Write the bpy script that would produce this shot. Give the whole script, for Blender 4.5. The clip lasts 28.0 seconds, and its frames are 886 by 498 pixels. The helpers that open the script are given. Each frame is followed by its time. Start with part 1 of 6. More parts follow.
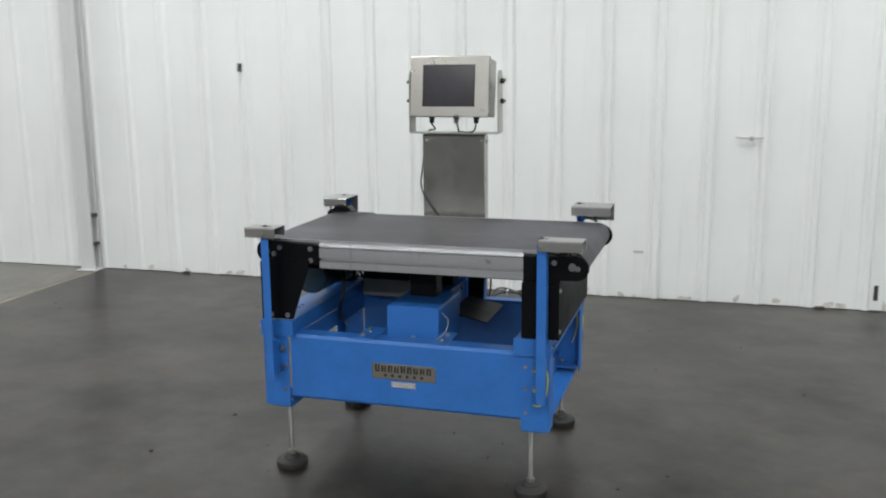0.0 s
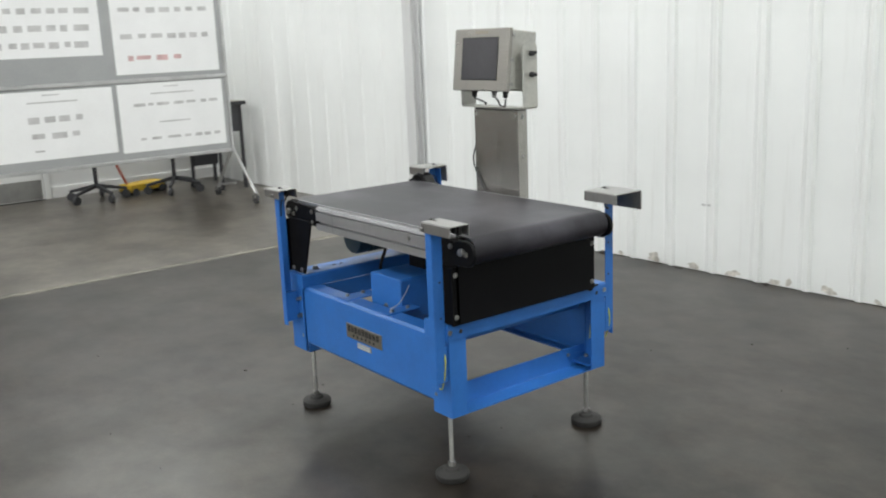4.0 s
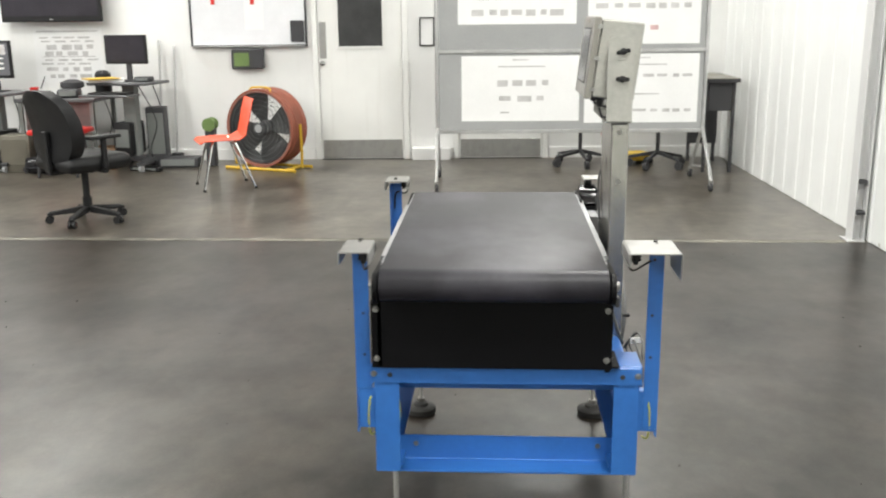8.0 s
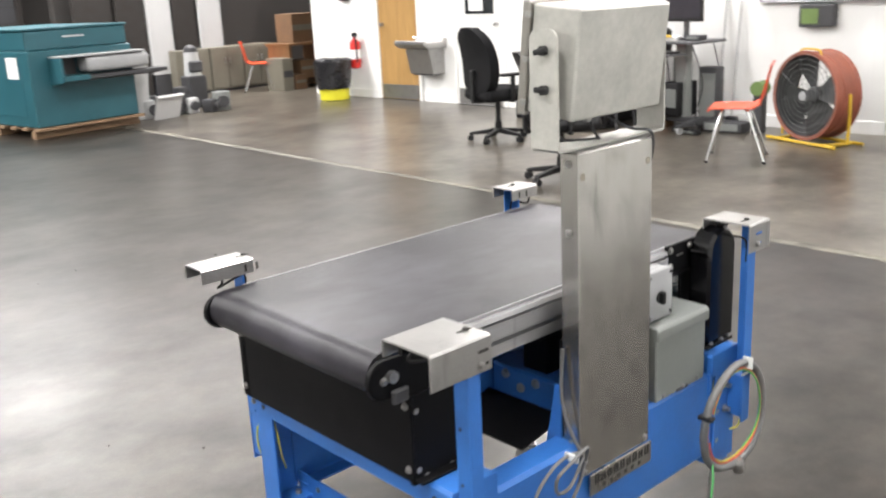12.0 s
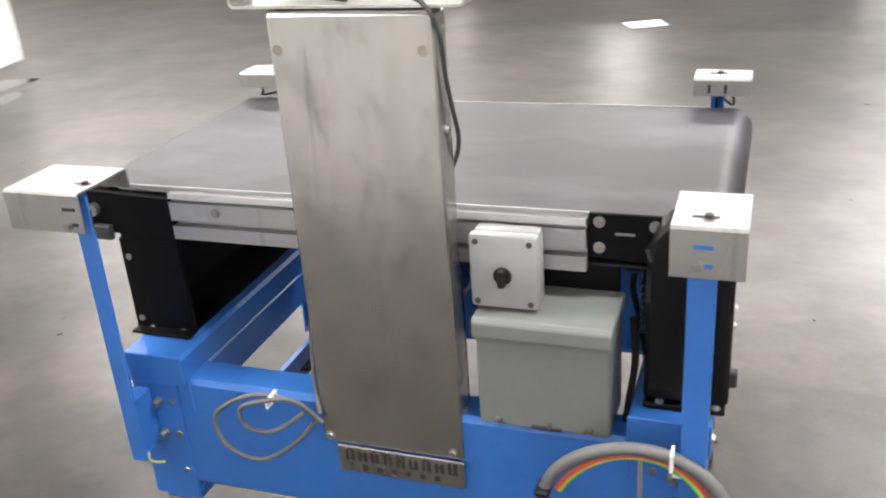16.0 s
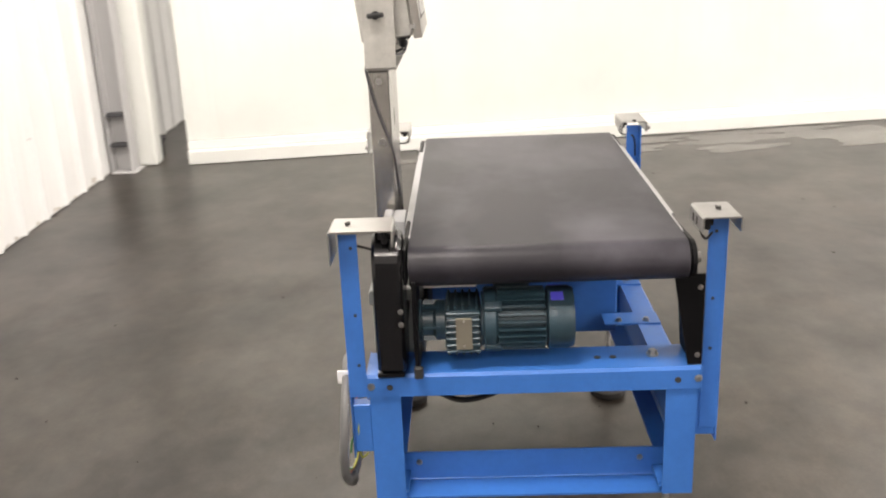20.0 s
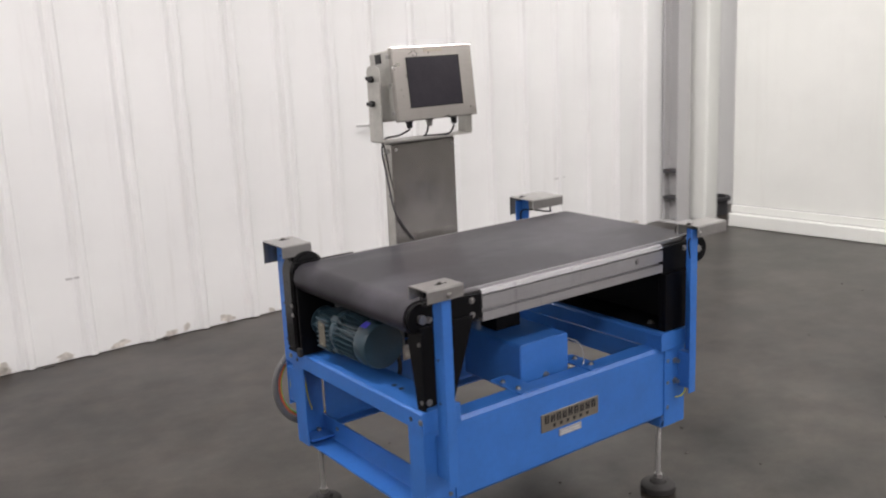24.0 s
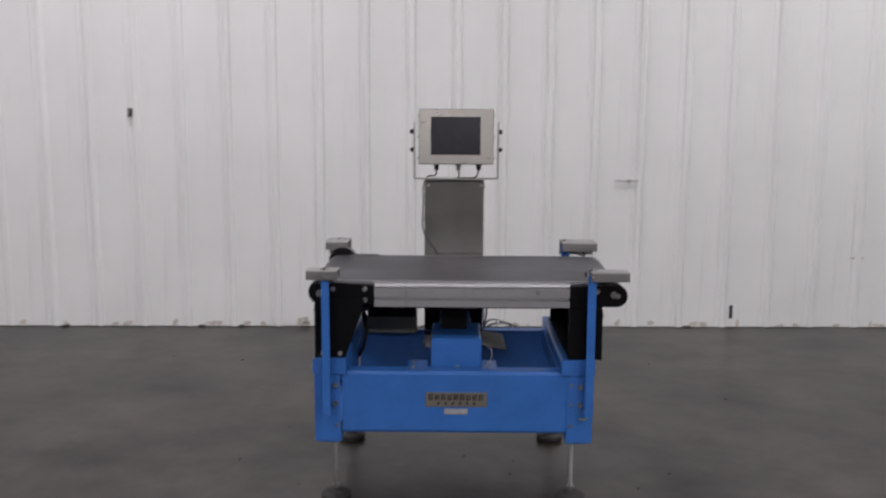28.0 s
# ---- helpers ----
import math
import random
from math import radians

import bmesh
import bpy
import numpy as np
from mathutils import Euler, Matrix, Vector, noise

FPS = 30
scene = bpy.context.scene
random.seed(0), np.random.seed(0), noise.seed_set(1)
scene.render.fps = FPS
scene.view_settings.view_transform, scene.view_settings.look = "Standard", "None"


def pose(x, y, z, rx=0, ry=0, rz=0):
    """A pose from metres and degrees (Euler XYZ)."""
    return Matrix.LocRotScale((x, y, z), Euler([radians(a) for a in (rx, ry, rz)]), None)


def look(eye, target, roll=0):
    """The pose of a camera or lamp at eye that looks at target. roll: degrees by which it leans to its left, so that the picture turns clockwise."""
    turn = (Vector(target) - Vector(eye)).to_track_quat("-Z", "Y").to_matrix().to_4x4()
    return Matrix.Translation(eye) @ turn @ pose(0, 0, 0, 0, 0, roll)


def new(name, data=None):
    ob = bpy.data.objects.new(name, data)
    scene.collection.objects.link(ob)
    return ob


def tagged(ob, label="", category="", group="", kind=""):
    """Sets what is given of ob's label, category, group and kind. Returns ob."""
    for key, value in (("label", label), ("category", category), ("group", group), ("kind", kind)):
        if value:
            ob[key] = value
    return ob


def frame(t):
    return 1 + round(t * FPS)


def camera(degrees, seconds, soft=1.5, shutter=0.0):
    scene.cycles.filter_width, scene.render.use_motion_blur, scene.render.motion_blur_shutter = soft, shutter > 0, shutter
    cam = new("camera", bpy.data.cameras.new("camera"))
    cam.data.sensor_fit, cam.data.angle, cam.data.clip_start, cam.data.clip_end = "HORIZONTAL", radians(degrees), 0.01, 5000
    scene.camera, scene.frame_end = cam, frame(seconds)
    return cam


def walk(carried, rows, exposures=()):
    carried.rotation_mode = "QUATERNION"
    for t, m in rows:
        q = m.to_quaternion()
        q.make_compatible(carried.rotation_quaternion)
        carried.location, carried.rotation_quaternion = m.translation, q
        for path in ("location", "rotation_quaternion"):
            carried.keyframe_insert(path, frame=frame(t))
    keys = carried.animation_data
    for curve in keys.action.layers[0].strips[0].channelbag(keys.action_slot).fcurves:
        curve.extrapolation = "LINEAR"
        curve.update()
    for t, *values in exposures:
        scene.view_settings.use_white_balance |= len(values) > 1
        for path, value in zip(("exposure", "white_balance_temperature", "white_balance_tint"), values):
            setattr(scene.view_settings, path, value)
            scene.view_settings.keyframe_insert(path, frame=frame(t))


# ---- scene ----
cam = camera(50.7, 28.0, soft=2.0, shutter=0.6)
EXPOSURES = [(0.0, -0.56, 6200, 7), (2.0, -0.48, 6200, 7), (5.0, -0.28, 6400, 6), (8.0, 0.08, 6600, 7), (10.0, 0.20, 6500, 10), (12.0, 0.40, 6550, 12), (15.0, 0.18, 6650, 13), (16.0, 0.42, 6600, 14),
             (17.0, 0.36, 6750, 17), (20.0, 0.22, 7150, 16), (23.5, -0.34, 6700, 17), (26.0, -0.86, 6450, 19), (28.0, -1.06, 6350, 19)]
PATH = [
    (0, (1.061, -3.289, 1.479), (0.487, -1.413, 1.088), -0.6),
    (0.5, (1.348, -3.257, 1.478), (0.609, -1.444, 1.069), -1.1),
    (1, (1.568, -3.125, 1.461), (0.671, -1.388, 1.04), -1.5),
    (1.5, (1.772, -2.991, 1.466), (0.768, -1.309, 1.059), -1.6),
    (2, (2.042, -2.877, 1.481), (0.931, -1.265, 1.073), -1.9),
    (2.5, (2.291, -2.749, 1.479), (1.035, -1.248, 1.07), -2.0),
    (4.5, (2.887, -1.835, 1.484), (1.247, -0.781, 1.036), -1.6),
    (5, (2.924, -1.566, 1.486), (1.188, -0.682, 1.035), -0.4),
    (5.5, (3.007, -1.316, 1.489), (1.192, -0.616, 1.023), -0.5),
    (6, (3.113, -1.054, 1.505), (1.227, -0.575, 1.042), -0.2),
    (6.5, (3.076, -0.812, 1.514), (1.164, -0.491, 1.021), -0.6),
    (7, (3.027, -0.573, 1.518), (1.098, -0.356, 1.037), 0.3),
    (7.5, (3.03, -0.263, 1.512), (1.084, -0.268, 1.051), -0.7),
    (8, (2.954, -0.005, 1.506), (1.016, -0.12, 1.025), -0.6),
    (8.5, (2.832, 0.224, 1.514), (0.908, -0.032, 1.033), -1.0),
    (9, (2.743, 0.51, 1.509), (0.86, 0.028, 1.037), -1.9),
    (9.5, (2.657, 0.802, 1.512), (0.834, 0.141, 1.021), -1.7),
    (10, (2.48, 1.02, 1.508), (0.731, 0.204, 0.984), -1.3),
    (10.5, (2.296, 1.194, 1.514), (0.627, 0.23, 0.981), -1.5),
    (11, (2.082, 1.439, 1.524), (0.548, 0.274, 0.987), -1.9),
    (11.5, (1.868, 1.578, 1.519), (0.474, 0.256, 0.962), -2.8),
    (12, (1.624, 1.616, 1.542), (0.337, 0.184, 0.998), -2.8),
    (12.4, (1.445, 1.676, 1.546), (0.239, 0.17, 1.017), -1.7),
    (12.5, (1.367, 1.672, 1.551), (0.193, 0.146, 1.012), -1.9),
    (14.5, (0.190, 1.803, 1.449), (-0.174, -0.053, 0.803), -1.4),
    (15, (-0.085, 1.784, 1.431), (-0.050, -0.075, 0.696), -3.9),
    (15.5, (-0.333, 1.690, 1.433), (0.015, -0.113, 0.640), -3.6),
    (16, (-0.578, 1.618, 1.420), (0.060, -0.098, 0.604), -4.2),
    (16.5, (-0.900, 1.542, 1.452), (0.064, -0.029, 0.683), -4.3),
    (17, (-1.147, 1.376, 1.444), (0.045, -0.03, 0.668), -3.5),
    (17.5, (-1.366, 1.228, 1.466), (0.042, 0.054, 0.667), -3.2),
    (18, (-1.687, 1.074, 1.475), (-0.077, 0.146, 0.734), -3.1),
    (18.5, (-1.899, 0.889, 1.474), (-0.163, 0.207, 0.753), -3.0),
    (19, (-2.054, 0.681, 1.496), (-0.235, 0.237, 0.791), -2.3),
    (19.5, (-2.276, 0.409, 1.495), (-0.391, 0.247, 0.847), -1.7),
    (20, (-2.411, 0.149, 1.503), (-0.517, 0.209, 0.863), -2.4),
    (20.5, (-2.443, -0.144, 1.514), (-0.561, 0.164, 0.91), -2.2),
    (21, (-2.503, -0.484, 1.511), (-0.651, 0.012, 0.943), -2.7),
    (21.5, (-2.53, -0.838, 1.523), (-0.734, -0.114, 1.025), -3.2),
    (23.5, (-2.041, -2.042, 1.545), (-0.719, -0.617, 1.075), -2.6),
    (24, (-1.814, -2.242, 1.542), (-0.668, -0.666, 1.092), -2.6),
    (24.5, (-1.534, -2.517, 1.56), (-0.561, -0.821, 1.138), -2.1),
    (25, (-1.224, -2.656, 1.537), (-0.486, -0.844, 1.118), -2.3),
    (25.5, (-0.946, -2.771, 1.551), (-0.386, -0.89, 1.166), -0.9),
    (26, (-0.662, -2.972, 1.551), (-0.321, -1.031, 1.207), -1.0),
    (26.5, (-0.425, -3.149, 1.523), (-0.251, -1.184, 1.197), -0.9),
    (27, (-0.222, -3.326, 1.546), (-0.121, -1.354, 1.232), -0.6),
    (27.5, (-0.064, -3.555, 1.549), (-0.001, -1.576, 1.267), 0.2),
    (28, (-0.019, -3.762, 1.52), (-0.033, -1.785, 1.216), 0.3),
]
walk(cam, [(t, look(eye, target, roll)) for t, eye, target, roll in PATH], EXPOSURES)

# ---- world and lamps ----
world = bpy.data.worlds.new("hall_air")
scene.world = world
world.use_nodes = True
world.node_tree.nodes["Background"].inputs[0].default_value = (0.8, 0.85, 0.9, 1)
world.node_tree.nodes["Background"].inputs[1].default_value = 0.02
LAMP_WATTS = 330
# Rows at y 0.9 and -5.0 are added fill; other rows follow floor glints.
LAMPS = [(-6.5, 0.9, 0.42), (-1.9, 0.9, 0.62), (2.7, 0.9, 0.60), (8.0, 0.9, 0.60), (-6.0, -5.0, 0.60), (-1.9, -5.0, 0.55), (2.7, -5.0, 0.75), (6.9, -6.2, 0.6), (11.0, -5.7, 0.6)] + [(x, y, 0.75) for x in (-3.7, 3.4, 10.5) for y in (-24.5, -32.0)]
STRIP_WATTS = 335
STRIPS = [(-7.2 + 2.75 * k, -11.6, (0.85, 0.6, 0.8, 1.0)[k] if k < 4 else 0.8) for k in range(10)] + [(-3.3, -14.2, 0.8)]


# ---- materials ----
def nodes_of(name):
    m = bpy.data.materials.new(name)
    m.use_nodes = True
    nt = m.node_tree
    return m, nt, nt.nodes["Principled BSDF"]


def noise_node(nt, scale, detail=4.0, stretch=(1, 1, 1), rough=0.6, space="Object", turn=(0, 0, 0)):
    co = nt.nodes.new("ShaderNodeTexCoord")
    mp = nt.nodes.new("ShaderNodeMapping")
    mp.inputs["Scale"].default_value = stretch
    mp.inputs["Rotation"].default_value = [radians(a) for a in turn]
    n = nt.nodes.new("ShaderNodeTexNoise")
    n.inputs["Scale"].default_value, n.inputs["Detail"].default_value, n.inputs["Roughness"].default_value = scale, detail, rough
    nt.links.new(co.outputs[space], mp.inputs[0])
    nt.links.new(mp.outputs[0], n.inputs["Vector"])
    return n.outputs["Fac"]


def ramp(nt, fac, stops):
    r = nt.nodes.new("ShaderNodeValToRGB")
    els = r.color_ramp.elements
    els.remove(els[1])
    els[0].position, els[0].color = stops[0][0], (*stops[0][1], 1)
    for p, c in stops[1:]:
        els.new(p).color = (*c, 1)
    nt.links.new(fac, r.inputs[0])
    return r.outputs[0]


def mix(nt, a, b, fac, kind="MIX"):
    n = nt.nodes.new("ShaderNodeMix")
    n.data_type, n.blend_type = "RGBA", kind
    for sock, v in ((n.inputs[0], fac), (n.inputs[6], a), (n.inputs[7], b)):
        if isinstance(v, (int, float)):
            sock.default_value = v
        elif isinstance(v, tuple):
            sock.default_value = (*v, 1)
        else:
            nt.links.new(v, sock)
    return n.outputs[2]


def bump(nt, bsdf, height, strength, dist=0.002):
    b = nt.nodes.new("ShaderNodeBump")
    b.inputs["Strength"].default_value, b.inputs["Distance"].default_value = strength, dist
    nt.links.new(height, b.inputs["Height"])
    nt.links.new(b.outputs[0], bsdf.inputs["Normal"])


def grey(v):
    return (v, v, v)


def material(name, color, rough=0.5, metal=0.0, vary=0.12, scale=6.0, fine=60.0, relief=0.1, stretch=(1, 1, 1), coat=0.0, wear=None, wear_at=0.68, spec=0.5):
    """A surface with broad and fine variation of its colour, uneven gloss, fine relief and optional worn spots."""
    m, nt, b = nodes_of(name)
    broad, small = noise_node(nt, scale, 5, stretch), noise_node(nt, fine, 3, stretch)
    c = mix(nt, color, ramp(nt, broad, [(0.25, grey(1 - vary * 1.6)), (0.75, grey(1 + vary))]), 1.0, "MULTIPLY")
    c = mix(nt, c, ramp(nt, small, [(0.3, grey(1 - vary)), (0.7, grey(1 + vary * 0.6))]), 0.6, "MULTIPLY")
    if wear:
        spots = ramp(nt, noise_node(nt, scale * 5, 8, stretch, 0.75), [(wear_at, grey(0)), (wear_at + 0.06, grey(1))])
        c = mix(nt, c, wear, spots)
    b.inputs["Specular IOR Level"].default_value = spec
    nt.links.new(c, b.inputs["Base Color"])
    rr = ramp(nt, broad, [(0.2, grey(max(0.03, rough * 0.8))), (0.8, grey(min(1, rough * 1.2)))])
    nt.links.new(rr, b.inputs["Roughness"])
    b.inputs["Metallic"].default_value = metal
    b.inputs["Coat Weight"].default_value = coat
    if relief:
        bump(nt, b, small, relief, 0.001)
    return m


def floor_material(name, base, warm, dark, rough, shine=1.0):
    """Sealed, worn concrete: soft clouds and stains, pale scuffs and scratches, tyre smuts, specks and uneven polish."""
    m, nt, b = nodes_of(name)
    cloud, mid, speck = noise_node(nt, 0.5, 5), noise_node(nt, 1.5, 8, rough=0.6), noise_node(nt, 90, 3)
    pale = tuple(min(1, v * 2.1) for v in base)
    c = mix(nt, base, warm, ramp(nt, cloud, [(0.35, grey(0)), (0.68, grey(1))]))
    c = mix(nt, c, dark, ramp(nt, mid, [(0.40, grey(0)), (0.66, grey(0.95))]))
    for tone, scale, detail, stretch, turn, lo, hi, amount in ((pale, 2.3, 7, (1, 2.0, 1), 32, 0.46, 0.80, 0.6), (dark, 4.2, 6, (1, 1.6, 1), 62, 0.50, 0.80, 0.55), (pale, 11.0, 4, (1, 1.4, 1), 12, 0.52, 0.85, 0.3)):
        c = mix(nt, c, tone, ramp(nt, noise_node(nt, scale, detail, stretch, 0.58, turn=(0, 0, turn)), [(lo, grey(0)), (hi, grey(amount))]))
    c = mix(nt, c, ramp(nt, noise_node(nt, 8.0, 6, rough=0.62), [(0.33, grey(0.7)), (0.67, grey(1.3))]), 1.0, "MULTIPLY")
    c = mix(nt, c, ramp(nt, speck, [(0.3, grey(0.74)), (0.7, grey(1.16))]), 0.8, "MULTIPLY")
    nt.links.new(c, b.inputs["Base Color"])
    worn = noise_node(nt, 2.8, 8, (1, 1.4, 1), 0.64, turn=(0, 0, 40))
    b.inputs["Roughness"].default_value = rough
    gloss = mix(nt, ramp(nt, mid, [(0.3, grey(0.70 * shine)), (0.72, grey(0.34 * shine))]), ramp(nt, worn, [(0.32, grey(1.15)), (0.68, grey(0.70))]), 1.0, "MULTIPLY")
    nt.links.new(gloss, b.inputs["Specular IOR Level"])
    bump(nt, b, noise_node(nt, 5.0, 5, (1, 1.5, 1), 0.5, turn=(0, 0, 25)), 0.05, 0.004)
    return m


def wall_paint(name, color, dirt, rough=0.45):
    """White-painted sheet metal with faint run marks, scuffs and a grubby foot."""
    m, nt, b = nodes_of(name)
    c = mix(nt, color, tuple(v * 0.9 for v in color), ramp(nt, noise_node(nt, 1.1, 5), [(0.35, grey(0)), (0.75, grey(1))]))
    runs = ramp(nt, noise_node(nt, 5.0, 6, (3, 3, 0.16), 0.7), [(0.56, grey(0)), (0.8, grey(0.4))])
    c = mix(nt, c, dirt, runs)
    scuff = ramp(nt, noise_node(nt, 9.0, 9, (0.7, 0.7, 1.6), 0.8), [(0.71, grey(0)), (0.745, grey(0.6))])
    c = mix(nt, c, tuple(v * 0.55 for v in dirt), scuff)
    nt.links.new(c, b.inputs["Base Color"])
    b.inputs["Roughness"].default_value = rough
    bump(nt, b, noise_node(nt, 22, 4), 0.12, 0.002)
    return m


def brushed(name, color, rough, stretch, stain=0.25, smudge=0.0, relief=0.08):
    """Brushed sheet steel: fine lines one way, cloudy stains, soft smudges and a few long scratches."""
    m, nt, b = nodes_of(name)
    lines, cloud = noise_node(nt, 30, 4, stretch, 0.7), noise_node(nt, 7, 7, rough=0.65)
    c = mix(nt, color, ramp(nt, lines, [(0.3, grey(0.95)), (0.7, grey(1.03))]), 1.0, "MULTIPLY")
    c = mix(nt, c, tuple(v * 0.6 for v in color), ramp(nt, cloud, [(0.5, grey(0)), (0.75, grey(stain * 2))]))
    if smudge:
        drip = noise_node(nt, 8, 7, (1.5, 1.5, 0.42), 0.7)
        c = mix(nt, c, tuple(v * 0.42 for v in color), ramp(nt, drip, [(0.53, grey(0)), (0.70, grey(smudge))]))
        c = mix(nt, c, tuple(min(1, v * 1.25) for v in color), ramp(nt, noise_node(nt, 5, 5, (1, 1, 0.6)), [(0.55, grey(0)), (0.72, grey(smudge))]))
    for turn, lo in (((20, 15, 0), 0.69), ((0, 62, 10), 0.69)):
        c = mix(nt, c, tuple(v * 0.5 for v in color), ramp(nt, noise_node(nt, 34, 2, (1, 1, 0.07), 0.5, turn=turn), [(lo, grey(0)), (lo + 0.08, grey(0.4))]))
    nt.links.new(c, b.inputs["Base Color"])
    nt.links.new(ramp(nt, cloud, [(0.3, grey(rough * 0.8)), (0.75, grey(rough * 1.35))]), b.inputs["Roughness"])
    b.inputs["Metallic"].default_value = 0.9
    bump(nt, b, lines, relief, 0.0006)
    return m


def tower_steel():
    """Satin steel sheet with cloudy finger smudges, drip marks and thin diagonal scratches."""
    m, nt, b = nodes_of("satin_steel_upright")
    base = (0.45, 0.435, 0.41)
    c = mix(nt, base, tuple(v * 0.66 for v in base), ramp(nt, noise_node(nt, 5, 4, (1.4, 1.4, 0.6), 0.55), [(0.48, grey(0)), (0.78, grey(0.8))]))
    for scale, stretch, turn, lo, hi, amount in ((11, (1.4, 1.4, 0.8), (0, 22, 0), 0.50, 0.74, 0.75), (26, (1.2, 1.2, 0.6), (0, -35, 0), 0.54, 0.76, 0.6)):
        c = mix(nt, c, tuple(v * 0.55 for v in base), ramp(nt, noise_node(nt, scale, 4, stretch, 0.6, turn=turn), [(lo, grey(0)), (hi, grey(amount))]))
    c = mix(nt, c, ramp(nt, noise_node(nt, 40, 3, (5, 5, 0.2)), [(0.3, grey(0.985)), (0.7, grey(1.012))]), 1.0, "MULTIPLY")
    for turn, lo, amount in (((0, 38, 0), 0.66, 0.5), ((0, -52, 0), 0.69, 0.45), ((0, 8, 0), 0.70, 0.4)):
        c = mix(nt, c, tuple(v * 0.4 for v in base), ramp(nt, noise_node(nt, 34, 2, (1, 1, 0.07), 0.5, turn=turn), [(lo, grey(0)), (lo + 0.08, grey(amount))]))
    nt.links.new(c, b.inputs["Base Color"])
    b.inputs["Roughness"].default_value = 0.25
    b.inputs["Metallic"].default_value = 0.92
    return m


def belt_material():
    """Satin dark rubber with pale dusty smears along the run."""
    m, nt, b = nodes_of("belt_rubber")
    smear = ramp(nt, noise_node(nt, 3.2, 6, (0.7, 1.1, 1), 0.55), [(0.44, grey(0)), (0.76, grey(1))])
    c = mix(nt, (0.0170, 0.0160, 0.0205), (0.052, 0.0490, 0.0620), smear)
    c = mix(nt, c, (0.12, 0.115, 0.115), ramp(nt, noise_node(nt, 26, 8, (0.6, 1.6, 1), 0.8), [(0.70, grey(0)), (0.76, grey(0.35))]))
    nt.links.new(c, b.inputs["Base Color"])
    b.inputs["Roughness"].default_value = 0.42
    nt.links.new(ramp(nt, smear, [(0, grey(0.26)), (1, grey(0.48))]), b.inputs["Specular IOR Level"])
    bump(nt, b, noise_node(nt, 420, 2), 0.25, 0.0008)
    return m


def glow(name, color, strength):
    m, nt, b = nodes_of(name)
    b.inputs["Base Color"].default_value = (*color, 1)
    b.inputs["Emission Color"].default_value = (*color, 1)
    b.inputs["Emission Strength"].default_value = strength
    return m


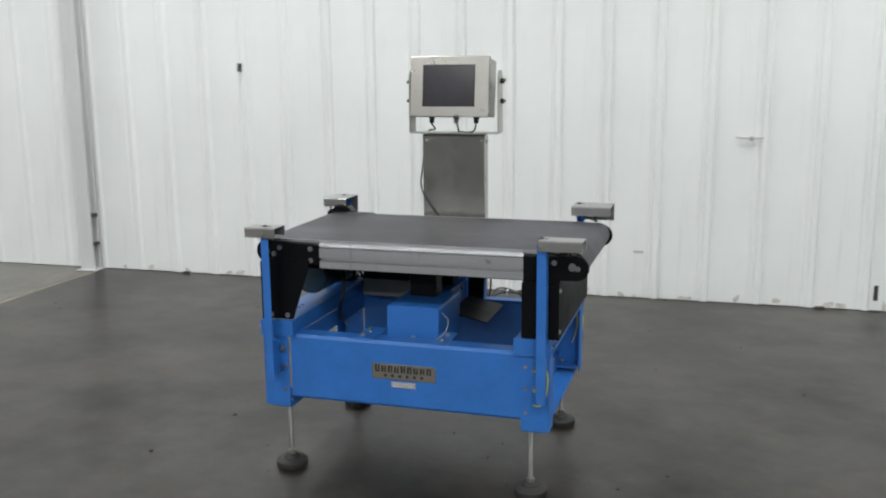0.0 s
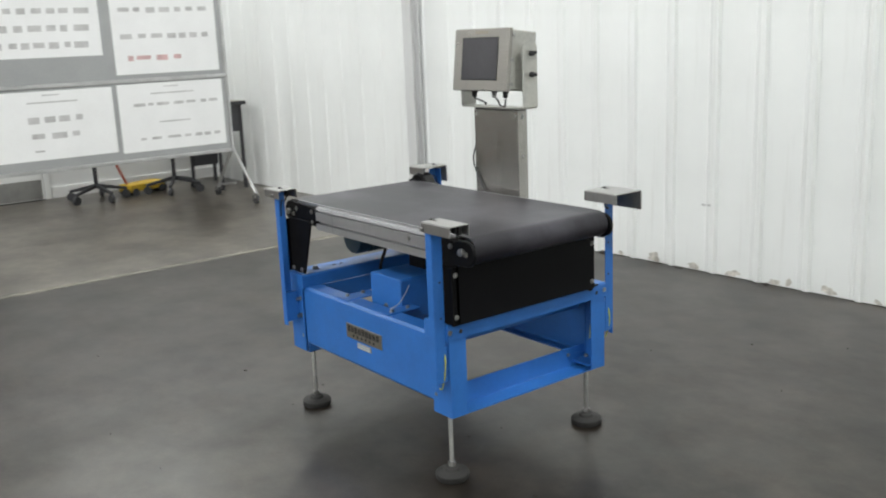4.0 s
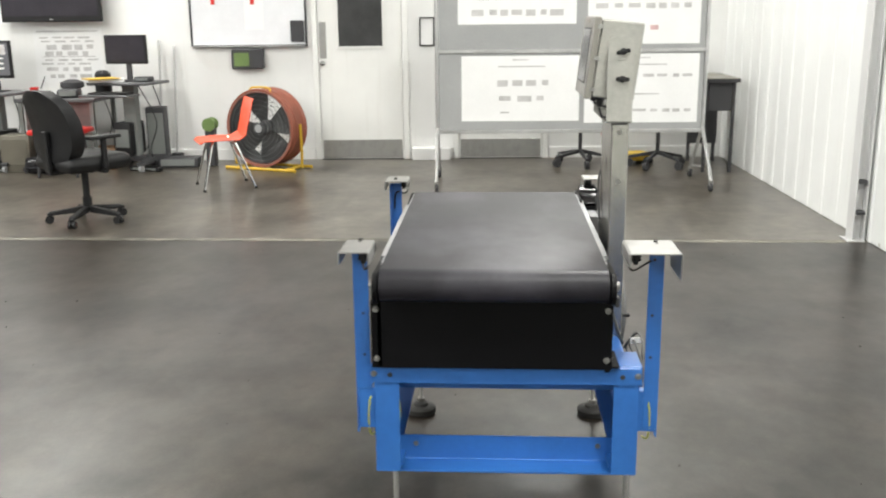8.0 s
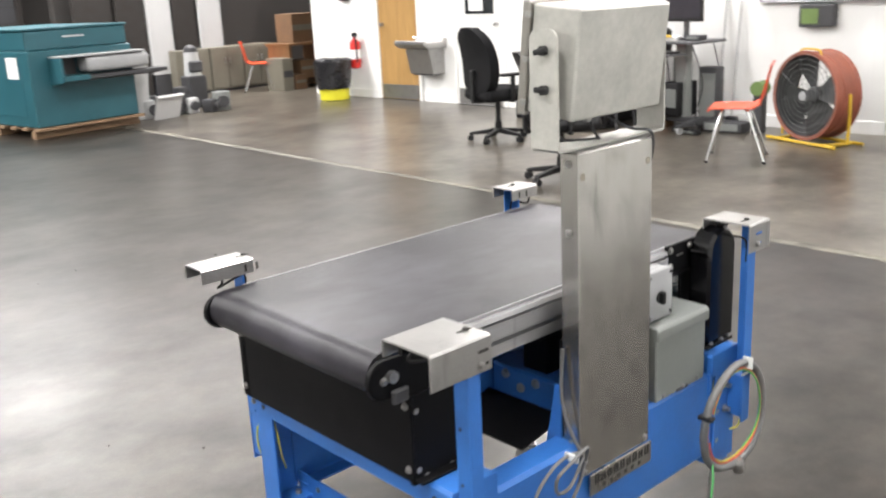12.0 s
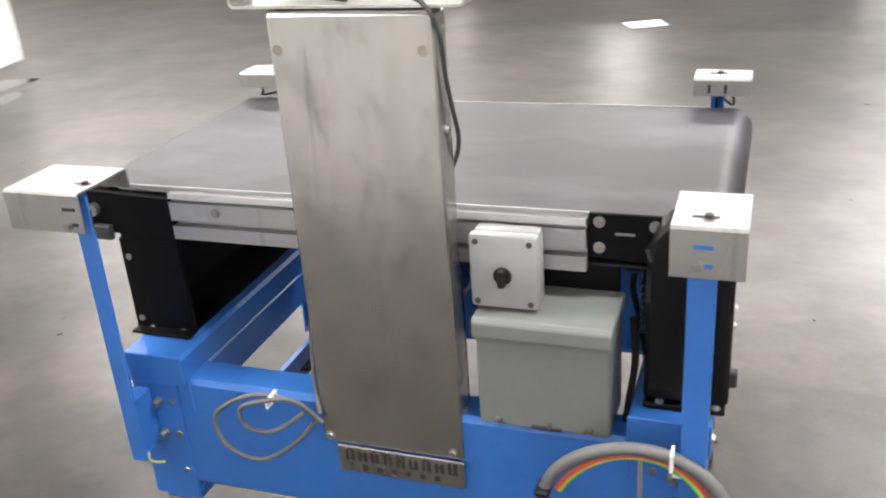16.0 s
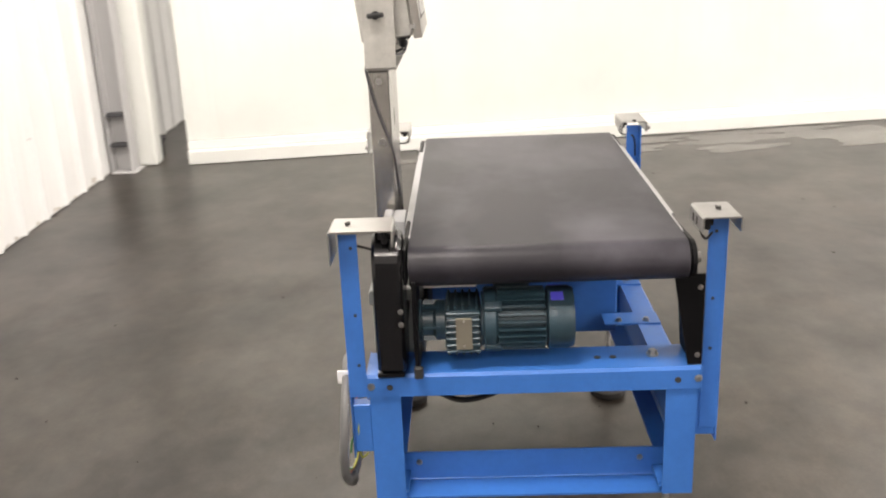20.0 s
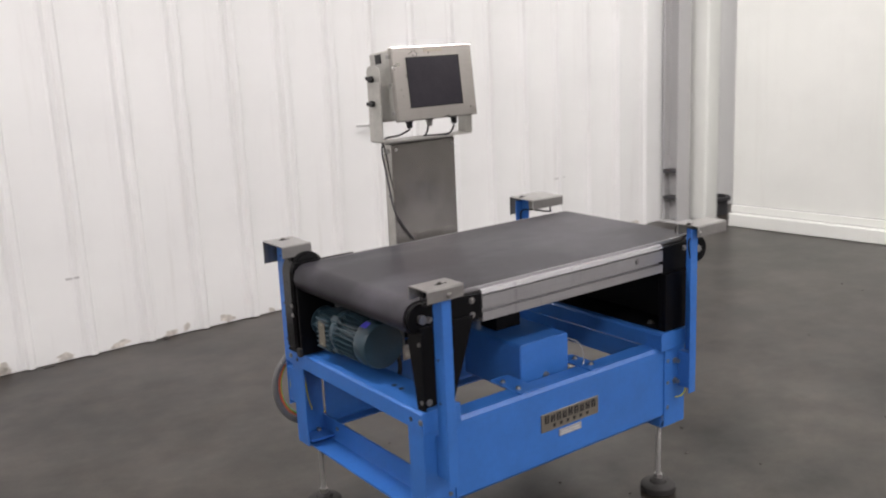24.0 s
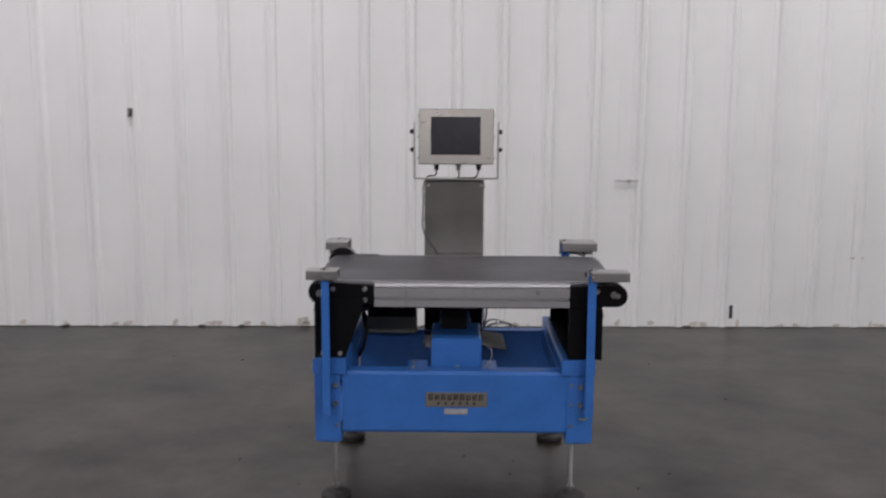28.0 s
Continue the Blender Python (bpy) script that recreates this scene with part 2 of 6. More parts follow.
M = {
    "floor": floor_material("sealed_grey_concrete", (0.0225, 0.0180, 0.0140), (0.0355, 0.0285, 0.0218), (0.0085, 0.0072, 0.0060), 0.325, 1.0),
    "floor_old": floor_material("sealed_tan_concrete", (0.078, 0.068, 0.0545), (0.112, 0.098, 0.0775), (0.034, 0.029, 0.0235), 0.29, 1.3),
    "joint": floor_material("pale_joint_mortar", (0.13, 0.12, 0.095), (0.16, 0.148, 0.12), (0.07, 0.064, 0.054), 0.5),
    "column_white": wall_paint("white_column_paint", (0.58, 0.58, 0.58), (0.36, 0.35, 0.34)),
    "wall_metal": wall_paint("white_sheet_wall", (0.80, 0.81, 0.80), (0.55, 0.54, 0.51)),
    "wall_smooth": wall_paint("smooth_white_wall", (0.80, 0.82, 0.78), (0.66, 0.66, 0.62), 0.35),
    "wall_block": wall_paint("white_plaster_wall", (0.80, 0.80, 0.79), (0.62, 0.60, 0.57), 0.55),
    "ceiling": material("dull_ceiling", (0.55, 0.56, 0.56), 0.8),
    "column": wall_paint("grey_white_column", (0.47, 0.47, 0.47), (0.30, 0.29, 0.28)),
    "blue": material("blue_machine_enamel", (0.028, 0.140, 0.455), 0.40, vary=0.08, scale=9, relief=0.05, coat=0.06, wear=(0.03, 0.10, 0.27), wear_at=0.74),
    "black": material("black_powder_coat", (0.0030, 0.0030, 0.0038), 0.5, vary=0.2, fine=240, relief=0.12, spec=0.13),
    "black_gloss": material("black_moulded_plastic", (0.005, 0.005, 0.006), 0.2, vary=0.2, spec=0.35),
    "rubber": material("dusty_black_rubber", (0.022, 0.021, 0.020), 0.75, vary=0.3, wear=(0.12, 0.11, 0.10)),
    "belt": belt_material(),
    "steel_v": tower_steel(),
    "steel_h": brushed("brushed_steel_bezel", (0.34, 0.325, 0.302), 0.30, (0.3, 4, 8), 0.12, 0.0, 0.015),
    "steel_cap": brushed("bent_sheet_steel", (0.38, 0.375, 0.365), 0.34, (4, 0.5, 4), 0.2, 0.2, 0.03),
    "enclosure": material("pale_satin_steel", (0.44, 0.435, 0.405), 0.42, 0.45, vary=0.13, scale=8, wear=(0.40, 0.39, 0.36), wear_at=0.62),
    "zinc": material("zinc_plated_steel", (0.38, 0.375, 0.365), 0.38, 0.95, vary=0.2, fine=140),
    "alu": brushed("extruded_aluminium", (0.42, 0.42, 0.43), 0.48, (0.25, 6, 6), 0.1),
    "grey_box": material("grey_painted_steel_box", (0.175, 0.185, 0.178), 0.42, vary=0.05),
    "light_plastic": material("light_grey_moulding", (0.30, 0.305, 0.31), 0.33, vary=0.05),
    "motor": material("blue_grey_cast_motor", (0.021, 0.048, 0.066), 0.36, vary=0.15, fine=110, relief=0.2),
    "plate": brushed("bronze_name_plate", (0.34, 0.31, 0.26), 0.35, (0.4, 4, 6)),
    "ink": material("dark_ink", (0.03, 0.028, 0.026), 0.6),
    "white": material("white_label", (0.78, 0.78, 0.77), 0.5, vary=0.04),
    "paper": material("white_paper_sheet", (0.82, 0.82, 0.82), 0.7, vary=0.03, scale=3),
    "print": material("faded_grey_print", (0.55, 0.54, 0.54), 0.7, vary=0.2, fine=120),
    "print_red": material("faded_red_print", (0.62, 0.42, 0.42), 0.7, vary=0.2, fine=120),
    "board": material("grey_board_panel", (0.34, 0.345, 0.345), 0.45, vary=0.06, scale=2),
    "whiteboard": material("glossy_white_board", (0.76, 0.77, 0.80), 0.15, vary=0.03),
    "frame_alu": material("satin_aluminium_trim", (0.6, 0.6, 0.6), 0.35, 0.9),
    "door_white": wall_paint("white_door_paint", (0.80, 0.80, 0.78), (0.6, 0.58, 0.55), 0.35),
    "wood": material("varnished_oak_door", (0.40, 0.235, 0.085), 0.38, vary=0.16, scale=4, stretch=(6, 6, 0.5)),
    # Card and bench wood darkened to carry the dimness of the recess.
    "old_card": material("dimmed_brown_cardboard", (0.15, 0.085, 0.045), 0.8, vary=0.15),
    "bench_wood": material("dark_bench_wood", (0.17, 0.085, 0.035), 0.5, vary=0.16, scale=4, stretch=(6, 6, 0.5)),
    "card": material("brown_cardboard", (0.24, 0.135, 0.07), 0.8, vary=0.12),
    "pallet": material("raw_pallet_wood", (0.22, 0.14, 0.08), 0.8, vary=0.2, stretch=(1, 6, 6)),
    "teal": material("teal_machine_paint", (0.018, 0.088, 0.110), 0.4, vary=0.1, scale=3, wear=(0.12, 0.25, 0.25), wear_at=0.75),
    "orange": material("orange_chair_plastic", (0.72, 0.085, 0.03), 0.35, vary=0.06),
    "fan_red": material("worn_orange_red_paint", (0.25, 0.075, 0.045), 0.55, vary=0.15, wear=(0.3, 0.16, 0.1), wear_at=0.66),
    "yellow": material("yellow_enamel", (0.62, 0.40, 0.03), 0.42, vary=0.12),
    "yellow_bin": material("yellow_plastic", (0.66, 0.62, 0.03), 0.4, vary=0.08),
    "chrome": material("chrome_tube", (0.75, 0.75, 0.75), 0.14, 1.0, vary=0.05),
    "fabric": material("black_fabric", (0.007, 0.007, 0.008), 0.9, vary=0.3, fine=400, relief=0.4, spec=0.2),
    "fabric_grey": material("charcoal_vinyl", (0.009, 0.009, 0.010), 0.5, vary=0.25, spec=0.3),
    "red": material("red_enamel", (0.62, 0.025, 0.02), 0.3, vary=0.06),
    "screen": material("dark_glass_screen", (0.045, 0.042, 0.05), 0.14, vary=0.1),
    "screen_on": glow("lit_screen", (0.10, 0.10, 0.11), 0.25),
    "dark_glass": material("dark_window_glass", (0.03, 0.03, 0.032), 0.08, vary=0.3, scale=3),
    "bag": material("black_bin_liner", (0.014, 0.014, 0.017), 0.28, vary=0.3, scale=14, relief=0.6),
    "beige": material("beige_cabinet_paint", (0.15, 0.138, 0.108), 0.5, vary=0.08),
    # Far hall walls: their dimness is put into this near-black colour.
    "dim": material("dim_hall_paint", (0.034, 0.030, 0.028), 0.7, vary=0.15, scale=1),
    "charcoal": material("charcoal_panel", (0.040, 0.040, 0.044), 0.55, vary=0.15),
    "bench_top": material("grey_brown_table_top", (0.20, 0.19, 0.16), 0.5, vary=0.1),
    "desk": material("grey_desk_laminate", (0.09, 0.09, 0.094), 0.4, vary=0.1),
    "mauve": material("dull_mauve_laminate", (0.16, 0.11, 0.105), 0.5, vary=0.12),
    "green": material("green_sign", (0.10, 0.62, 0.09), 0.5, vary=0.05),
    "green_soft": material("green_plastic", (0.13, 0.20, 0.06), 0.45, vary=0.1),
    "lamp": glow("lamp_lens", (1.0, 0.97, 0.92), 0.6),
    "lamp_body": material("grey_lamp_housing", (0.35, 0.35, 0.35), 0.5),
    "cable_grey": material("grey_cable_sheath", (0.12, 0.12, 0.12), 0.5, vary=0.08),
    "cable_black": material("black_cable_sheath", (0.009, 0.009, 0.010), 0.45, vary=0.1, spec=0.35),
    "wire_orange": material("orange_wire", (0.55, 0.10, 0.055), 0.45, vary=0.06),
    "wire_green": material("green_wire", (0.06, 0.30, 0.08), 0.45, vary=0.06),
    "wire_yellow": material("yellow_green_wire", (0.48, 0.46, 0.05), 0.45, vary=0.15),
    "hazard": material("blue_sticker", (0.08, 0.07, 0.55), 0.4, vary=0.05),
    "wet": material("damp_brown_residue", (0.046, 0.036, 0.031), 0.13, vary=0.4, scale=7, fine=30, relief=0.12, spec=0.6, wear=(0.12, 0.10, 0.09), wear_at=0.70),
    "dark_goods": material("dull_dark_goods", (0.020, 0.016, 0.014), 0.8, vary=0.2),
    "wall_stain": material("brown_grey_wall_stain", (0.60, 0.57, 0.52), 0.6, vary=0.3, scale=22),
    "stain": material("dark_floor_stain", (0.05, 0.045, 0.04), 0.6, vary=0.3),
}


# ---- builders ----
def bm_new():
    return bmesh.new()


def box(bm, x0, x1, y0, y1, z0, z1, bevel=0.0, m=None, seg=1):
    r = bmesh.ops.create_cube(bm, size=1)
    t = Matrix.Translation(((x0 + x1) / 2, (y0 + y1) / 2, (z0 + z1) / 2)) @ Matrix.Diagonal((abs(x1 - x0), abs(y1 - y0), abs(z1 - z0), 1))
    bmesh.ops.transform(bm, matrix=t, verts=r["verts"])
    vs = r["verts"]
    if bevel:
        es = list({e for v in vs for e in v.link_edges})
        g = bmesh.ops.bevel(bm, geom=es, offset=bevel, segments=seg, affect="EDGES", profile=0.5)
        vs = list({v for f in g["faces"] for v in f.verts} | {v for v in vs if v.is_valid})
    if m is not None:
        bmesh.ops.transform(bm, matrix=m, verts=vs)
    return bm


def cyl(bm, p0, p1, r0, r1=None, seg=16, ends=True):
    p0, p1 = Vector(p0), Vector(p1)
    d = p1 - p0
    t = Matrix.Translation((p0 + p1) / 2) @ d.to_track_quat("Z", "Y").to_matrix().to_4x4()
    bmesh.ops.create_cone(bm, cap_ends=ends, segments=seg, radius1=r0, radius2=r0 if r1 is None else r1, depth=d.length, matrix=t)
    return bm


def lathe(bm, profile, seg=24, at=(0, 0, 0), axis="z"):
    """Rings of (radius, height) round an axis."""
    rings = []
    for r, h in profile:
        ring = []
        for i in range(seg):
            a = 2 * math.pi * i / seg
            p = (r * math.cos(a), r * math.sin(a), h)
            if axis == "y":
                p = (p[0], h, p[1])
            elif axis == "x":
                p = (h, p[0], p[1])
            ring.append(bm.verts.new(Vector(p) + Vector(at)))
        rings.append(ring)
    for a, b in zip(rings, rings[1:]):
        for i in range(seg):
            bm.faces.new((a[i], a[(i + 1) % seg], b[(i + 1) % seg], b[i]))
    bm.faces.new(rings[0][::-1])
    bm.faces.new(rings[-1])
    bmesh.ops.recalc_face_normals(bm, faces=bm.faces)
    return bm


def prism(bm, pts, axis, a, b, bevel=0.0):
    """A flat outline pushed along an axis from a to b. Outlines are (y, z) for x, (x, z) for y, (x, y) for z."""
    def place(p, h):
        return {"x": (h, p[0], p[1]), "y": (p[0], h, p[1]), "z": (p[0], p[1], h)}[axis]
    lo, hi = [bm.verts.new(place(p, a)) for p in pts], [bm.verts.new(place(p, b)) for p in pts]
    fs = [bm.faces.new(lo), bm.faces.new(hi[::-1])]
    n = len(pts)
    for i in range(n):
        fs.append(bm.faces.new((lo[i], hi[i], hi[(i + 1) % n], lo[(i + 1) % n])))
    bmesh.ops.recalc_face_normals(bm, faces=fs)
    if bevel:
        bmesh.ops.bevel(bm, geom=list({e for f in fs for e in f.edges}), offset=bevel, segments=1, affect="EDGES")
    return bm


def channel(bm, outline, axis, a, b, wall):
    """An open bent-sheet section: the outline is a line of points, given thickness inwards, and pushed along an axis."""
    left = []
    n = len(outline)
    for i in range(n):
        p = Vector(outline[i])
        d0 = (p - Vector(outline[i - 1])).normalized() if i else None
        d1 = (Vector(outline[i + 1]) - p).normalized() if i < n - 1 else None
        d0, d1 = d0 or d1, d1 or d0
        nrm = Vector((-(d0.y + d1.y), d0.x + d1.x)).normalized()
        k = max(0.3, nrm.dot(Vector((-d1.y, d1.x))))
        left.append(tuple(p + nrm * (wall / k)))
    return prism(bm, list(outline) + left[::-1], axis, a, b)


def smooth_path(pts, steps=6):
    pts = [Vector(p) for p in pts]
    out = []
    for i in range(len(pts) - 1):
        p0, p1, p2, p3 = pts[max(i - 1, 0)], pts[i], pts[i + 1], pts[min(i + 2, len(pts) - 1)]
        for k in range(steps):
            t = k / steps
            out.append(0.5 * ((2 * p1) + (p2 - p0) * t + (2 * p0 - 5 * p1 + 4 * p2 - p3) * t * t + (3 * p1 - p0 - 3 * p2 + p3) * t ** 3))
    return out + [pts[-1]]


def tube(bm, pts, r, seg=8, steps=6, closed=False):
    path = smooth_path(pts, steps) if steps else [Vector(p) for p in pts]
    rings, up = [], None
    for i, p in enumerate(path):
        d = (path[min(i + 1, len(path) - 1)] - path[max(i - 1, 0)]).normalized()
        if up is None:
            up = d.orthogonal()
        up = (up - d * up.dot(d)).normalized()
        side = d.cross(up)
        rings.append([bm.verts.new(p + (up * math.cos(2 * math.pi * k / seg) + side * math.sin(2 * math.pi * k / seg)) * r) for k in range(seg)])
    for a, b in zip(rings, rings[1:]):
        for k in range(seg):
            bm.faces.new((a[k], a[(k + 1) % seg], b[(k + 1) % seg], b[k]))
    bm.faces.new(rings[0])
    bm.faces.new(rings[-1][::-1])
    bmesh.ops.recalc_face_normals(bm, faces=bm.faces)
    return bm


def mesh_of(name, bm, mat, smooth=False):
    me = bpy.data.meshes.new(name)
    bm.to_mesh(me)
    bm.free()
    me.materials.append(M[mat])
    if smooth:
        me.polygons.foreach_set("use_smooth", [True] * len(me.polygons))
        me.set_sharp_from_angle(angle=radians(38))
    return me


def part(name, bm, mat, parent, label="", smooth=False, m=None):
    ob = new(name, mesh_of(name, bm, mat, smooth))
    ob.parent = parent
    if m is not None:
        ob.matrix_basis = m
    return tagged(ob, label)


def pieces(name, bm, mat, parent, label=""):
    """Every loose piece of a bmesh as a part of its own."""
    left = set(bm.verts)
    while left:
        isle, todo = set(), [left.pop()]
        while todo:
            v = todo.pop()
            isle.add(v)
            for e in v.link_edges:
                w = e.other_vert(v)
                if w in left:
                    left.discard(w)
                    todo.append(w)
        faces = {f for v in isle for f in v.link_faces}
        one, at = bmesh.new(), {}
        for v in isle:
            at[v] = one.verts.new(v.co)
        for f in faces:
            one.faces.new([at[v] for v in f.verts])
        part(name, one, mat, parent, label)
    bm.free()


def thing(name, label, category, m=None, group="", kind=""):
    ob = new(name)
    ob.empty_display_size = 0.1
    if m is not None:
        ob.matrix_basis = m
    return tagged(ob, label, category, group, kind)


def solid(name, bm, mat, label, category, m=None, group="", kind="", smooth=False):
    ob = new(name, mesh_of(name, bm, mat, smooth))
    if m is not None:
        ob.matrix_basis = m
    return tagged(ob, label, category, group, kind)


def bolt(bm, at, axis, r=0.009, h=0.006):
    d = {"x": (1, 0, 0), "y": (0, 1, 0), "z": (0, 0, 1), "-x": (-1, 0, 0), "-y": (0, -1, 0)}[axis]
    p = Vector(at)
    cyl(bm, p, p + Vector(d) * h * 0.35, r * 1.25, seg=12)
    cyl(bm, p + Vector(d) * h * 0.35, p + Vector(d) * h, r, r * 0.85, seg=6)
    return bm


# ---- the hall: floor, walls, ceiling ----
LW = pose(-7.29, 0, 0, 0, 0, 2.2)
BW = pose(0, 2.575, 0, 0, 0, 1.2)
PW = pose(4.12, 2.15, 0, 0, 0, 8.07)
JOINT_X = -3.37

solid("floor", box(bm_new(), JOINT_X + 0.04, 22, -34, 4.2, -0.15, 0), "floor", "grey sealed concrete floor, worn and glossy", "floor", kind="structure")
solid("floor_old_bay", box(bm_new(), -9.5, JOINT_X - 0.04, -34, 4.2, -0.15, 0), "floor_old", "tan sealed concrete floor with dull reflections", "floor", kind="structure")
solid("floor_joint", box(bm_new(), JOINT_X - 0.04, JOINT_X + 0.04, -34, 4.2, -0.15, 0.001), "joint", "pale mortar joint across the concrete floor", "floor joint", kind="structure")
ceil_bm = box(bm_new(), -9.5, 22, -34, 4.2, 5.6, 5.75)
for k in range(12):
    box(ceil_bm, -9.5, 22, -33 + 3.1 * k, -32.85 + 3.1 * k, 5.32, 5.6)
solid("ceiling", ceil_bm, "ceiling", "dull grey ceiling with cross beams", "ceiling", kind="structure")

# ribbed back wall: sheets with three ribs each
wall_back = thing("wall_back", "white ribbed sheet-metal wall with scuffed foot", "wall", BW, kind="structure")
part("backing", box(bm_new(), -7.6, 14, 0.03, 0.2, 0, 5.6), "wall_metal", wall_back)
PITCH = 0.3075


def wall_sheet(d=1.0):
    pts = []
    for k in range(3):
        o = k * PITCH
        pts += [(o, 0), (o + 0.2, 0), (o + 0.207, -0.004 * d), (o + 0.214, -0.004 * d), (o + 0.222, 0.0), (o + 0.238, 0.0), (o + 0.252, -0.020 * d), (o + 0.276, -0.020 * d), (o + 0.290, 0.0)]
    pts.append((3 * PITCH, 0))
    bm = bm_new()
    prism(bm, pts + [(3 * PITCH, 0.03), (0, 0.03)], "z", 0.004, 5.6)
    return bm


sheet_mesh = mesh_of("wall_sheet", wall_sheet(), "wall_metal")
flat_sheet_mesh = mesh_of("wall_sheet", wall_sheet(0.35), "wall_metal")
for k in range(-8, 15):
    ob = new("wall_sheet", sheet_mesh if k > -4 else flat_sheet_mesh)
    ob.parent = wall_back
    ob.location = (0.035 - 0.264 + k * 3 * PITCH, 0, 0)
solid("wall_left", box(bm_new(), -0.25, 0, -10.6, 3.2, 0, 5.6), "wall_block", "white plastered wall with doors and notices", "wall", LW, kind="structure")
partition = thing("partition_wall", "smooth white partition wall with a pale kerb", "wall", PW, kind="structure")
part("wall_panel", box(bm_new(), 0.03, 0.24, -6.42, 0, 0, 5.6, 0.004), "wall_smooth", partition)
part("kerb", box(bm_new(), -0.03, 0.03, -6.42, 0.0, 0, 0.10, 0.006), "wall_smooth", partition, "white kerb along the wall foot")
part("kerb_cap", box(bm_new(), 0.012, 0.03, -6.42, 0.0, 0.10, 0.16, 0.003), "wall_smooth", partition)
part("kerb_seam", box(bm_new(), 0.009, 0.0118, -6.42, 0.0, 0.104, 0.1075), "column", partition, "thin dark seam above the kerb")
part("panel_seam", box(bm_new(), 0.0268, 0.0298, -6.42, 0.0, 0.161, 0.166), "column", partition, "thin grey seam")
part("end_trim", box(bm_new(), -0.01, 0.26, -6.47, -6.42, 0, 5.6, 0.004), "wall_smooth", partition)
# Added walls that close the hall, dim by colour.
solid("wall_far", box(bm_new(), -9.5, 22, -34.2, -34, 0, 5.6), "dim", "added dark wall closing the far end of the hall", "wall", kind="structure")
solid("wall_right", box(bm_new(), 22, 22.2, -34.2, 4.2, 0, 5.6), "dim", "added dark wall closing the right side of the hall", "wall", kind="structure")
solid("wall_outer", box(bm_new(), -9.7, -9.5, -34.2, 4.2, 0, 5.6), "dim", "added dark wall closing the left side of the hall", "wall", kind="structure")

# thin films of water along the partition foot
rw = random.Random(14)
for n, (cx, cy, lx, ly) in enumerate(((-0.33, -3.95, 0.15, 0.42), (-0.62, -3.85, 0.10, 0.30), (-0.40, -4.75, 0.22, 0.40), (-0.16, -4.35, 0.07, 0.5), (-0.66, -4.95, 0.12, 0.45), (-0.40, -5.5, 0.16, 0.34), (-0.20, -3.2, 0.10, 0.45), (-0.45, -3.1, 0.10, 0.28), (-0.42, -2.2, 0.07, 0.30), (-0.38, -1.6, 0.05, 0.25))):
    ph = [rw.uniform(0, 6.28) for _ in range(3)]
    edge = []
    for k in range(36):
        a = 2 * math.pi * k / 36
        q = 1 + 0.22 * math.sin(3 * a + ph[0]) + 0.14 * math.sin(5 * a + ph[1]) + 0.08 * math.sin(9 * a + ph[2])
        edge.append((cx + lx * q * math.cos(a), cy + ly * q * math.sin(a)))
    solid("water_film", prism(bm_new(), edge, "z", 0.0004, 0.0008 + 0.00015 * n), "wet", "thin wet patch on the concrete floor", "wet patch", PW, kind="structure")

# steel columns in the back wall
for name, s, lab in (("column_1", -3.42, "white steel column with dark brackets at its foot"), ("column_2", 3.98, "grey-white steel column with dark brackets")):
    col = thing(name, lab, "column", BW @ Matrix.Translation((s, 0, 0)), kind="structure")
    half, deep = (0.055, 0.11) if s < 0 else (0.075, 0.17)
    cb = bm_new()
    box(cb, -half, half, -deep, -deep + 0.012, 0, 5.6, 0.002)
    box(cb, -half, half, -0.036, -0.024, 0, 5.6, 0.002)
    box(cb, -0.006, 0.006, -deep + 0.012, -0.036, 0, 5.6)
    part("steel_profile", cb, "column_white" if s < 0 else "column", col)
    part("base_plate", box(bm_new(), -half - 0.025, half + 0.025, -deep - 0.03, -0.024, 0, 0.012, 0.003), "column", col)
    for z in (0.20, 0.41):
        bx = (0.0065, half + 0.015) if s < 0 else (-half - 0.015, -0.0065)
        part("bracket", box(bm_new(), *bx, -deep + 0.013, -0.04, z - 0.012, z + 0.012, 0.003), "charcoal", col, "dark steel bracket")
pipe = solid("wall_casing", box(bm_new(), 0.13, 0.29, -0.28, -0.026, 0, 5.6, 0.01), "wall_smooth", "white boxed casing beside the column", "casing", BW @ Matrix.Translation((3.98, 0, 0)), kind="structure")

# marks, hooks and holes on the ribbed wall
hook = thing("wall_hook", "small dark hook on a bent plate on the wall", "hook", BW @ Matrix.Translation((-2.15, -0.002, 1.46)))
part("plate", box(bm_new(), -0.025, 0.03, -0.006, 0.0, -0.03, 0.03, 0.002), "zinc", hook)
part("hook", tube(bm_new(), [(0, -0.006, 0.02), (0.01, -0.03, 0.01), (0.005, -0.035, -0.012), (-0.01, -0.02, -0.02)], 0.006), "cable_black", hook)
cross = thing("wall_clip", "grey cross-shaped clip on the ribbed wall", "clip", BW @ Matrix.Translation((1.19, -0.016, 1.02)))
part("bar", tube(bm_new(), [(-0.09, 0, 0.004), (0, -0.005, 0), (0.075, 0, 0.002)], 0.0045), "column", cross)
part("stud", cyl(bm_new(), (0, 0, 0), (0, -0.02, -0.004), 0.014), "column", cross)
for s, z, w in ((2.79, 0.49, 0.05), (1.94, 0.12, 0.012), (-0.62, 0.42, 0.05), (0.55, 0.30, 0.03)):
    solid("wall_scuff", box(bm_new(), s - w, s + w, -0.0035, -0.0005, z - 0.006 - (0.05 if w < 0.02 else 0), z + 0.006 + (0.03 if w < 0.02 else 0), 0.001), "charcoal" if w < 0.02 else "column", "small dark scuff on the white wall", "scuff", BW, kind="structure")
rs = random.Random(5)
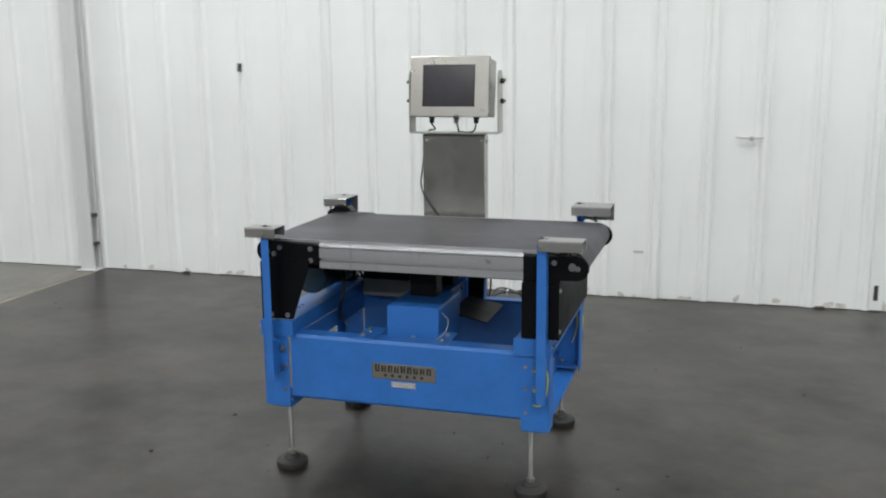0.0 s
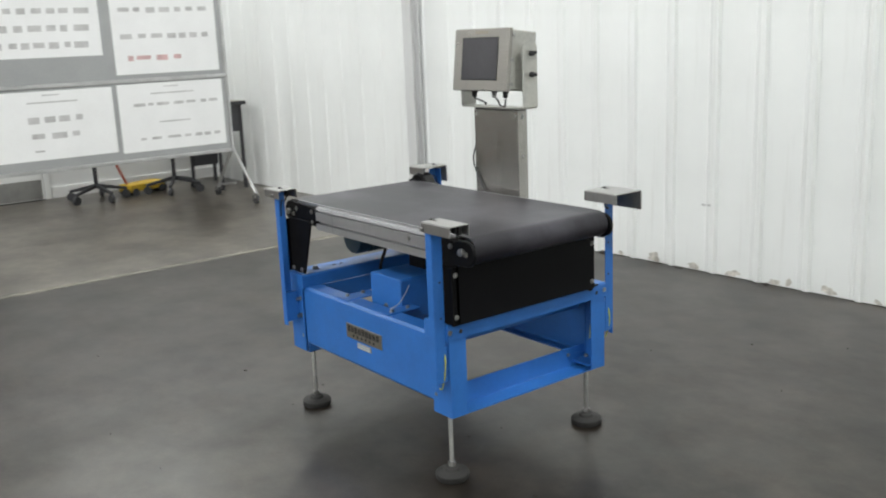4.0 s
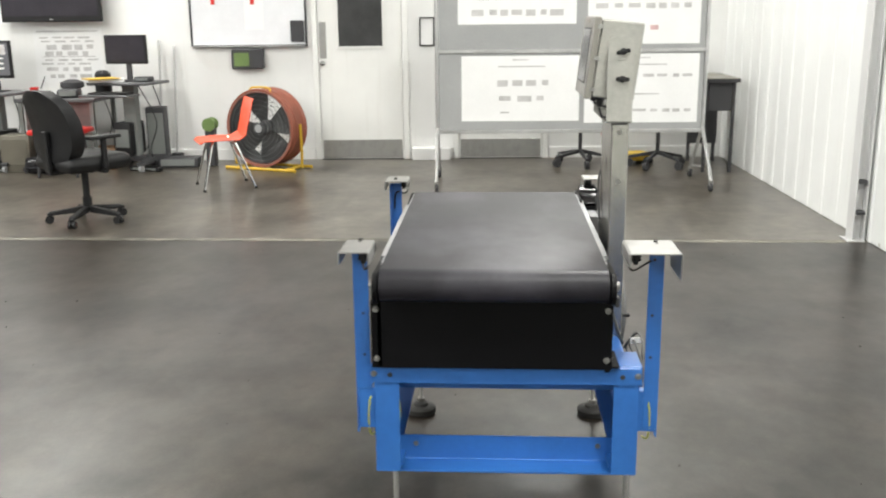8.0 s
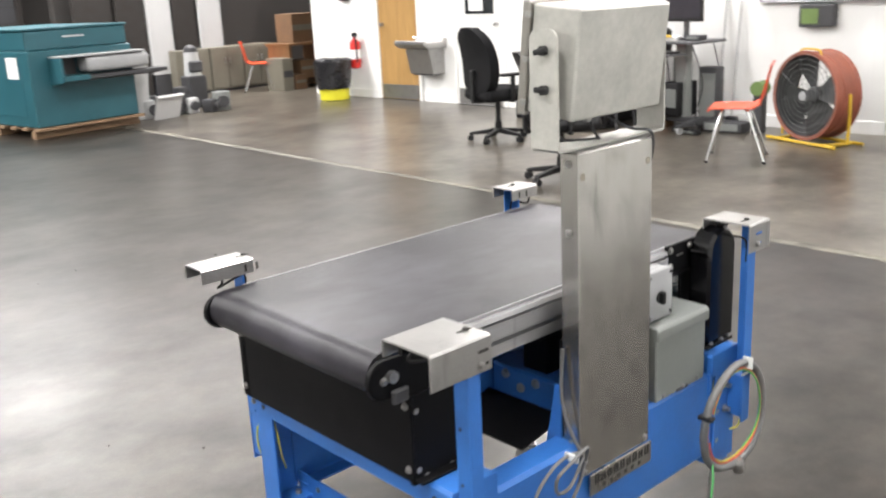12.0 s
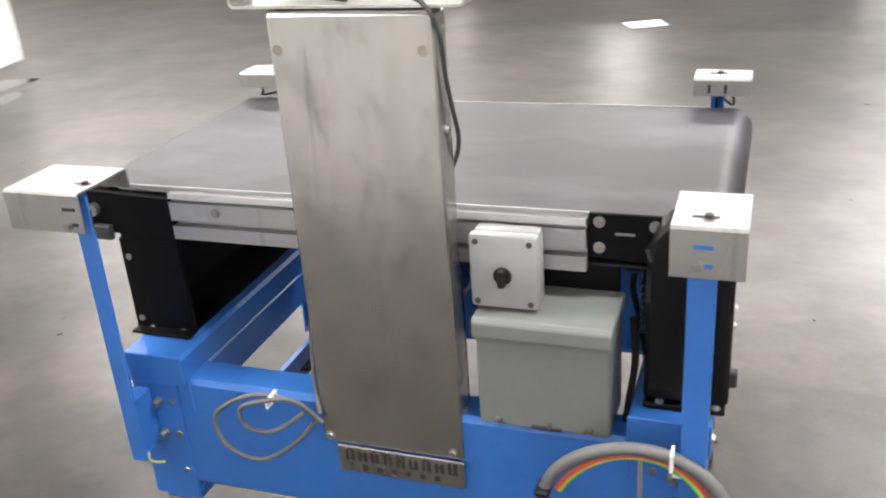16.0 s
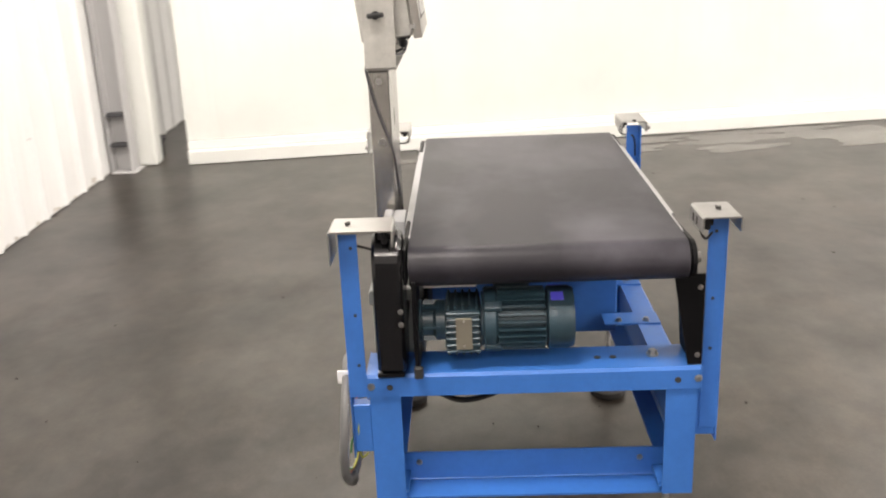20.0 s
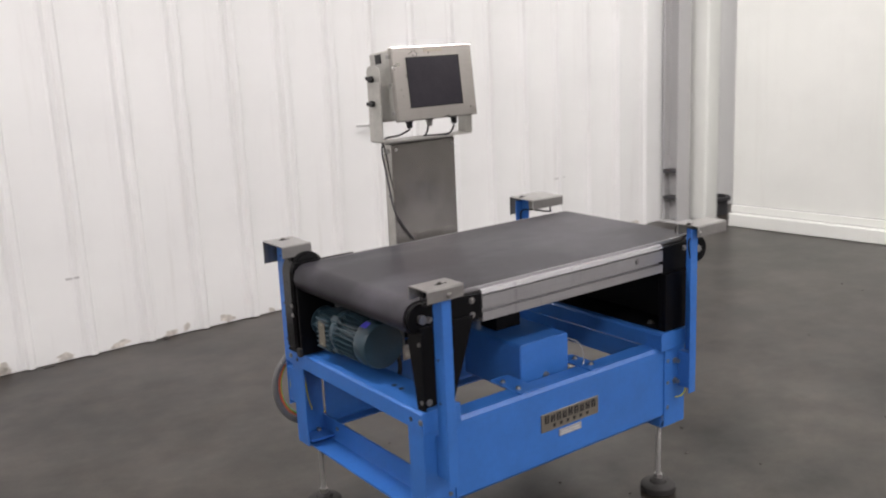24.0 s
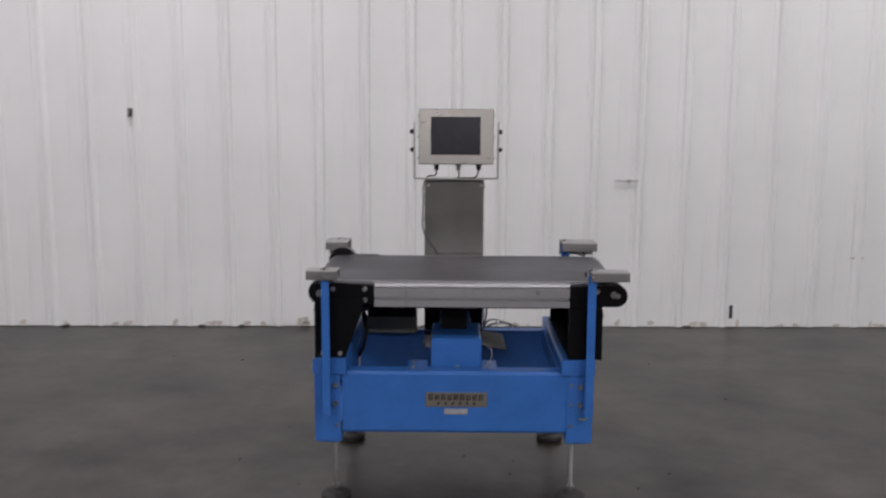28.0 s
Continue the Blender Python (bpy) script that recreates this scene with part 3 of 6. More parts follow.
for k in (1, 4, 5, 7, 9, 12, 15, 16, 19):
    s = -3.0 + k * PITCH + 0.035 + rs.uniform(-0.02, 0.02)
    w = rs.uniform(0.012, 0.035)
    solid("grime", box(bm_new(), s - w, s + w * 0.6, -0.034, -0.003, 0, rs.uniform(0.004, 0.014), 0.002), "stain", "dark grime at the foot of a wall rib", "grime", BW, kind="structure")
rv = random.Random(31)
for k in range(34):
    s = -3.1 + 7.0 * k / 34 + rv.uniform(-0.08, 0.08)
    base = 0.035 - 0.264 + PITCH * math.floor((s - 0.035 + 0.264) / PITCH)
    w, h, z = rv.uniform(0.015, 0.07), rv.uniform(0.006, 0.035), 0.0
    s = min(max(s, base + 0.01 + w), base + 0.19 - w)
    ph = [rv.uniform(0, 6.28) for _ in range(2)]
    edge = []
    for i in range(16):
        a = 2 * math.pi * i / 16
        q = 1 + 0.28 * math.sin(2 * a + ph[0]) + 0.2 * math.sin(5 * a + ph[1])
        edge.append((s + w * q * math.cos(a) * 0.75, max(0.006, z + h + h * q * math.sin(a) * 0.75)))
    solid("wall_stain", prism(bm_new(), edge, "y", -0.0012, -0.0003), "wall_stain", "small brown-grey smear at the wall foot", "stain", BW, kind="structure")
solid("rubber_boot", lathe(bm_new(), [(0.10, 0), (0.10, 0.10), (0.118, 0.12), (0.118, 0.145), (0.085, 0.145), (0.085, 0.06)], 20), "charcoal", "dark floor pipe with a rubber boot in the corner", "pipe", BW @ Matrix.Translation((4.43, -0.14, 0)), smooth=True)

# ceiling lamps, all out of view; the two near rows are added fill
def hang_lamp(x, y, label, half_x, half_y, watts, group):
    lt = thing("ceiling_lamp", label, "ceiling lamp", pose(x, y, 5.1), group)
    part("housing", box(bm_new(), -half_x - 0.04, half_x + 0.04, -half_y - 0.04, half_y + 0.04, 0.06, 0.14, 0.01), "lamp_body", lt)
    part("lens", box(bm_new(), -half_x, half_x, -half_y, half_y, 0.045, 0.06, 0.004), "lamp", lt)
    for hx in ((0,) if half_x < 0.5 else (-0.7 * half_x, 0.7 * half_x)):
        part("hanger", box(bm_new(), hx - 0.01, hx + 0.01, -0.01, 0.01, 0.14, 0.5), "lamp_body", lt)
    ld = bpy.data.lights.new("lamp_light", "AREA")
    ld.shape, ld.size, ld.size_y, ld.energy, ld.color = "RECTANGLE", half_x * 1.95, half_y * 1.95, watts, (1.0, 0.985, 0.96)
    lo = new("lamp_light", ld)
    lo.parent = lt
    lo.location = (0, 0, 0.035)


for x, y, share in LAMPS:
    hang_lamp(x, y, "unseen square lamp placed under the ceiling", 0.38, 0.38, LAMP_WATTS * share, "hall lamps")
for x, y, share in STRIPS:
    hang_lamp(x, y, "long strip lamp hung under the ceiling", 1.15, 0.16, STRIP_WATTS * share, "strip lamps")

# ---- the conveyor scale ----
scale = thing("conveyor_scale", "blue steel conveyor checkweigher with black belt and display tower", "conveyor scale")
BY0, BY1 = -0.312, 0.284          # belt edges
RX0, RX1, RZ, RR = -0.505, 0.595, 0.823, 0.045   # roller centres, height and belt radius


def racetrack(r, n=10):
    pts = []
    for k in range(n + 1):
        a = math.pi / 2 + math.pi * k / n
        pts.append((RX0 + r * math.cos(a), RZ + r * math.sin(a)))
    for k in range(n + 1):
        a = -math.pi / 2 + math.pi * k / n
        pts.append((RX1 + r * math.cos(a), RZ + r * math.sin(a)))
    return pts


def belt_loop():
    bm = bm_new()
    outer, inner = racetrack(RR), racetrack(RR - 0.004)
    n = len(outer)
    rows = [[bm.verts.new((p[0], y, p[1])) for p in ring] for ring, y in ((outer, BY0), (outer, BY1), (inner, BY1), (inner, BY0))]
    for a, b in zip(rows, rows[1:] + rows[:1]):
        for i in range(n):
            bm.faces.new((a[i], a[(i + 1) % n], b[(i + 1) % n], b[i]))
    bmesh.ops.recalc_face_normals(bm, faces=bm.faces)
    return bm


part("belt", belt_loop(), "belt", scale, "dark grey rubber belt with dusty smears", smooth=True)
for x in (RX0, RX1):
    part("roller", lathe(bm_new(), [(0.012, BY0 - 0.03), (0.012, BY0 + 0.006), (0.039, BY0 + 0.008), (0.039, BY1 - 0.008), (0.012, BY1 - 0.006), (0.012, BY1 + 0.03)], 24, (x, 0, RZ), "y"), "zinc", scale, "steel belt roller", smooth=True)
part("slider_bed", box(bm_new(), RX0 + 0.06, RX1 - 0.06, BY0 + 0.012, BY1 - 0.012, 0.842, 0.862, 0.002), "zinc", scale, "flat steel bed under the belt")


def rail(y, out, x0, x1, z0, z1):
    """Grooved aluminium side extrusion; out is -1 or 1 towards the outside."""
    d = lambda v: y + out * v
    pts = [(d(-0.002), z0), (d(0.016), z0), (d(0.016), z0 + 0.025), (d(-0.001), z0 + 0.025), (d(-0.001), z0 + 0.036), (d(0.016), z0 + 0.036), (d(0.016), z1 - 0.017),
           (d(0.005), z1 - 0.017), (d(0.005), z1 - 0.011), (d(0.016), z1 - 0.010), (d(0.013), z1), (d(-0.002), z1)]
    return prism(bm_new(), pts, "x", x0, x1)


front_rail = part("side_rail", rail(BY0 - 0.003, -1, -0.30, 0.432, 0.772, 0.860), "alu", scale, "grooved aluminium side rail")
part("screw", bolt(bm_new(), (0.313, -0.331, 0.828), "-y", 0.008, 0.004), "zinc", front_rail)
back_rail = part("side_rail", rail(BY1 + 0.003, 1, -0.325, 0.43, 0.774, 0.862), "alu", scale, "grooved aluminium side rail")
part("screw", bolt(bm_new(), (0.335, 0.303, 0.830), "y", 0.008, 0.004), "zinc", back_rail)
part("sticker", box(bm_new(), -0.312, -0.285, 0.303, 0.3045, 0.825, 0.842), "light_plastic", back_rail, "small pale sticker")
part("sticker", box(bm_new(), 0.35, 0.378, 0.303, 0.3045, 0.822, 0.842), "light_plastic", back_rail, "small pale sticker")
for y in (BY0 - 0.001, BY1 + 0.001):
    part("edge_trim", box(bm_new(), RX0 + 0.05, RX1 - 0.05, y - 0.0018, y + 0.0018, 0.858, 0.8690), "alu", scale, "bright edge strip along the belt")


# support plates: front left, front right, back right, back left
def cheek(pts, y0, y1, bolts, axis, name="support_plate", label="black support plate"):
    p = part(name, prism(bm_new(), pts, "y", y0, y1, 0.002), "black", scale, label)
    for x, z in bolts:
        part("bolt", bolt(bm_new(), (x, y0 if axis == "-y" else y1, z), axis, 0.0075, 0.006), "zinc", p)
    return p


arc = lambda cx, cz, r, a0, a1, n=8: [(cx + r * math.cos(radians(a0 + (a1 - a0) * k / n)), cz + r * math.sin(radians(a0 + (a1 - a0) * k / n))) for k in range(n + 1)]
# front left: bearing plate and tapered leg
cheek([(-0.30, 0.852), (-0.30, 0.782)] + arc(RX0, RZ, 0.042, 270, 90), BY0 - 0.016, BY0 - 0.004, [(-0.335, 0.838), (-0.335, 0.797), (-0.455, 0.838), (-0.478, 0.815)], "-y", "bearing_plate", "black bearing plate")
cheek([(-0.515, 0.80), (-0.335, 0.80), (-0.352, 0.745), (-0.41, 0.577), (-0.515, 0.577)], BY0 - 0.024, BY0 - 0.0165, [(-0.43, 0.592), (-0.495, 0.592)], "-y")
part("support_web", prism(bm_new(), [(-0.352, 0.79), (-0.285, 0.79), (-0.322, 0.577), (-0.352, 0.577)], "x", -0.522, -0.516), "black", scale, "black tapered end web")
for z in (0.76, 0.60):
    part("bolt", bolt(bm_new(), (-0.522, -0.342, z), "-x", 0.005, 0.004), "zinc", scale)
# front right
cheek([(0.43, 0.852), (0.43, 0.577), (0.555, 0.577), (0.555, 0.775)] + arc(RX1 + 0.012, RZ - 0.006, 0.042, -80, 90), BY0 - 0.018, BY0 - 0.004, [(0.535, 0.834), (0.612, 0.817)], "-y", "bearing_plate", "black bearing plate with rounded nose")
# back right
cheek([(0.43, 0.852), (0.43, 0.565), (0.552, 0.565), (0.552, 0.775)] + arc(RX1 + 0.012, RZ - 0.006, 0.042, -80, 90), BY1 + 0.004, BY1 + 0.018, [(0.612, 0.817), (0.54, 0.73), (0.54, 0.60), (0.45, 0.58), (0.52, 0.58)], "y", "bearing_plate", "black bearing plate with rounded nose")
part("foot_angle", box(bm_new(), 0.425, 0.552, BY1 + 0.018, BY1 + 0.045, 0.577, 0.583, 0.001), "black", scale, "black angle under the plate")
# right end pan
pan = part("end_cover", box(bm_new(), 0.548, 0.555, -0.346, 0.306, 0.574, 0.768, 0.0015), "black", scale, "black sheet-metal end cover")
# Black strip laid over the end beam stands for shade under the belt.
part("beam_shade_strip", box(bm_new(), 0.43, 0.5475, -0.33, 0.30, 0.5762, 0.5795), "black", pan, "black strip for the shade on the end beam")
part("top_lip", box(bm_new(), 0.52, 0.555, -0.31, 0.285, 0.7685, 0.7715, 0.0005), "alu", pan, "bright lip")
for y in (-0.332, 0.292):
    for z in (0.742, 0.602):
        part("bolt", bolt(bm_new(), (0.555, y, z), "x", 0.007, 0.006), "zinc", pan)
for y0, y1 in ((-0.346, -0.3305), (0.3025, 0.306)):
    part("side_flange", box(bm_new(), 0.43, 0.5475, y0, y1, 0.577, 0.766), "black", scale)
part("bearing_block", box(bm_new(), 0.56, 0.60, BY1 + 0.019, BY1 + 0.032, 0.765, 0.795, 0.004), "charcoal", scale, "dark bearing block")
# back left plate and drive cover
cheek([(-0.328, 0.872), (-0.328, 0.797), (-0.45, 0.79), (-0.54, 0.79), (-0.54, 0.872)], BY1 + 0.004, BY1 + 0.012, [(-0.345, 0.858), (-0.345, 0.815), (-0.43, 0.855)], "y", "bearing_plate", "black bearing plate")
part("slot", box(bm_new(), -0.40, -0.37, BY1 + 0.0125, BY1 + 0.0145, 0.838, 0.842), "zinc", scale, "bright slot in the plate")
cover = part("drive_cover", prism(bm_new(), [(-0.425, 0.588), (-0.425, 0.84)] + arc(-0.49, 0.838, 0.062, 0, 180, 12) + [(-0.552, 0.588)], "y", BY1 + 0.014, 0.362, 0.008), "black_gloss", scale, "glossy black belt-drive cover", smooth=True)
for z in (0.735, 0.705):
    part("screw", bolt(bm_new(), (-0.552, 0.305, z), "-x", 0.005, 0.004), "zinc", cover)
part("drive_plate", box(bm_new(), -0.548, -0.42, BY1 - 0.014, BY1 - 0.004, 0.577, 0.80, 0.002), "black", scale, "black drive mounting plate")
part("drive_foot", box(bm_new(), -0.548, -0.425, BY1 + 0.02, 0.364, 0.5765, 0.586, 0.002), "black", scale, "black foot of the drive cover")
part("stop_block", box(bm_new(), -0.562, -0.548, BY1 - 0.022, BY1 - 0.002, 0.577, 0.605, 0.003), "rubber", scale, "small dark stop block")
for x in (-0.535, -0.50, -0.45):
    part("bolt", bolt(bm_new(), (x, 0.357, 0.586), "z", 0.006, 0.006), "zinc", scale)

# ---- frame ----


def side_beam(name, y, s):
    """Long bent side plate; s is -1 for the front, 1 for the back."""
    pts = [(y - s * 0.055, 0.292), (y - s * 0.004, 0.288), (y, 0.294), (y, 0.512), (y - s * 0.006, 0.520), (y - s * 0.06, 0.522)]
    return part(name, channel(bm_new(), pts if s < 0 else pts[::-1], "x", -0.422, 0.437, 0.004), "blue", scale, "blue bent-steel side beam")


side_beam("side_beam", -0.336, -1)
side_beam("side_beam", 0.378, 1)
CORNERS = [(-1, -1), (1, -1), (1, 1), (-1, 1)]
for sx, sy in CORNERS:
    xo = sx * 0.522
    yo = -0.340 if sy < 0 else 0.382
    leg = bm_new()
    x_in = sx * 0.430
    pts = [(x_in, yo), (xo, yo), (xo, yo - sy * 0.064)]
    if sx * sy > 0:
        pts = pts[::-1]
    channel(leg, pts, "z", 0.250, 0.545, -0.005 if sx * sy > 0 else -0.005)
    corner = part("corner_leg", leg, "blue", scale, "blue steel corner leg")
    for z in (0.315, 0.40, 0.475):
        part("bolt", bolt(bm_new(), (sx * 0.445, yo + sy * 0.0005, z), "y" if sy > 0 else "-y", 0.008, 0.006), "zinc", corner)
    for z in (0.335, 0.44, 0.50):
        part("hole", cyl(bm_new(), (xo + sx * 0.0005, yo - sy * 0.035, z), (xo + sx * 0.0015, yo - sy * 0.035, z), 0.006, seg=12), "ink", corner)
    part("foot_plate", box(bm_new(), sx * 0.425, sx * 0.515, min(yo - sy * 0.005, yo - sy * 0.07), max(yo - sy * 0.005, yo - sy * 0.07), 0.262, 0.270), "blue", scale)

for sx in (-1, 1):
    x0, x1 = sx * 0.405, sx * 0.532
    pts = [(x0, 0.522), (x0, 0.568), (x0 + sx * 0.006, 0.575), (x1 - sx * 0.006, 0.575), (x1, 0.568), (x1, 0.522)]
    end_beam = part("end_beam", channel(bm_new(), pts[::-1] if sx > 0 else pts, "y", -0.352, 0.392, 0.005 if sx < 0 else 0.005), "blue", scale, "blue channel beam across the end")
    for y in (-0.353, 0.389):
        part("end_cap", box(bm_new(), min(x0, x1) + 0.0005, max(x0, x1) - 0.0005, y, y + 0.004, 0.515, 0.5745, 0.001), "blue", end_beam)
    for y in (-0.30, 0.34):
        part("hole", cyl(bm_new(), (x1 + sx * 0.0005, y, 0.545), (x1 + sx * 0.0016, y, 0.545), 0.007, seg=14), "ink", end_beam)
    for y in (-0.345, 0.382):
        part("bolt", bolt(bm_new(), (x1, y, 0.548), "x" if sx > 0 else "-x", 0.007, 0.005), "zinc", end_beam)
    for y in ((-0.13, -0.165) if sx < 0 else (0.0, 0.04)):
        part("hole", cyl(bm_new(), (sx * 0.47, y, 0.5755), (sx * 0.47, y, 0.5765), 0.008, seg=12), "ink", end_beam)
    part("bolt", bolt(bm_new(), (sx * 0.465, -0.255, 0.575), "z", 0.011, 0.014), "zinc", end_beam)
    part("beam_web", box(bm_new(), sx * 0.400, sx * 0.404, -0.335, 0.388, 0.455, 0.521), "blue", scale)
    # lower cross angle
    xa, xb = sx * 0.428, sx * 0.508
    lp = [(xa, 0.318), (xa, 0.246), (xa + sx * 0.004, 0.240), (xb, 0.240)]
    low = part("lower_cross_member", channel(bm_new(), lp if sx > 0 else lp[::-1], "y", -0.330, 0.384, 0.005), "blue", scale, "blue angle between the legs")
    for y in (0.29, -0.24):
        part("bolt", bolt(bm_new(), (xa + sx * 0.005, y, 0.292), "x" if sx > 0 else "-x", 0.006, 0.005), "zinc", low)

# levelling feet
for x, y in ((-0.455, -0.300), (0.456, -0.299), (0.446, 0.373), (-0.460, 0.368)):
    foot = part("levelling_foot", lathe(bm_new(), [(0.055, 0.0), (0.058, 0.004), (0.058, 0.022), (0.052, 0.028), (0.03, 0.031), (0.026, 0.040), (0.014, 0.046)], 28, (x, y, 0)), "rubber", scale, "round black rubber levelling foot", smooth=True)
    part("nut", cyl(bm_new(), (x, y, 0.046), (x, y, 0.060), 0.015, seg=6), "zinc", foot)
    rod = bm_new()
    lathe(rod, [(0.0085 - 0.0012 * (k % 2), 0.058 + 0.0034 * k) for k in range(66)], 12, (x, y, 0))
    part("threaded_rod", rod, "zinc", foot, "threaded steel rod", smooth=False)
    part("lock_nut", cyl(bm_new(), (x, y, 0.245), (x, y, 0.261), 0.014, seg=6), "zinc", foot)

# corner posts with sensor hoods
POSTS = [(-0.489, -0.460, -0.402, -1, 0.40), (0.490, 0.521, -0.394, -1, 0.50), (0.488, 0.522, 0.438, 1, 0.39), (-0.528, -0.490, 0.430, 1, 0.52)]
for k, (x0, x1, yo, sy, low) in enumerate(POSTS):
    yi = yo - sy * 0.04
    p = bm_new()
    sx = -1 if x0 < 0 else 1
    xe = x0 if sx < 0 else x1
    y0, y1 = min(yo, yi), max(yo, yi)
    box(p, x0, x1, yo - 0.002, yo + 0.002, 0.365, 0.905, 0.001)
    box(p, xe - sx * 0.004, xe, y0 + 0.002, y1, low, 0.905, 0.001)
    post = part("corner_post", p, "blue", scale, "blue steel corner post")
    mnt = bm_new()
    yb = -0.345 if sy < 0 else 0.387
    box(mnt, x0 + 0.002, x1 - 0.002, min(yb, yo - sy * 0.0025), max(yb, yo - sy * 0.0025), 0.38, 0.50, 0.002)
    part("post_bracket", mnt, "blue", post)
    for z in (0.40, 0.47):
        part("bolt", bolt(bm_new(), (x0 - 0.012 if sx > 0 else x1 + 0.012, yb - sy * 0.003, z), "y" if sy > 0 else "-y", 0.008, 0.02), "zinc", post)
    for z in (0.875, 0.72, 0.60):
        part("hole", cyl(bm_new(), (xe + sx * 0.0004, yi + sy * 0.016, z), (xe + sx * 0.0014, yi + sy * 0.016, z), 0.004, seg=10), "ink", post)


def hood(x0, x1, y0, y1, z, drop_out, drop_in, sy):
    """Bent steel hood: top plate with a flange on each long side."""
    h = bm_new()
    yo, yi = (y0, y1) if sy < 0 else (y1, y0)
    pts = [(yo, z - drop_out), (yo, z - 0.004), (yo - sy * 0.004, z), (yi + sy * 0.004, z), (yi, z - 0.004), (yi, z - drop_in)]
    channel(h, pts, "x", x0, x1, 0.0035 if sy > 0 else -0.0035)
    bmesh.ops.recalc_face_normals(h, faces=h.faces)
    return h


# front hoods run along the belt, back hoods reach across it
HOODS = [(-0.542, -0.428, -0.418, -0.335, 0.922, 0.034, 0.036, -1), (0.498, 0.638, -0.415, -0.335, 0.921, 0.034, 0.036, -1),
         (0.482, 0.634, 0.332, 0.466, 0.919, 0.070, 0.036, 1), (-0.566, -0.466, 0.312, 0.448, 0.923, 0.074, 0.036, 1)]
for k, (x0, x1, y0, y1, z, d0, d1, sy) in enumerate(HOODS):
    hd = part("sensor_hood", hood(x0, x1, y0, y1, z, d0, d1, sy), "steel_cap", scale, "bent sheet-steel sensor hood")
    cx = (POSTS[k][0] + POSTS[k][1]) / 2
    yb = POSTS[k][2] - sy * 0.02
    sl = bm_new()
    box(sl, cx - 0.018, cx + 0.018, yb - 0.003, yb + 0.003, z + 0.0002, z + 0.0012)
    cyl(sl, (cx - 0.004, yb, z), (cx - 0.004, yb, z + 0.005), 0.006, seg=10)
    part("slot_and_screw", sl, "ink", hd, "dark slot with a screw")
    yo = y0 if sy < 0 else y1
    if sy > 0:
        for zz in (z - 0.028, z - 0.055):
            part("slot", box(bm_new(), cx - 0.014, cx + 0.012, yo + 0.0003, yo + 0.0013, zz - 0.003, zz + 0.003), "blue" if x0 < 0 else "ink", hd, "slot showing the post")
        part("nut", bolt(bm_new(), (cx + 0.005, yo + 0.001, z - 0.055), "y", 0.007, 0.008), "zinc", hd)
    else:
        part("nut", bolt(bm_new(), (cx, yo - 0.001, z - 0.022), "-y", 0.006, 0.008), "zinc", hd)
        yi = y1
        for xx in (-0.02, 0.012):
            part("slot", box(bm_new(), cx + xx, cx + xx + 0.006, yi + 0.0003, yi + 0.0013, z - 0.03, z - 0.012), "ink", hd)
    sen = bm_new()
    syy = (y1 - 0.018) if sy < 0 else (y0 + 0.02)
    sxx = (x0 + x1) / 2 + (0.03 if x0 > 0 else -0.01)
    cyl(sen, (sxx, syy + sy * 0.014, z - 0.022), (sxx, syy - sy * 0.009, z - 0.022), 0.010, seg=14)
    box(sen, sxx - 0.02, sxx + 0.02, syy - 0.006, syy + 0.006, z - 0.036, z - 0.004, 0.002)
    part("photo_sensor", sen, "cable_black", hd, "small black photo sensor")
    yin = syy - sy * 0.012
    part("sensor_cable", tube(bm_new(), [(sxx, syy - sy * 0.006, z - 0.022), (sxx - 0.010, yin, z - 0.030), (sxx - 0.014, yin, z - 0.045), (sxx - 0.01, syy, z - 0.058), (cx, yb, z - 0.050), (cx, yb + sy * 0.006, z - 0.11)], 0.0028), "cable_black", hd, "thin black sensor cable")

# name plates with dark lettering bars
for y, s, xa, xb, za, zb, mat in ((-0.342, -1, -0.107, 0.127, 0.388, 0.444, "plate"), (0.3922, 1, -0.132, 0.104, 0.384, 0.438, "steel_h")):
    npl = part("name_plate", box(bm_new(), xa, xb, y - 0.002, y + 0.0025, za, zb, 0.001), mat, scale, "metal name plate with dark lettering")
    word = bm_new()
    n, w = 9, (xb - xa - 0.02) / 9
    yy = y + s * 0.0029
    for i in range(n):
        hh = 0.004 if i in (0, 4) else 0.0
        cx = xa + 0.012 + w * i
        box(word, cx, cx + w * 0.30, yy - 0.0005, yy + 0.0005, za + 0.026, zb - 0.008 + hh)
        box(word, cx + w * 0.46, cx + w * 0.70, yy - 0.0005, yy + 0.0005, za + 0.026, zb - 0.008 + hh)
        box(word, cx + w * 0.1, cx + w * 0.62, yy - 0.0004, yy + 0.0004, za + 0.026 + 0.010 * (i % 3), za + 0.030 + 0.010 * (i % 3))
    part("lettering", word, "ink", npl)
    sub = bm_new()
    for i in range(6):
        cx = xa + 0.045 + 0.027 * i
        box(sub, cx, cx + 0.010, yy - 0.0005, yy + 0.0005, za + 0.009, za + 0.019)
    part("lettering", sub, "ink", npl)
lbl = part("rating_label", box(bm_new(), -0.036, 0.054, -0.3445, -0.3405, 0.359, 0.380, 0.0005), "light_plastic", scale, "small pale rating label")
lb = bm_new()
for i, (a, b) in enumerate(((-0.03, -0.005), (0.0, 0.045), (-0.03, 0.02), (0.025, 0.045))):
    box(lb, a, b, -0.3452, -0.3446, 0.371 - 0.008 * (i // 2), 0.374 - 0.008 * (i // 2))
part("print", lb, "print", lbl)

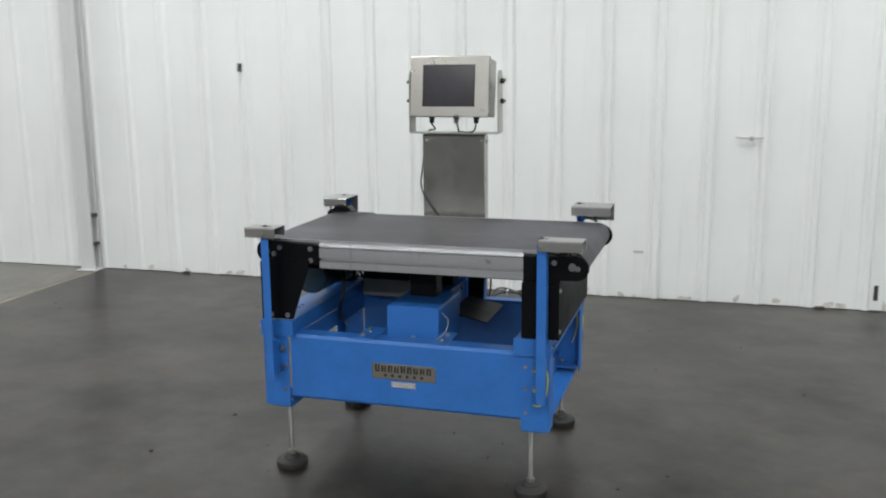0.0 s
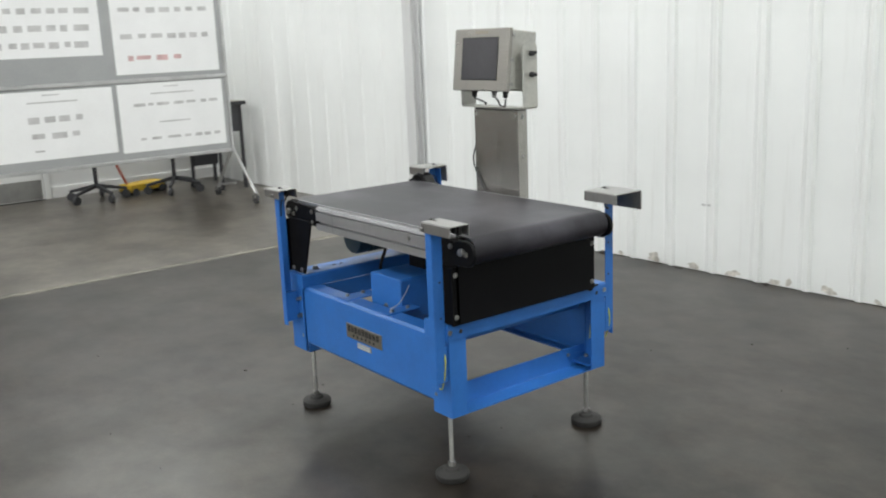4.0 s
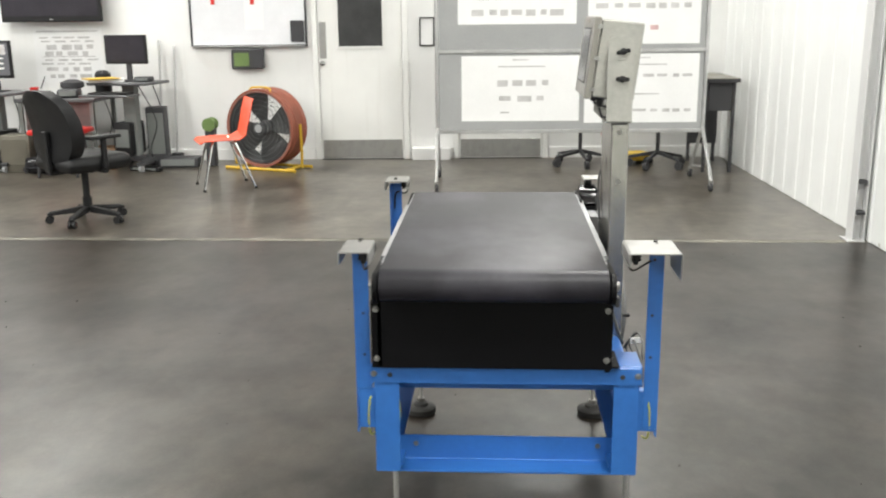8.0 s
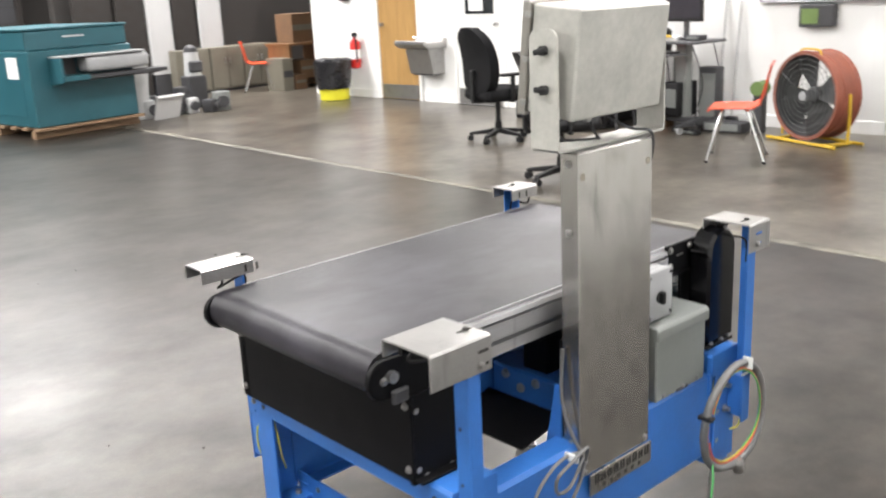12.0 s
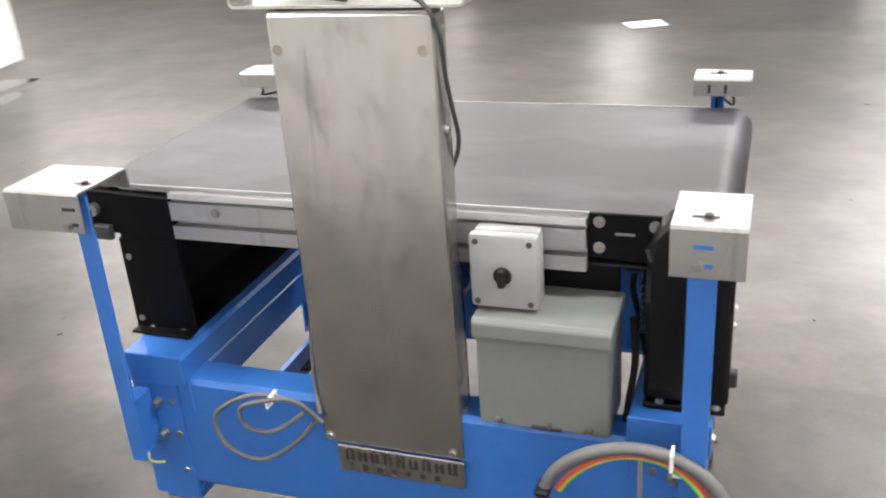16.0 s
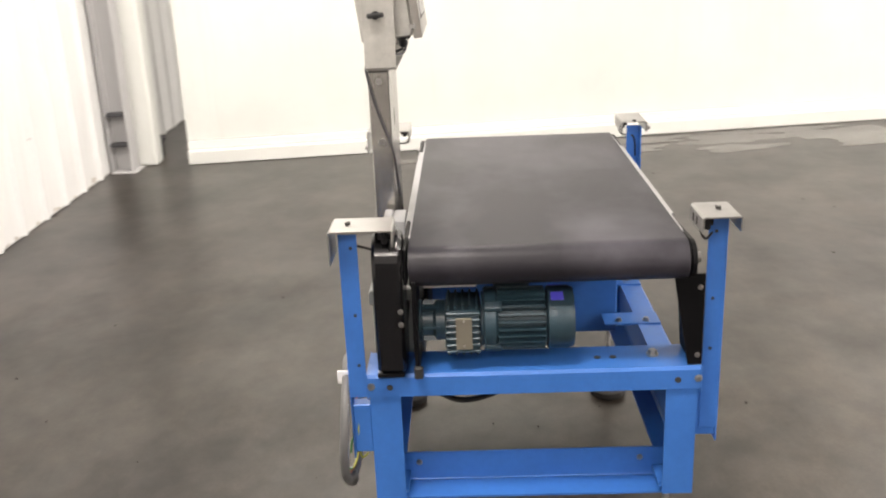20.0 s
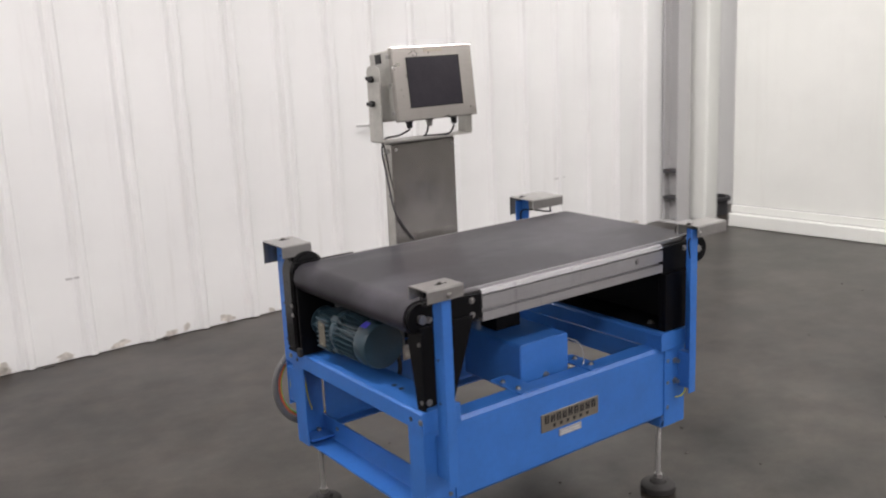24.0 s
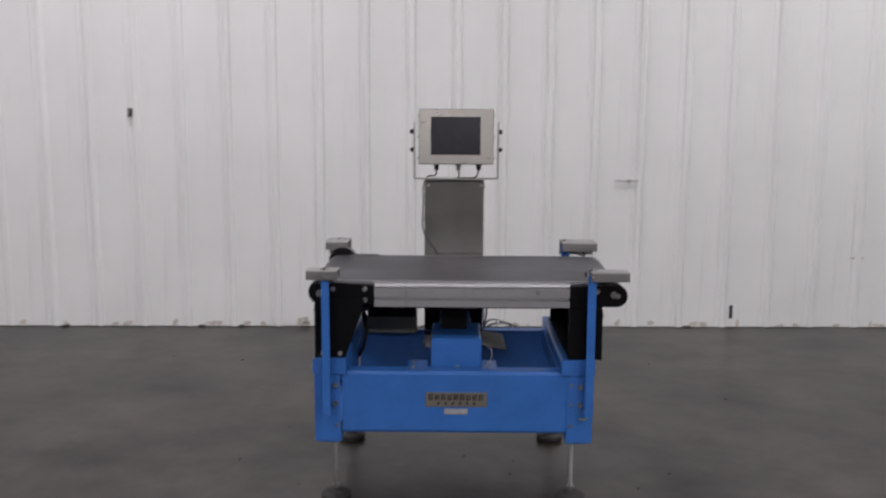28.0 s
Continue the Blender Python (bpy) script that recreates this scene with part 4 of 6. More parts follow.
# weigh beam across the middle, and its cover box
wb = part("weigh_beam", prism(bm_new(), [(-0.088, 0.47), (0.108, 0.47), (0.108, 0.620), (0.102, 0.626), (-0.082, 0.626), (-0.088, 0.620)], "y", -0.235, 0.04, 0.003), "blue", scale, "blue load-cell cover box under the belt")
part("load_cell", box(bm_new(), -0.06, 0.07, 0.05, 0.30, 0.52, 0.62, 0.006), "blue", scale, "blue load cell block")
part("drip_plate", prism(bm_new(), [(0.072, 0.545), (0.22, 0.515), (0.22, 0.511), (0.072, 0.541)], "y", 0.02, 0.29), "black", scale, "black sloping plate")
for y, z in ((0.10, 0.60), (0.20, 0.60), (0.15, 0.575)):
    part("bolt", bolt(bm_new(), (0.070, y, z), "x", 0.010, 0.008), "zinc", scale)
part("tab", box(bm_new(), -0.175, -0.102, -0.335, -0.19, 0.5235, 0.5285, 0.001), "blue", wb, "blue mounting tab")
part("tab", box(bm_new(), 0.106, 0.165, -0.335, -0.19, 0.5235, 0.5285, 0.001), "blue", wb, "blue mounting tab")
part("bolt", bolt(bm_new(), (0.012, -0.235, 0.51), "-y", 0.009, 0.010), "zinc", wb)
for x, y in ((-0.155, -0.30), (-0.155, -0.23), (0.14, -0.30), (0.14, -0.23)):
    part("bolt", bolt(bm_new(), (x, y, 0.5285), "z", 0.007, 0.008), "zinc", wb)
part("cross_plate", box(bm_new(), -0.10, 0.11, -0.10, 0.25, 0.735, 0.752, 0.002), "black", scale, "black plate between belt and weigh beam")
for y in (-0.04, 0.18):
    part("stand_off", box(bm_new(), -0.05, 0.05, y - 0.04, y + 0.04, 0.627 if y < 0 else 0.621, 0.734, 0.003), "black", scale, "black spacer block")
for y in (-0.24, 0.21):
    part("cross_bar", box(bm_new(), -0.40, 0.44, y - 0.018, y + 0.018, 0.752, 0.772, 0.002), "black", scale, "black bar under the belt bed")
# Black sheets put where the box and lower tower lie in shade.
part("box_shade_sheet", box(bm_new(), -0.372, -0.168, 0.252, 0.262, 0.60, 0.770, 0.002), "black", scale, "black sheet standing for shade on the control box")
part("tower_shade_sheet", box(bm_new(), -0.128, 0.128, 0.325, 0.333, 0.50, 0.765, 0.002), "black", scale, "black sheet standing for shade on the lower tower")
part("tower_gusset", prism(bm_new(), [(0.29, 0.50), (0.335, 0.50), (0.335, 0.66), (0.32, 0.66)], "x", 0.132, 0.137), "blue", scale, "blue gusset beside the tower")
for sx in (-1, 1):
    part("inner_gusset", prism(bm_new(), [(sx * 0.399, 0.455), (sx * 0.399, 0.52), (sx * 0.30, 0.52)], "y", 0.322, 0.328), "blue", scale)
part("ground_wire", tube(bm_new(), [(0.112, -0.20, 0.600), (0.145, -0.24, 0.585), (0.14, -0.27, 0.55), (0.115, -0.29, 0.53)], 0.0016), "light_plastic", scale, "thin pale wire")

# drive motor and gearbox, axis across the belt
MX, MZ = -0.462, 0.676
motor = part("gear_motor", lathe(bm_new(), [(0.058, 0.108), (0.064, 0.104), (0.053, 0.095), (0.053, -0.012), (0.069, -0.016), (0.071, -0.022), (0.071, -0.062), (0.066, -0.074), (0.03, -0.078)], 32, (MX, 0, MZ), "y"), "motor", scale, "blue-grey ribbed electric motor", smooth=True)
for k in range(26):
    a = 2 * math.pi * k / 26
    f = box(bm_new(), 0.050, 0.0715, -0.010, 0.094, -0.0018, 0.0018)
    part("cooling_fin", f, "motor", motor, m=Matrix.Translation((MX, 0, MZ)) @ Matrix.Rotation(a, 4, "Y"))
part("end_bell", lathe(bm_new(), [(0.05, 0.128), (0.066, 0.124), (0.070, 0.112), (0.070, 0.100), (0.062, 0.094)], 32, (MX, 0, MZ), "y"), "motor", motor, smooth=True)
part("sticker", box(bm_new(), -0.012, 0.012, -0.050, -0.022, 0.0705, 0.0720, 0.0005), "hazard", motor, "small blue sticker", m=Matrix.Translation((MX, 0, MZ)) @ Matrix.Rotation(radians(-28), 4, "Y"))
part("sticker", box(bm_new(), -0.012, 0.012, -0.030, 0.0, 0.0705, 0.0720, 0.0005), "hazard", motor, "small blue sticker", m=Matrix.Translation((MX, -0.02, MZ)) @ Matrix.Rotation(radians(20), 4, "Y"))
part("flange", lathe(bm_new(), [(0.050, 0.129), (0.062, 0.131), (0.062, 0.127), (0.050, 0.1285)], 24, (MX, 0, MZ), "y"), "motor", motor, smooth=True)
for k in range(4):
    a = math.pi / 4 + math.pi * k / 2
    part("lug", box(bm_new(), 0.060, 0.076, 0.086, 0.126, -0.012, 0.012, 0.004), "motor", motor, m=Matrix.Translation((MX, 0, MZ)) @ Matrix.Rotation(a, 4, "Y"))
part("terminal_box", box(bm_new(), MX + 0.04, MX + 0.11, 0.02, 0.10, MZ + 0.0, MZ + 0.075, 0.008), "motor", motor, "cast terminal box")
gb = bm_new()
box(gb, MX - 0.058, MX + 0.058, 0.132, 0.212, MZ - 0.060, MZ + 0.046, 0.014, seg=2)
gear = part("gearbox", gb, "motor", scale, "blue-grey cast gearbox with ribs", smooth=True)
for k in range(7):
    z = MZ - 0.052 + 0.015 * k
    part("rib", box(bm_new(), MX - 0.064, MX + 0.064, 0.134, 0.210, z - 0.003, z + 0.003, 0.002), "motor", gear)
for k in range(5):
    y = 0.140 + 0.016 * k
    part("rib", box(bm_new(), MX - 0.05, MX + 0.05, y - 0.003, y + 0.003, MZ - 0.066, MZ + 0.054, 0.002), "motor", gear)
part("output_neck", lathe(bm_new(), [(0.045, 0.212), (0.045, 0.232), (0.036, 0.238), (0.036, 0.262), (0.048, 0.264), (0.048, 0.2695)], 24, (MX, 0, MZ), "y"), "motor", gear, smooth=True)
for k in range(6):
    a = 2 * math.pi * k / 6
    part("neck_rib", box(bm_new(), 0.034, 0.046, 0.224, 0.262, -0.003, 0.003), "motor", gear, m=Matrix.Translation((MX, 0, MZ)) @ Matrix.Rotation(a, 4, "Y"))
gpl = part("type_plate", box(bm_new(), MX - 0.0665, MX - 0.0645, 0.152, 0.188, MZ - 0.045, MZ + 0.030, 0.0005), "beige", gear, "grey metal type plate")
for z in (MZ - 0.037, MZ + 0.022):
    part("rivet", cyl(bm_new(), (MX - 0.0665, 0.17, z), (MX - 0.068, 0.17, z), 0.003, seg=8), "zinc", gpl)
part("torque_arm", box(bm_new(), MX + 0.02, MX + 0.04, 0.14, 0.26, 0.745, 0.80, 0.002), "white", scale, "pale bracket above the gearbox")
part("motor_cable", tube(bm_new(), [(MX + 0.08, 0.06, 0.69), (-0.36, 0.02, 0.62), (-0.37, -0.0, 0.54), (-0.40, 0.08, 0.47), (-0.42, 0.18, 0.45), (-0.43, 0.26, 0.49), (-0.44, 0.33, 0.50)], 0.007), "cable_black", scale, "thick black motor cable")

# display tower
tower = part("display_tower", prism(bm_new(), [(-0.130, 0.336), (0.131, 0.336), (0.131, 0.388), (-0.130, 0.388)], "z", 0.438, 1.192, 0.003), "steel_v", scale, "stained brushed-steel display tower")
part("top_rim", box(bm_new(), -0.128, 0.129, 0.339, 0.385, 1.1925, 1.1965, 0.001), "steel_cap", tower)
part("logo_mark", lathe(bm_new(), [(0.022, -0.0004), (0.024, -0.0008), (0.012, -0.0012)], 12, (0.003, 0.3358, 1.055), "y"), "steel_v", tower, "faint stamped mark")
for z in (1.167, 1.017, 0.52, 0.462):
    part("screw", bolt(bm_new(), (0.131, 0.360, z), "x", 0.007, 0.005), "zinc", tower)
    part("screw", bolt(bm_new(), (-0.130, 0.360, z), "-x", 0.007, 0.005), "zinc", tower)
for x in (-0.112, 0.118):
    part("screw", bolt(bm_new(), (x, 0.336, 1.172), "-y", 0.005, 0.003), "zinc", tower)
    part("screw", bolt(bm_new(), (x, 0.3885, 0.452), "y", 0.007, 0.005), "zinc", tower)
    part("dent", cyl(bm_new(), (x, 0.3883, 1.14), (x, 0.3888, 1.14), 0.008, seg=12), "plate", tower)
yoke = bm_new()
channel(yoke, [(-0.178, 1.36), (-0.178, 1.206), (-0.172, 1.200), (0.186, 1.200), (0.192, 1.206), (0.192, 1.36)], "y", 0.312, 0.386, 0.004)
for x in (-0.178, 0.188):
    prism(yoke, [(0.312, 1.36), (0.386, 1.36)] + arc(0.363, 1.425, 0.023, 0, 90, 5) + arc(0.335, 1.425, 0.023, 90, 180, 5), "x", x, x + 0.004)
yk = part("yoke", yoke, "enclosure", scale, "bent steel yoke holding the display")
for x, s in ((-0.178, -1), (0.192, 1)):
    for z in (1.328, 1.406):
        kb = bm_new()
        cyl(kb, (x, 0.354, z), (x + s * 0.012, 0.354, z), 0.010, seg=14)
        box(kb, x + (s * 0.010 if s > 0 else -0.017), x + (0.017 if s > 0 else -0.010), 0.334, 0.374, z - 0.006, z + 0.006, 0.003, m=Matrix.Translation((0, 0.354, z)) @ Matrix.Rotation(radians(12 if z > 1.35 else -3), 4, "X") @ Matrix.Translation((0, -0.354, -z)))
        part("knob", kb, "cable_black", yk, "black clamping knob")

TILT = Matrix.Translation((0.007, 0.335, 1.380)) @ Matrix.Rotation(radians(-6.5), 4, "X")
disp = part("display", box(bm_new(), -0.152, 0.152, -0.052, 0.072, -0.112, 0.112, 0.004), "enclosure", scale, "pale steel display enclosure", m=TILT)
part("bezel", box(bm_new(), -0.160, 0.160, -0.074, -0.053, -0.119, 0.117, 0.003), "steel_h", disp, "brushed steel bezel")
part("screen", box(bm_new(), -0.105, 0.100, -0.0755, -0.0735, -0.075, 0.080, 0.0006), "screen", disp, "dark switched-off screen")
fr = bm_new()
for a, b, c, d in ((-0.110, 0.105, 0.080, 0.0835), (-0.110, 0.105, -0.0785, -0.075), (-0.1085, -0.105, -0.0785, 0.0835), (0.100, 0.1035, -0.0785, 0.0835)):
    box(fr, a, b, -0.0752, -0.0736, c, d)
part("screen_gasket", fr, "cable_black", disp, "thin dark gasket")
part("brand_strip", box(bm_new(), -0.035, 0.04, -0.0748, -0.0738, 0.097, 0.107), "plate", disp, "small engraved strip")
for x in (-0.162, 0.162):
    for z in (-0.09, 0.0, 0.09):
        part("latch", box(bm_new(), x - 0.003, x + 0.003, -0.062, -0.046, z - 0.006, z + 0.006, 0.001), "zinc", disp)
part("warning_label", box(bm_new(), -0.1535, -0.1522, 0.0, 0.035, 0.075, 0.105), "cable_black", disp, "dark label on the side")
for x, y in ((-0.085, -0.02), (0.098, -0.02), (0.01, 0.0)):
    g = lathe(bm_new(), [(0.012, -0.112), (0.013, -0.122), (0.010, -0.124), (0.010, -0.138), (0.005, -0.142)], 12, (x, y, 0))
    part("cable_gland", g, "cable_black" if x != 0.01 else "zinc", disp, "cable gland", smooth=True)
for k in range(5):
    part("port", box(bm_new(), -0.06 + 0.022 * k, -0.045 + 0.022 * k, -0.03, -0.02, -0.117, -0.112), "cable_black", disp)
for pts in ([(-0.078, 0.30, 1.238), (-0.084, 0.36, 1.215), (-0.118, 0.389, 1.206), (-0.1365, 0.384, 1.165), (-0.1365, 0.368, 1.10), (-0.138, 0.350, 1.045), (-0.139, 0.334, 0.995), (-0.128, 0.3305, 0.955), (-0.10, 0.3295, 0.91), (-0.065, 0.329, 0.862)],
            [(0.105, 0.30, 1.238), (0.09, 0.31, 1.21), (0.05, 0.335, 1.205), (0.02, 0.352, 1.205), (0.01, 0.36, 1.197)],
            [(0.017, 0.33, 1.238), (0.02, 0.34, 1.22), (0.015, 0.355, 1.20)]):
    part("display_cable", tube(bm_new(), pts, 0.0034), "charcoal", scale, "thin dark display cable")

# control boxes at the back
gbx = part("control_box", box(bm_new(), -0.378, -0.163, 0.268, 0.384, 0.5225, 0.700, 0.003), "grey_box", scale, "grey sheet-steel control box")
part("lid", prism(bm_new(), [(0.262, 0.700), (0.390, 0.684), (0.392, 0.688), (0.392, 0.712), (0.386, 0.720), (0.262, 0.724)], "x", -0.382, -0.159, 0.002), "grey_box", gbx, "overhanging lid")
for x in (-0.345, -0.28, -0.195):
    part("screw", bolt(bm_new(), (x, 0.384, 0.532), "y", 0.005, 0.005), "zinc", gbx)
part("lid_latch", box(bm_new(), -0.30, -0.25, 0.384, 0.388, 0.524, 0.531, 0.001), "charcoal", gbx)
sw = part("switch_box", box(bm_new(), -0.260, -0.154, 0.306, 0.338, 0.728, 0.850, 0.006, seg=2), "light_plastic", scale, "light grey isolator switch box", smooth=True)
part("cover", box(bm_new(), -0.262, -0.152, 0.339, 0.362, 0.726, 0.852, 0.007, seg=2), "light_plastic", sw, "rounded cover", smooth=True)
for x in (-0.25, -0.164):
    for z in (0.738, 0.840):
        part("screw", cyl(bm_new(), (x, 0.362, z), (x, 0.3635, z), 0.005, seg=10), "charcoal", sw)
part("switch_knob", box(bm_new(), -0.212, -0.200, 0.362, 0.378, 0.768, 0.800, 0.003), "cable_black", sw, "black rotary knob", m=None)
part("knob_ring", lathe(bm_new(), [(0.015, 0.362), (0.015, 0.364), (0.012, 0.3655)], 16, (-0.206, 0, 0.784), "y"), "cable_black", sw)
part("box_cable", tube(bm_new(), [(-0.40, 0.30, 0.70), (-0.405, 0.31, 0.62), (-0.395, 0.33, 0.53), (-0.392, 0.34, 0.47)], 0.006), "cable_black", scale, "black cable beside the box")

# coiled supply cable on the back beam
CX, CZ, CR = -0.425, 0.415, 0.143


def coil(r, y, wob, turns=1.0, phase=0.0):
    n = int(26 * turns)
    return [(CX + (r + wob * math.sin(3 * a + phase)) * math.cos(a), y + 0.006 * math.sin(2 * a + phase), CZ + (r * 1.02 + wob * math.cos(2 * a + phase)) * math.sin(a)) for a in [0.4 + 2 * math.pi * turns * i / n for i in range(n + 1)]]


part("supply_cable", tube(bm_new(), coil(CR, 0.448, 0.004, 1.7), 0.0105, 10, 3), "cable_grey", scale, "coiled thick grey supply cable", smooth=True)
for r, mat, ph, turns in ((CR - 0.0145, "wire_orange", 0.3, 0.96), (CR - 0.018, "wire_orange", 0.9, 0.9), (CR - 0.021, "wire_yellow", 1.1, 0.8), (CR - 0.023, "wire_green", 1.4, 0.62)):
    part("core_wire", tube(bm_new(), coil(r, 0.448 + 0.002 * ph, 0.003, turns, ph), 0.0024, 6, 3), mat, scale, {"wire_orange": "thin orange wire", "wire_yellow": "thin yellow-green wire", "wire_green": "thin green wire"}[mat])
part("cable_tie", box(bm_new(), CX - 0.058, CX - 0.053, 0.436, 0.464, CZ + 0.118, CZ + 0.150, 0.001), "white", scale, "white cable tie")
part("cable_tie", box(bm_new(), CX + 0.128, CX + 0.152, 0.432, 0.472, CZ + 0.04, CZ + 0.052, 0.003), "cable_black", scale, "black cable tie")
part("hanging_wire", tube(bm_new(), [(CX + 0.1, 0.45, CZ - 0.10), (CX + 0.13, 0.47, CZ - 0.14), (CX + 0.16, 0.48, CZ - 0.19)], 0.0028), "wire_green", scale, "loose green wire end")
part("cable_plug", lathe(bm_new(), [(0.012, 0), (0.016, 0.01), (0.016, 0.03), (0.011, 0.04)], 12, (CX - 0.02, 0.455, CZ - 0.17)), "zinc", scale, "metal cable connector", smooth=True)
# loose grey loops beside the tower
for pts in ([(0.125, 0.40, 0.485), (0.17, 0.412, 0.53), (0.25, 0.418, 0.535), (0.325, 0.425, 0.49), (0.315, 0.425, 0.425), (0.25, 0.422, 0.40), (0.18, 0.415, 0.44), (0.135, 0.404, 0.49)],
            [(0.13, 0.40, 0.49), (0.16, 0.43, 0.545), (0.22, 0.44, 0.54), (0.265, 0.435, 0.515), (0.26, 0.43, 0.475), (0.21, 0.425, 0.47), (0.15, 0.41, 0.51)],
            [(0.14, 0.345, 0.75), (0.15, 0.35, 0.64), (0.145, 0.37, 0.56), (0.13, 0.395, 0.50)]):
    part("signal_cable", tube(bm_new(), pts, 0.0042, 8, 6), "cable_grey", scale, "looped thin grey cable", smooth=True)
part("cable_clip", box(bm_new(), 0.203, 0.208, 0.405, 0.442, 0.528, 0.546, 0.001), "white", scale, "white cable clip")
# earth wires at the corners
for sx, sy in CORNERS[1:]:
    yo = -0.352 if sy < 0 else 0.408
    x = sx * 0.505
    part("earth_wire", tube(bm_new(), [(x, yo, 0.49), (x + sx * 0.018, yo + sy * 0.008, 0.46), (x + sx * 0.016, yo + sy * 0.012, 0.40), (x - sx * 0.004, yo + sy * 0.01, 0.352), (x - sx * 0.03, yo, 0.345)], 0.0022), "wire_yellow", scale, "yellow-green earth wire")
    part("earth_wire", tube(bm_new(), [(sx * 0.50, yo - sy * 0.03, 0.52), (sx * 0.512, yo - sy * 0.07, 0.47), (sx * 0.508, yo - sy * 0.075, 0.41), (sx * 0.49, yo - sy * 0.06, 0.36)], 0.0022), "wire_yellow", scale, "yellow-green earth wire")
part("cable_tie", box(bm_new(), -0.545, -0.480, 0.433, 0.437, 0.505, 0.511, 0.001), "white", scale, "white cable tie round the post")

# ---- doors, notices and fittings on the left wall ----


def on_left(s, off=0.0, z=0.0, turn=0.0):
    return LW @ pose(off, s, z, 0, 0, turn)


def print_rows(bm, off, s0, s1, rows, seed, h=0.018):
    """Bars of unreadable print: rows are heights; broken into words."""
    r = random.Random(seed)
    for z in rows:
        s = s0 + r.uniform(0, 0.1) * (s1 - s0)
        while s < s1 - 0.04:
            w = r.uniform(0.05, 0.13)
            box(bm, off, off + 0.0012, s, min(s + w, s1), z - h * r.uniform(0.6, 1.2), z + h)
            s += w + r.uniform(0.025, 0.06)
    return bm


def wall_door(name, s0, s1, mat, label, window=None, paper=None, plate=True, knob_s=None, lock=False, height=2.06):
    d = thing(name, label, "door", on_left(0), kind="structure")
    part("leaf", box(bm_new(), 0.001, 0.014, s0, s1, 0.008, height, 0.003), mat, d)
    fr = bm_new()
    for a, b in ((s0 - 0.065, s0 - 0.006), (s1 + 0.006, s1 + 0.065)):
        box(fr, 0.001, 0.032, a, b, 0, height + 0.065, 0.004)
    box(fr, 0.001, 0.032, s0 - 0.006, s1 + 0.006, height + 0.006, height + 0.065, 0.004)
    part("frame", fr, "door_white", d)
    if plate:
        part("kick_plate", box(bm_new(), 0.0145, 0.017, s0 + 0.015, s1 - 0.015, 0.015, 0.212, 0.001), "steel_cap", d, "steel kick plate")
    part("threshold", box(bm_new(), 0.001, 0.05, s0, s1, 0.0005, 0.0075), "charcoal", d)
    if window:
        a, b, z0, z1 = window
        wn = part("window", box(bm_new(), 0.0145, 0.018, a, b, z0, z1), "dark_glass", d, "dark glazed panel")
        bd = bm_new()
        for q in ((a - 0.02, a, z0 - 0.02, z1 + 0.02), (b, b + 0.02, z0 - 0.02, z1 + 0.02), (a, b, z0 - 0.02, z0), (a, b, z1, z1 + 0.02)):
            box(bd, 0.0145, 0.024, q[0], q[1], q[2], q[3], 0.002)
        part("glazing_bead", bd, mat, wn)
    if paper:
        a, b, z0, z1 = paper
        part("notice", box(bm_new(), 0.0185, 0.0195, a, b, z0, z1), "paper", d, "white notice")
    if lock:
        part("push_plate", box(bm_new(), 0.0145, 0.018, s0 + 0.015, s0 + 0.085, 1.09, 1.47, 0.002), "steel_cap", d, "steel lock plate")
    if knob_s is not None:
        part("door_handle", lathe(bm_new(), [(0.028, 0.0145), (0.028, 0.020), (0.012, 0.024), (0.012, 0.05), (0.027, 0.058), (0.027, 0.075), (0.014, 0.084)], 16, (0, knob_s, 1.04), "x"), "chrome", d, "round steel knob", smooth=True)
    return d


wall_door("door_1", -1.925, -1.03, "door_white", "white door with dark window and steel kick plate", (-1.705, -1.235, 1.215, 1.86), None, True, -1.88, True)
wall_door("door_2", -0.42, 0.48, "door_white", "white door with steel kick plate behind the board", None, None, True, 0.41)
wall_door("door_3", -7.50, -6.70, "door_white", "white door with window and taped notice", (-7.33, -6.83, 1.16, 1.80), (-7.26, -7.02, 1.20, 1.50), True, -6.78)
wall_door("door_4", -9.04, -8.25, "wood", "varnished oak door with steel kick plate", None, None, True, -8.95)
bb = bm_new()
for a, b in ((-10.6, -9.12), (-8.17, -7.58), (-6.62, -2.0), (-0.95, -0.49), (0.56, 2.4)):
    box(bb, 0.001, 0.02, a, b, 0, 0.12, 0.003)
solid("baseboard", bb, "wall_block", "white painted skirting along the wall", "skirting", LW, kind="structure")
pier = box(bm_new(), 0.02, 0.14, -0.93, -0.52, 0.0, 0.13, 0.004)
solid("wall_plinth", pier, "wall_block", "white low plinth at the wall foot", "plinth", LW, kind="structure")

fount = thing("drinking_fountain", "steel wall-hung drinking fountain", "drinking fountain", on_left(-7.97))
part("body", prism(bm_new(), [(0.001, 0.40), (0.22, 0.40), (0.30, 0.74), (0.001, 0.74)], "y", -0.24, 0.22, 0.01), "steel_cap", fount)
bs = bm_new()
prism(bs, [(0.001, 0.742), (0.36, 0.742), (0.44, 0.80), (0.44, 0.845), (0.40, 0.85), (0.37, 0.815), (0.08, 0.815), (0.06, 0.87), (0.001, 0.87)], "y", -0.29, 0.27, 0.006)
part("basin", bs, "steel_cap", fount, "shallow steel basin")
part("bubbler", tube(bm_new(), [(0.14, -0.18, 0.815), (0.14, -0.18, 0.87), (0.20, -0.16, 0.885)], 0.012), "chrome", fount)
part("grille", box(bm_new(), 0.03, 0.20, -0.2, 0.18, 0.38, 0.399), "charcoal", fount, "dark louvre under the body")

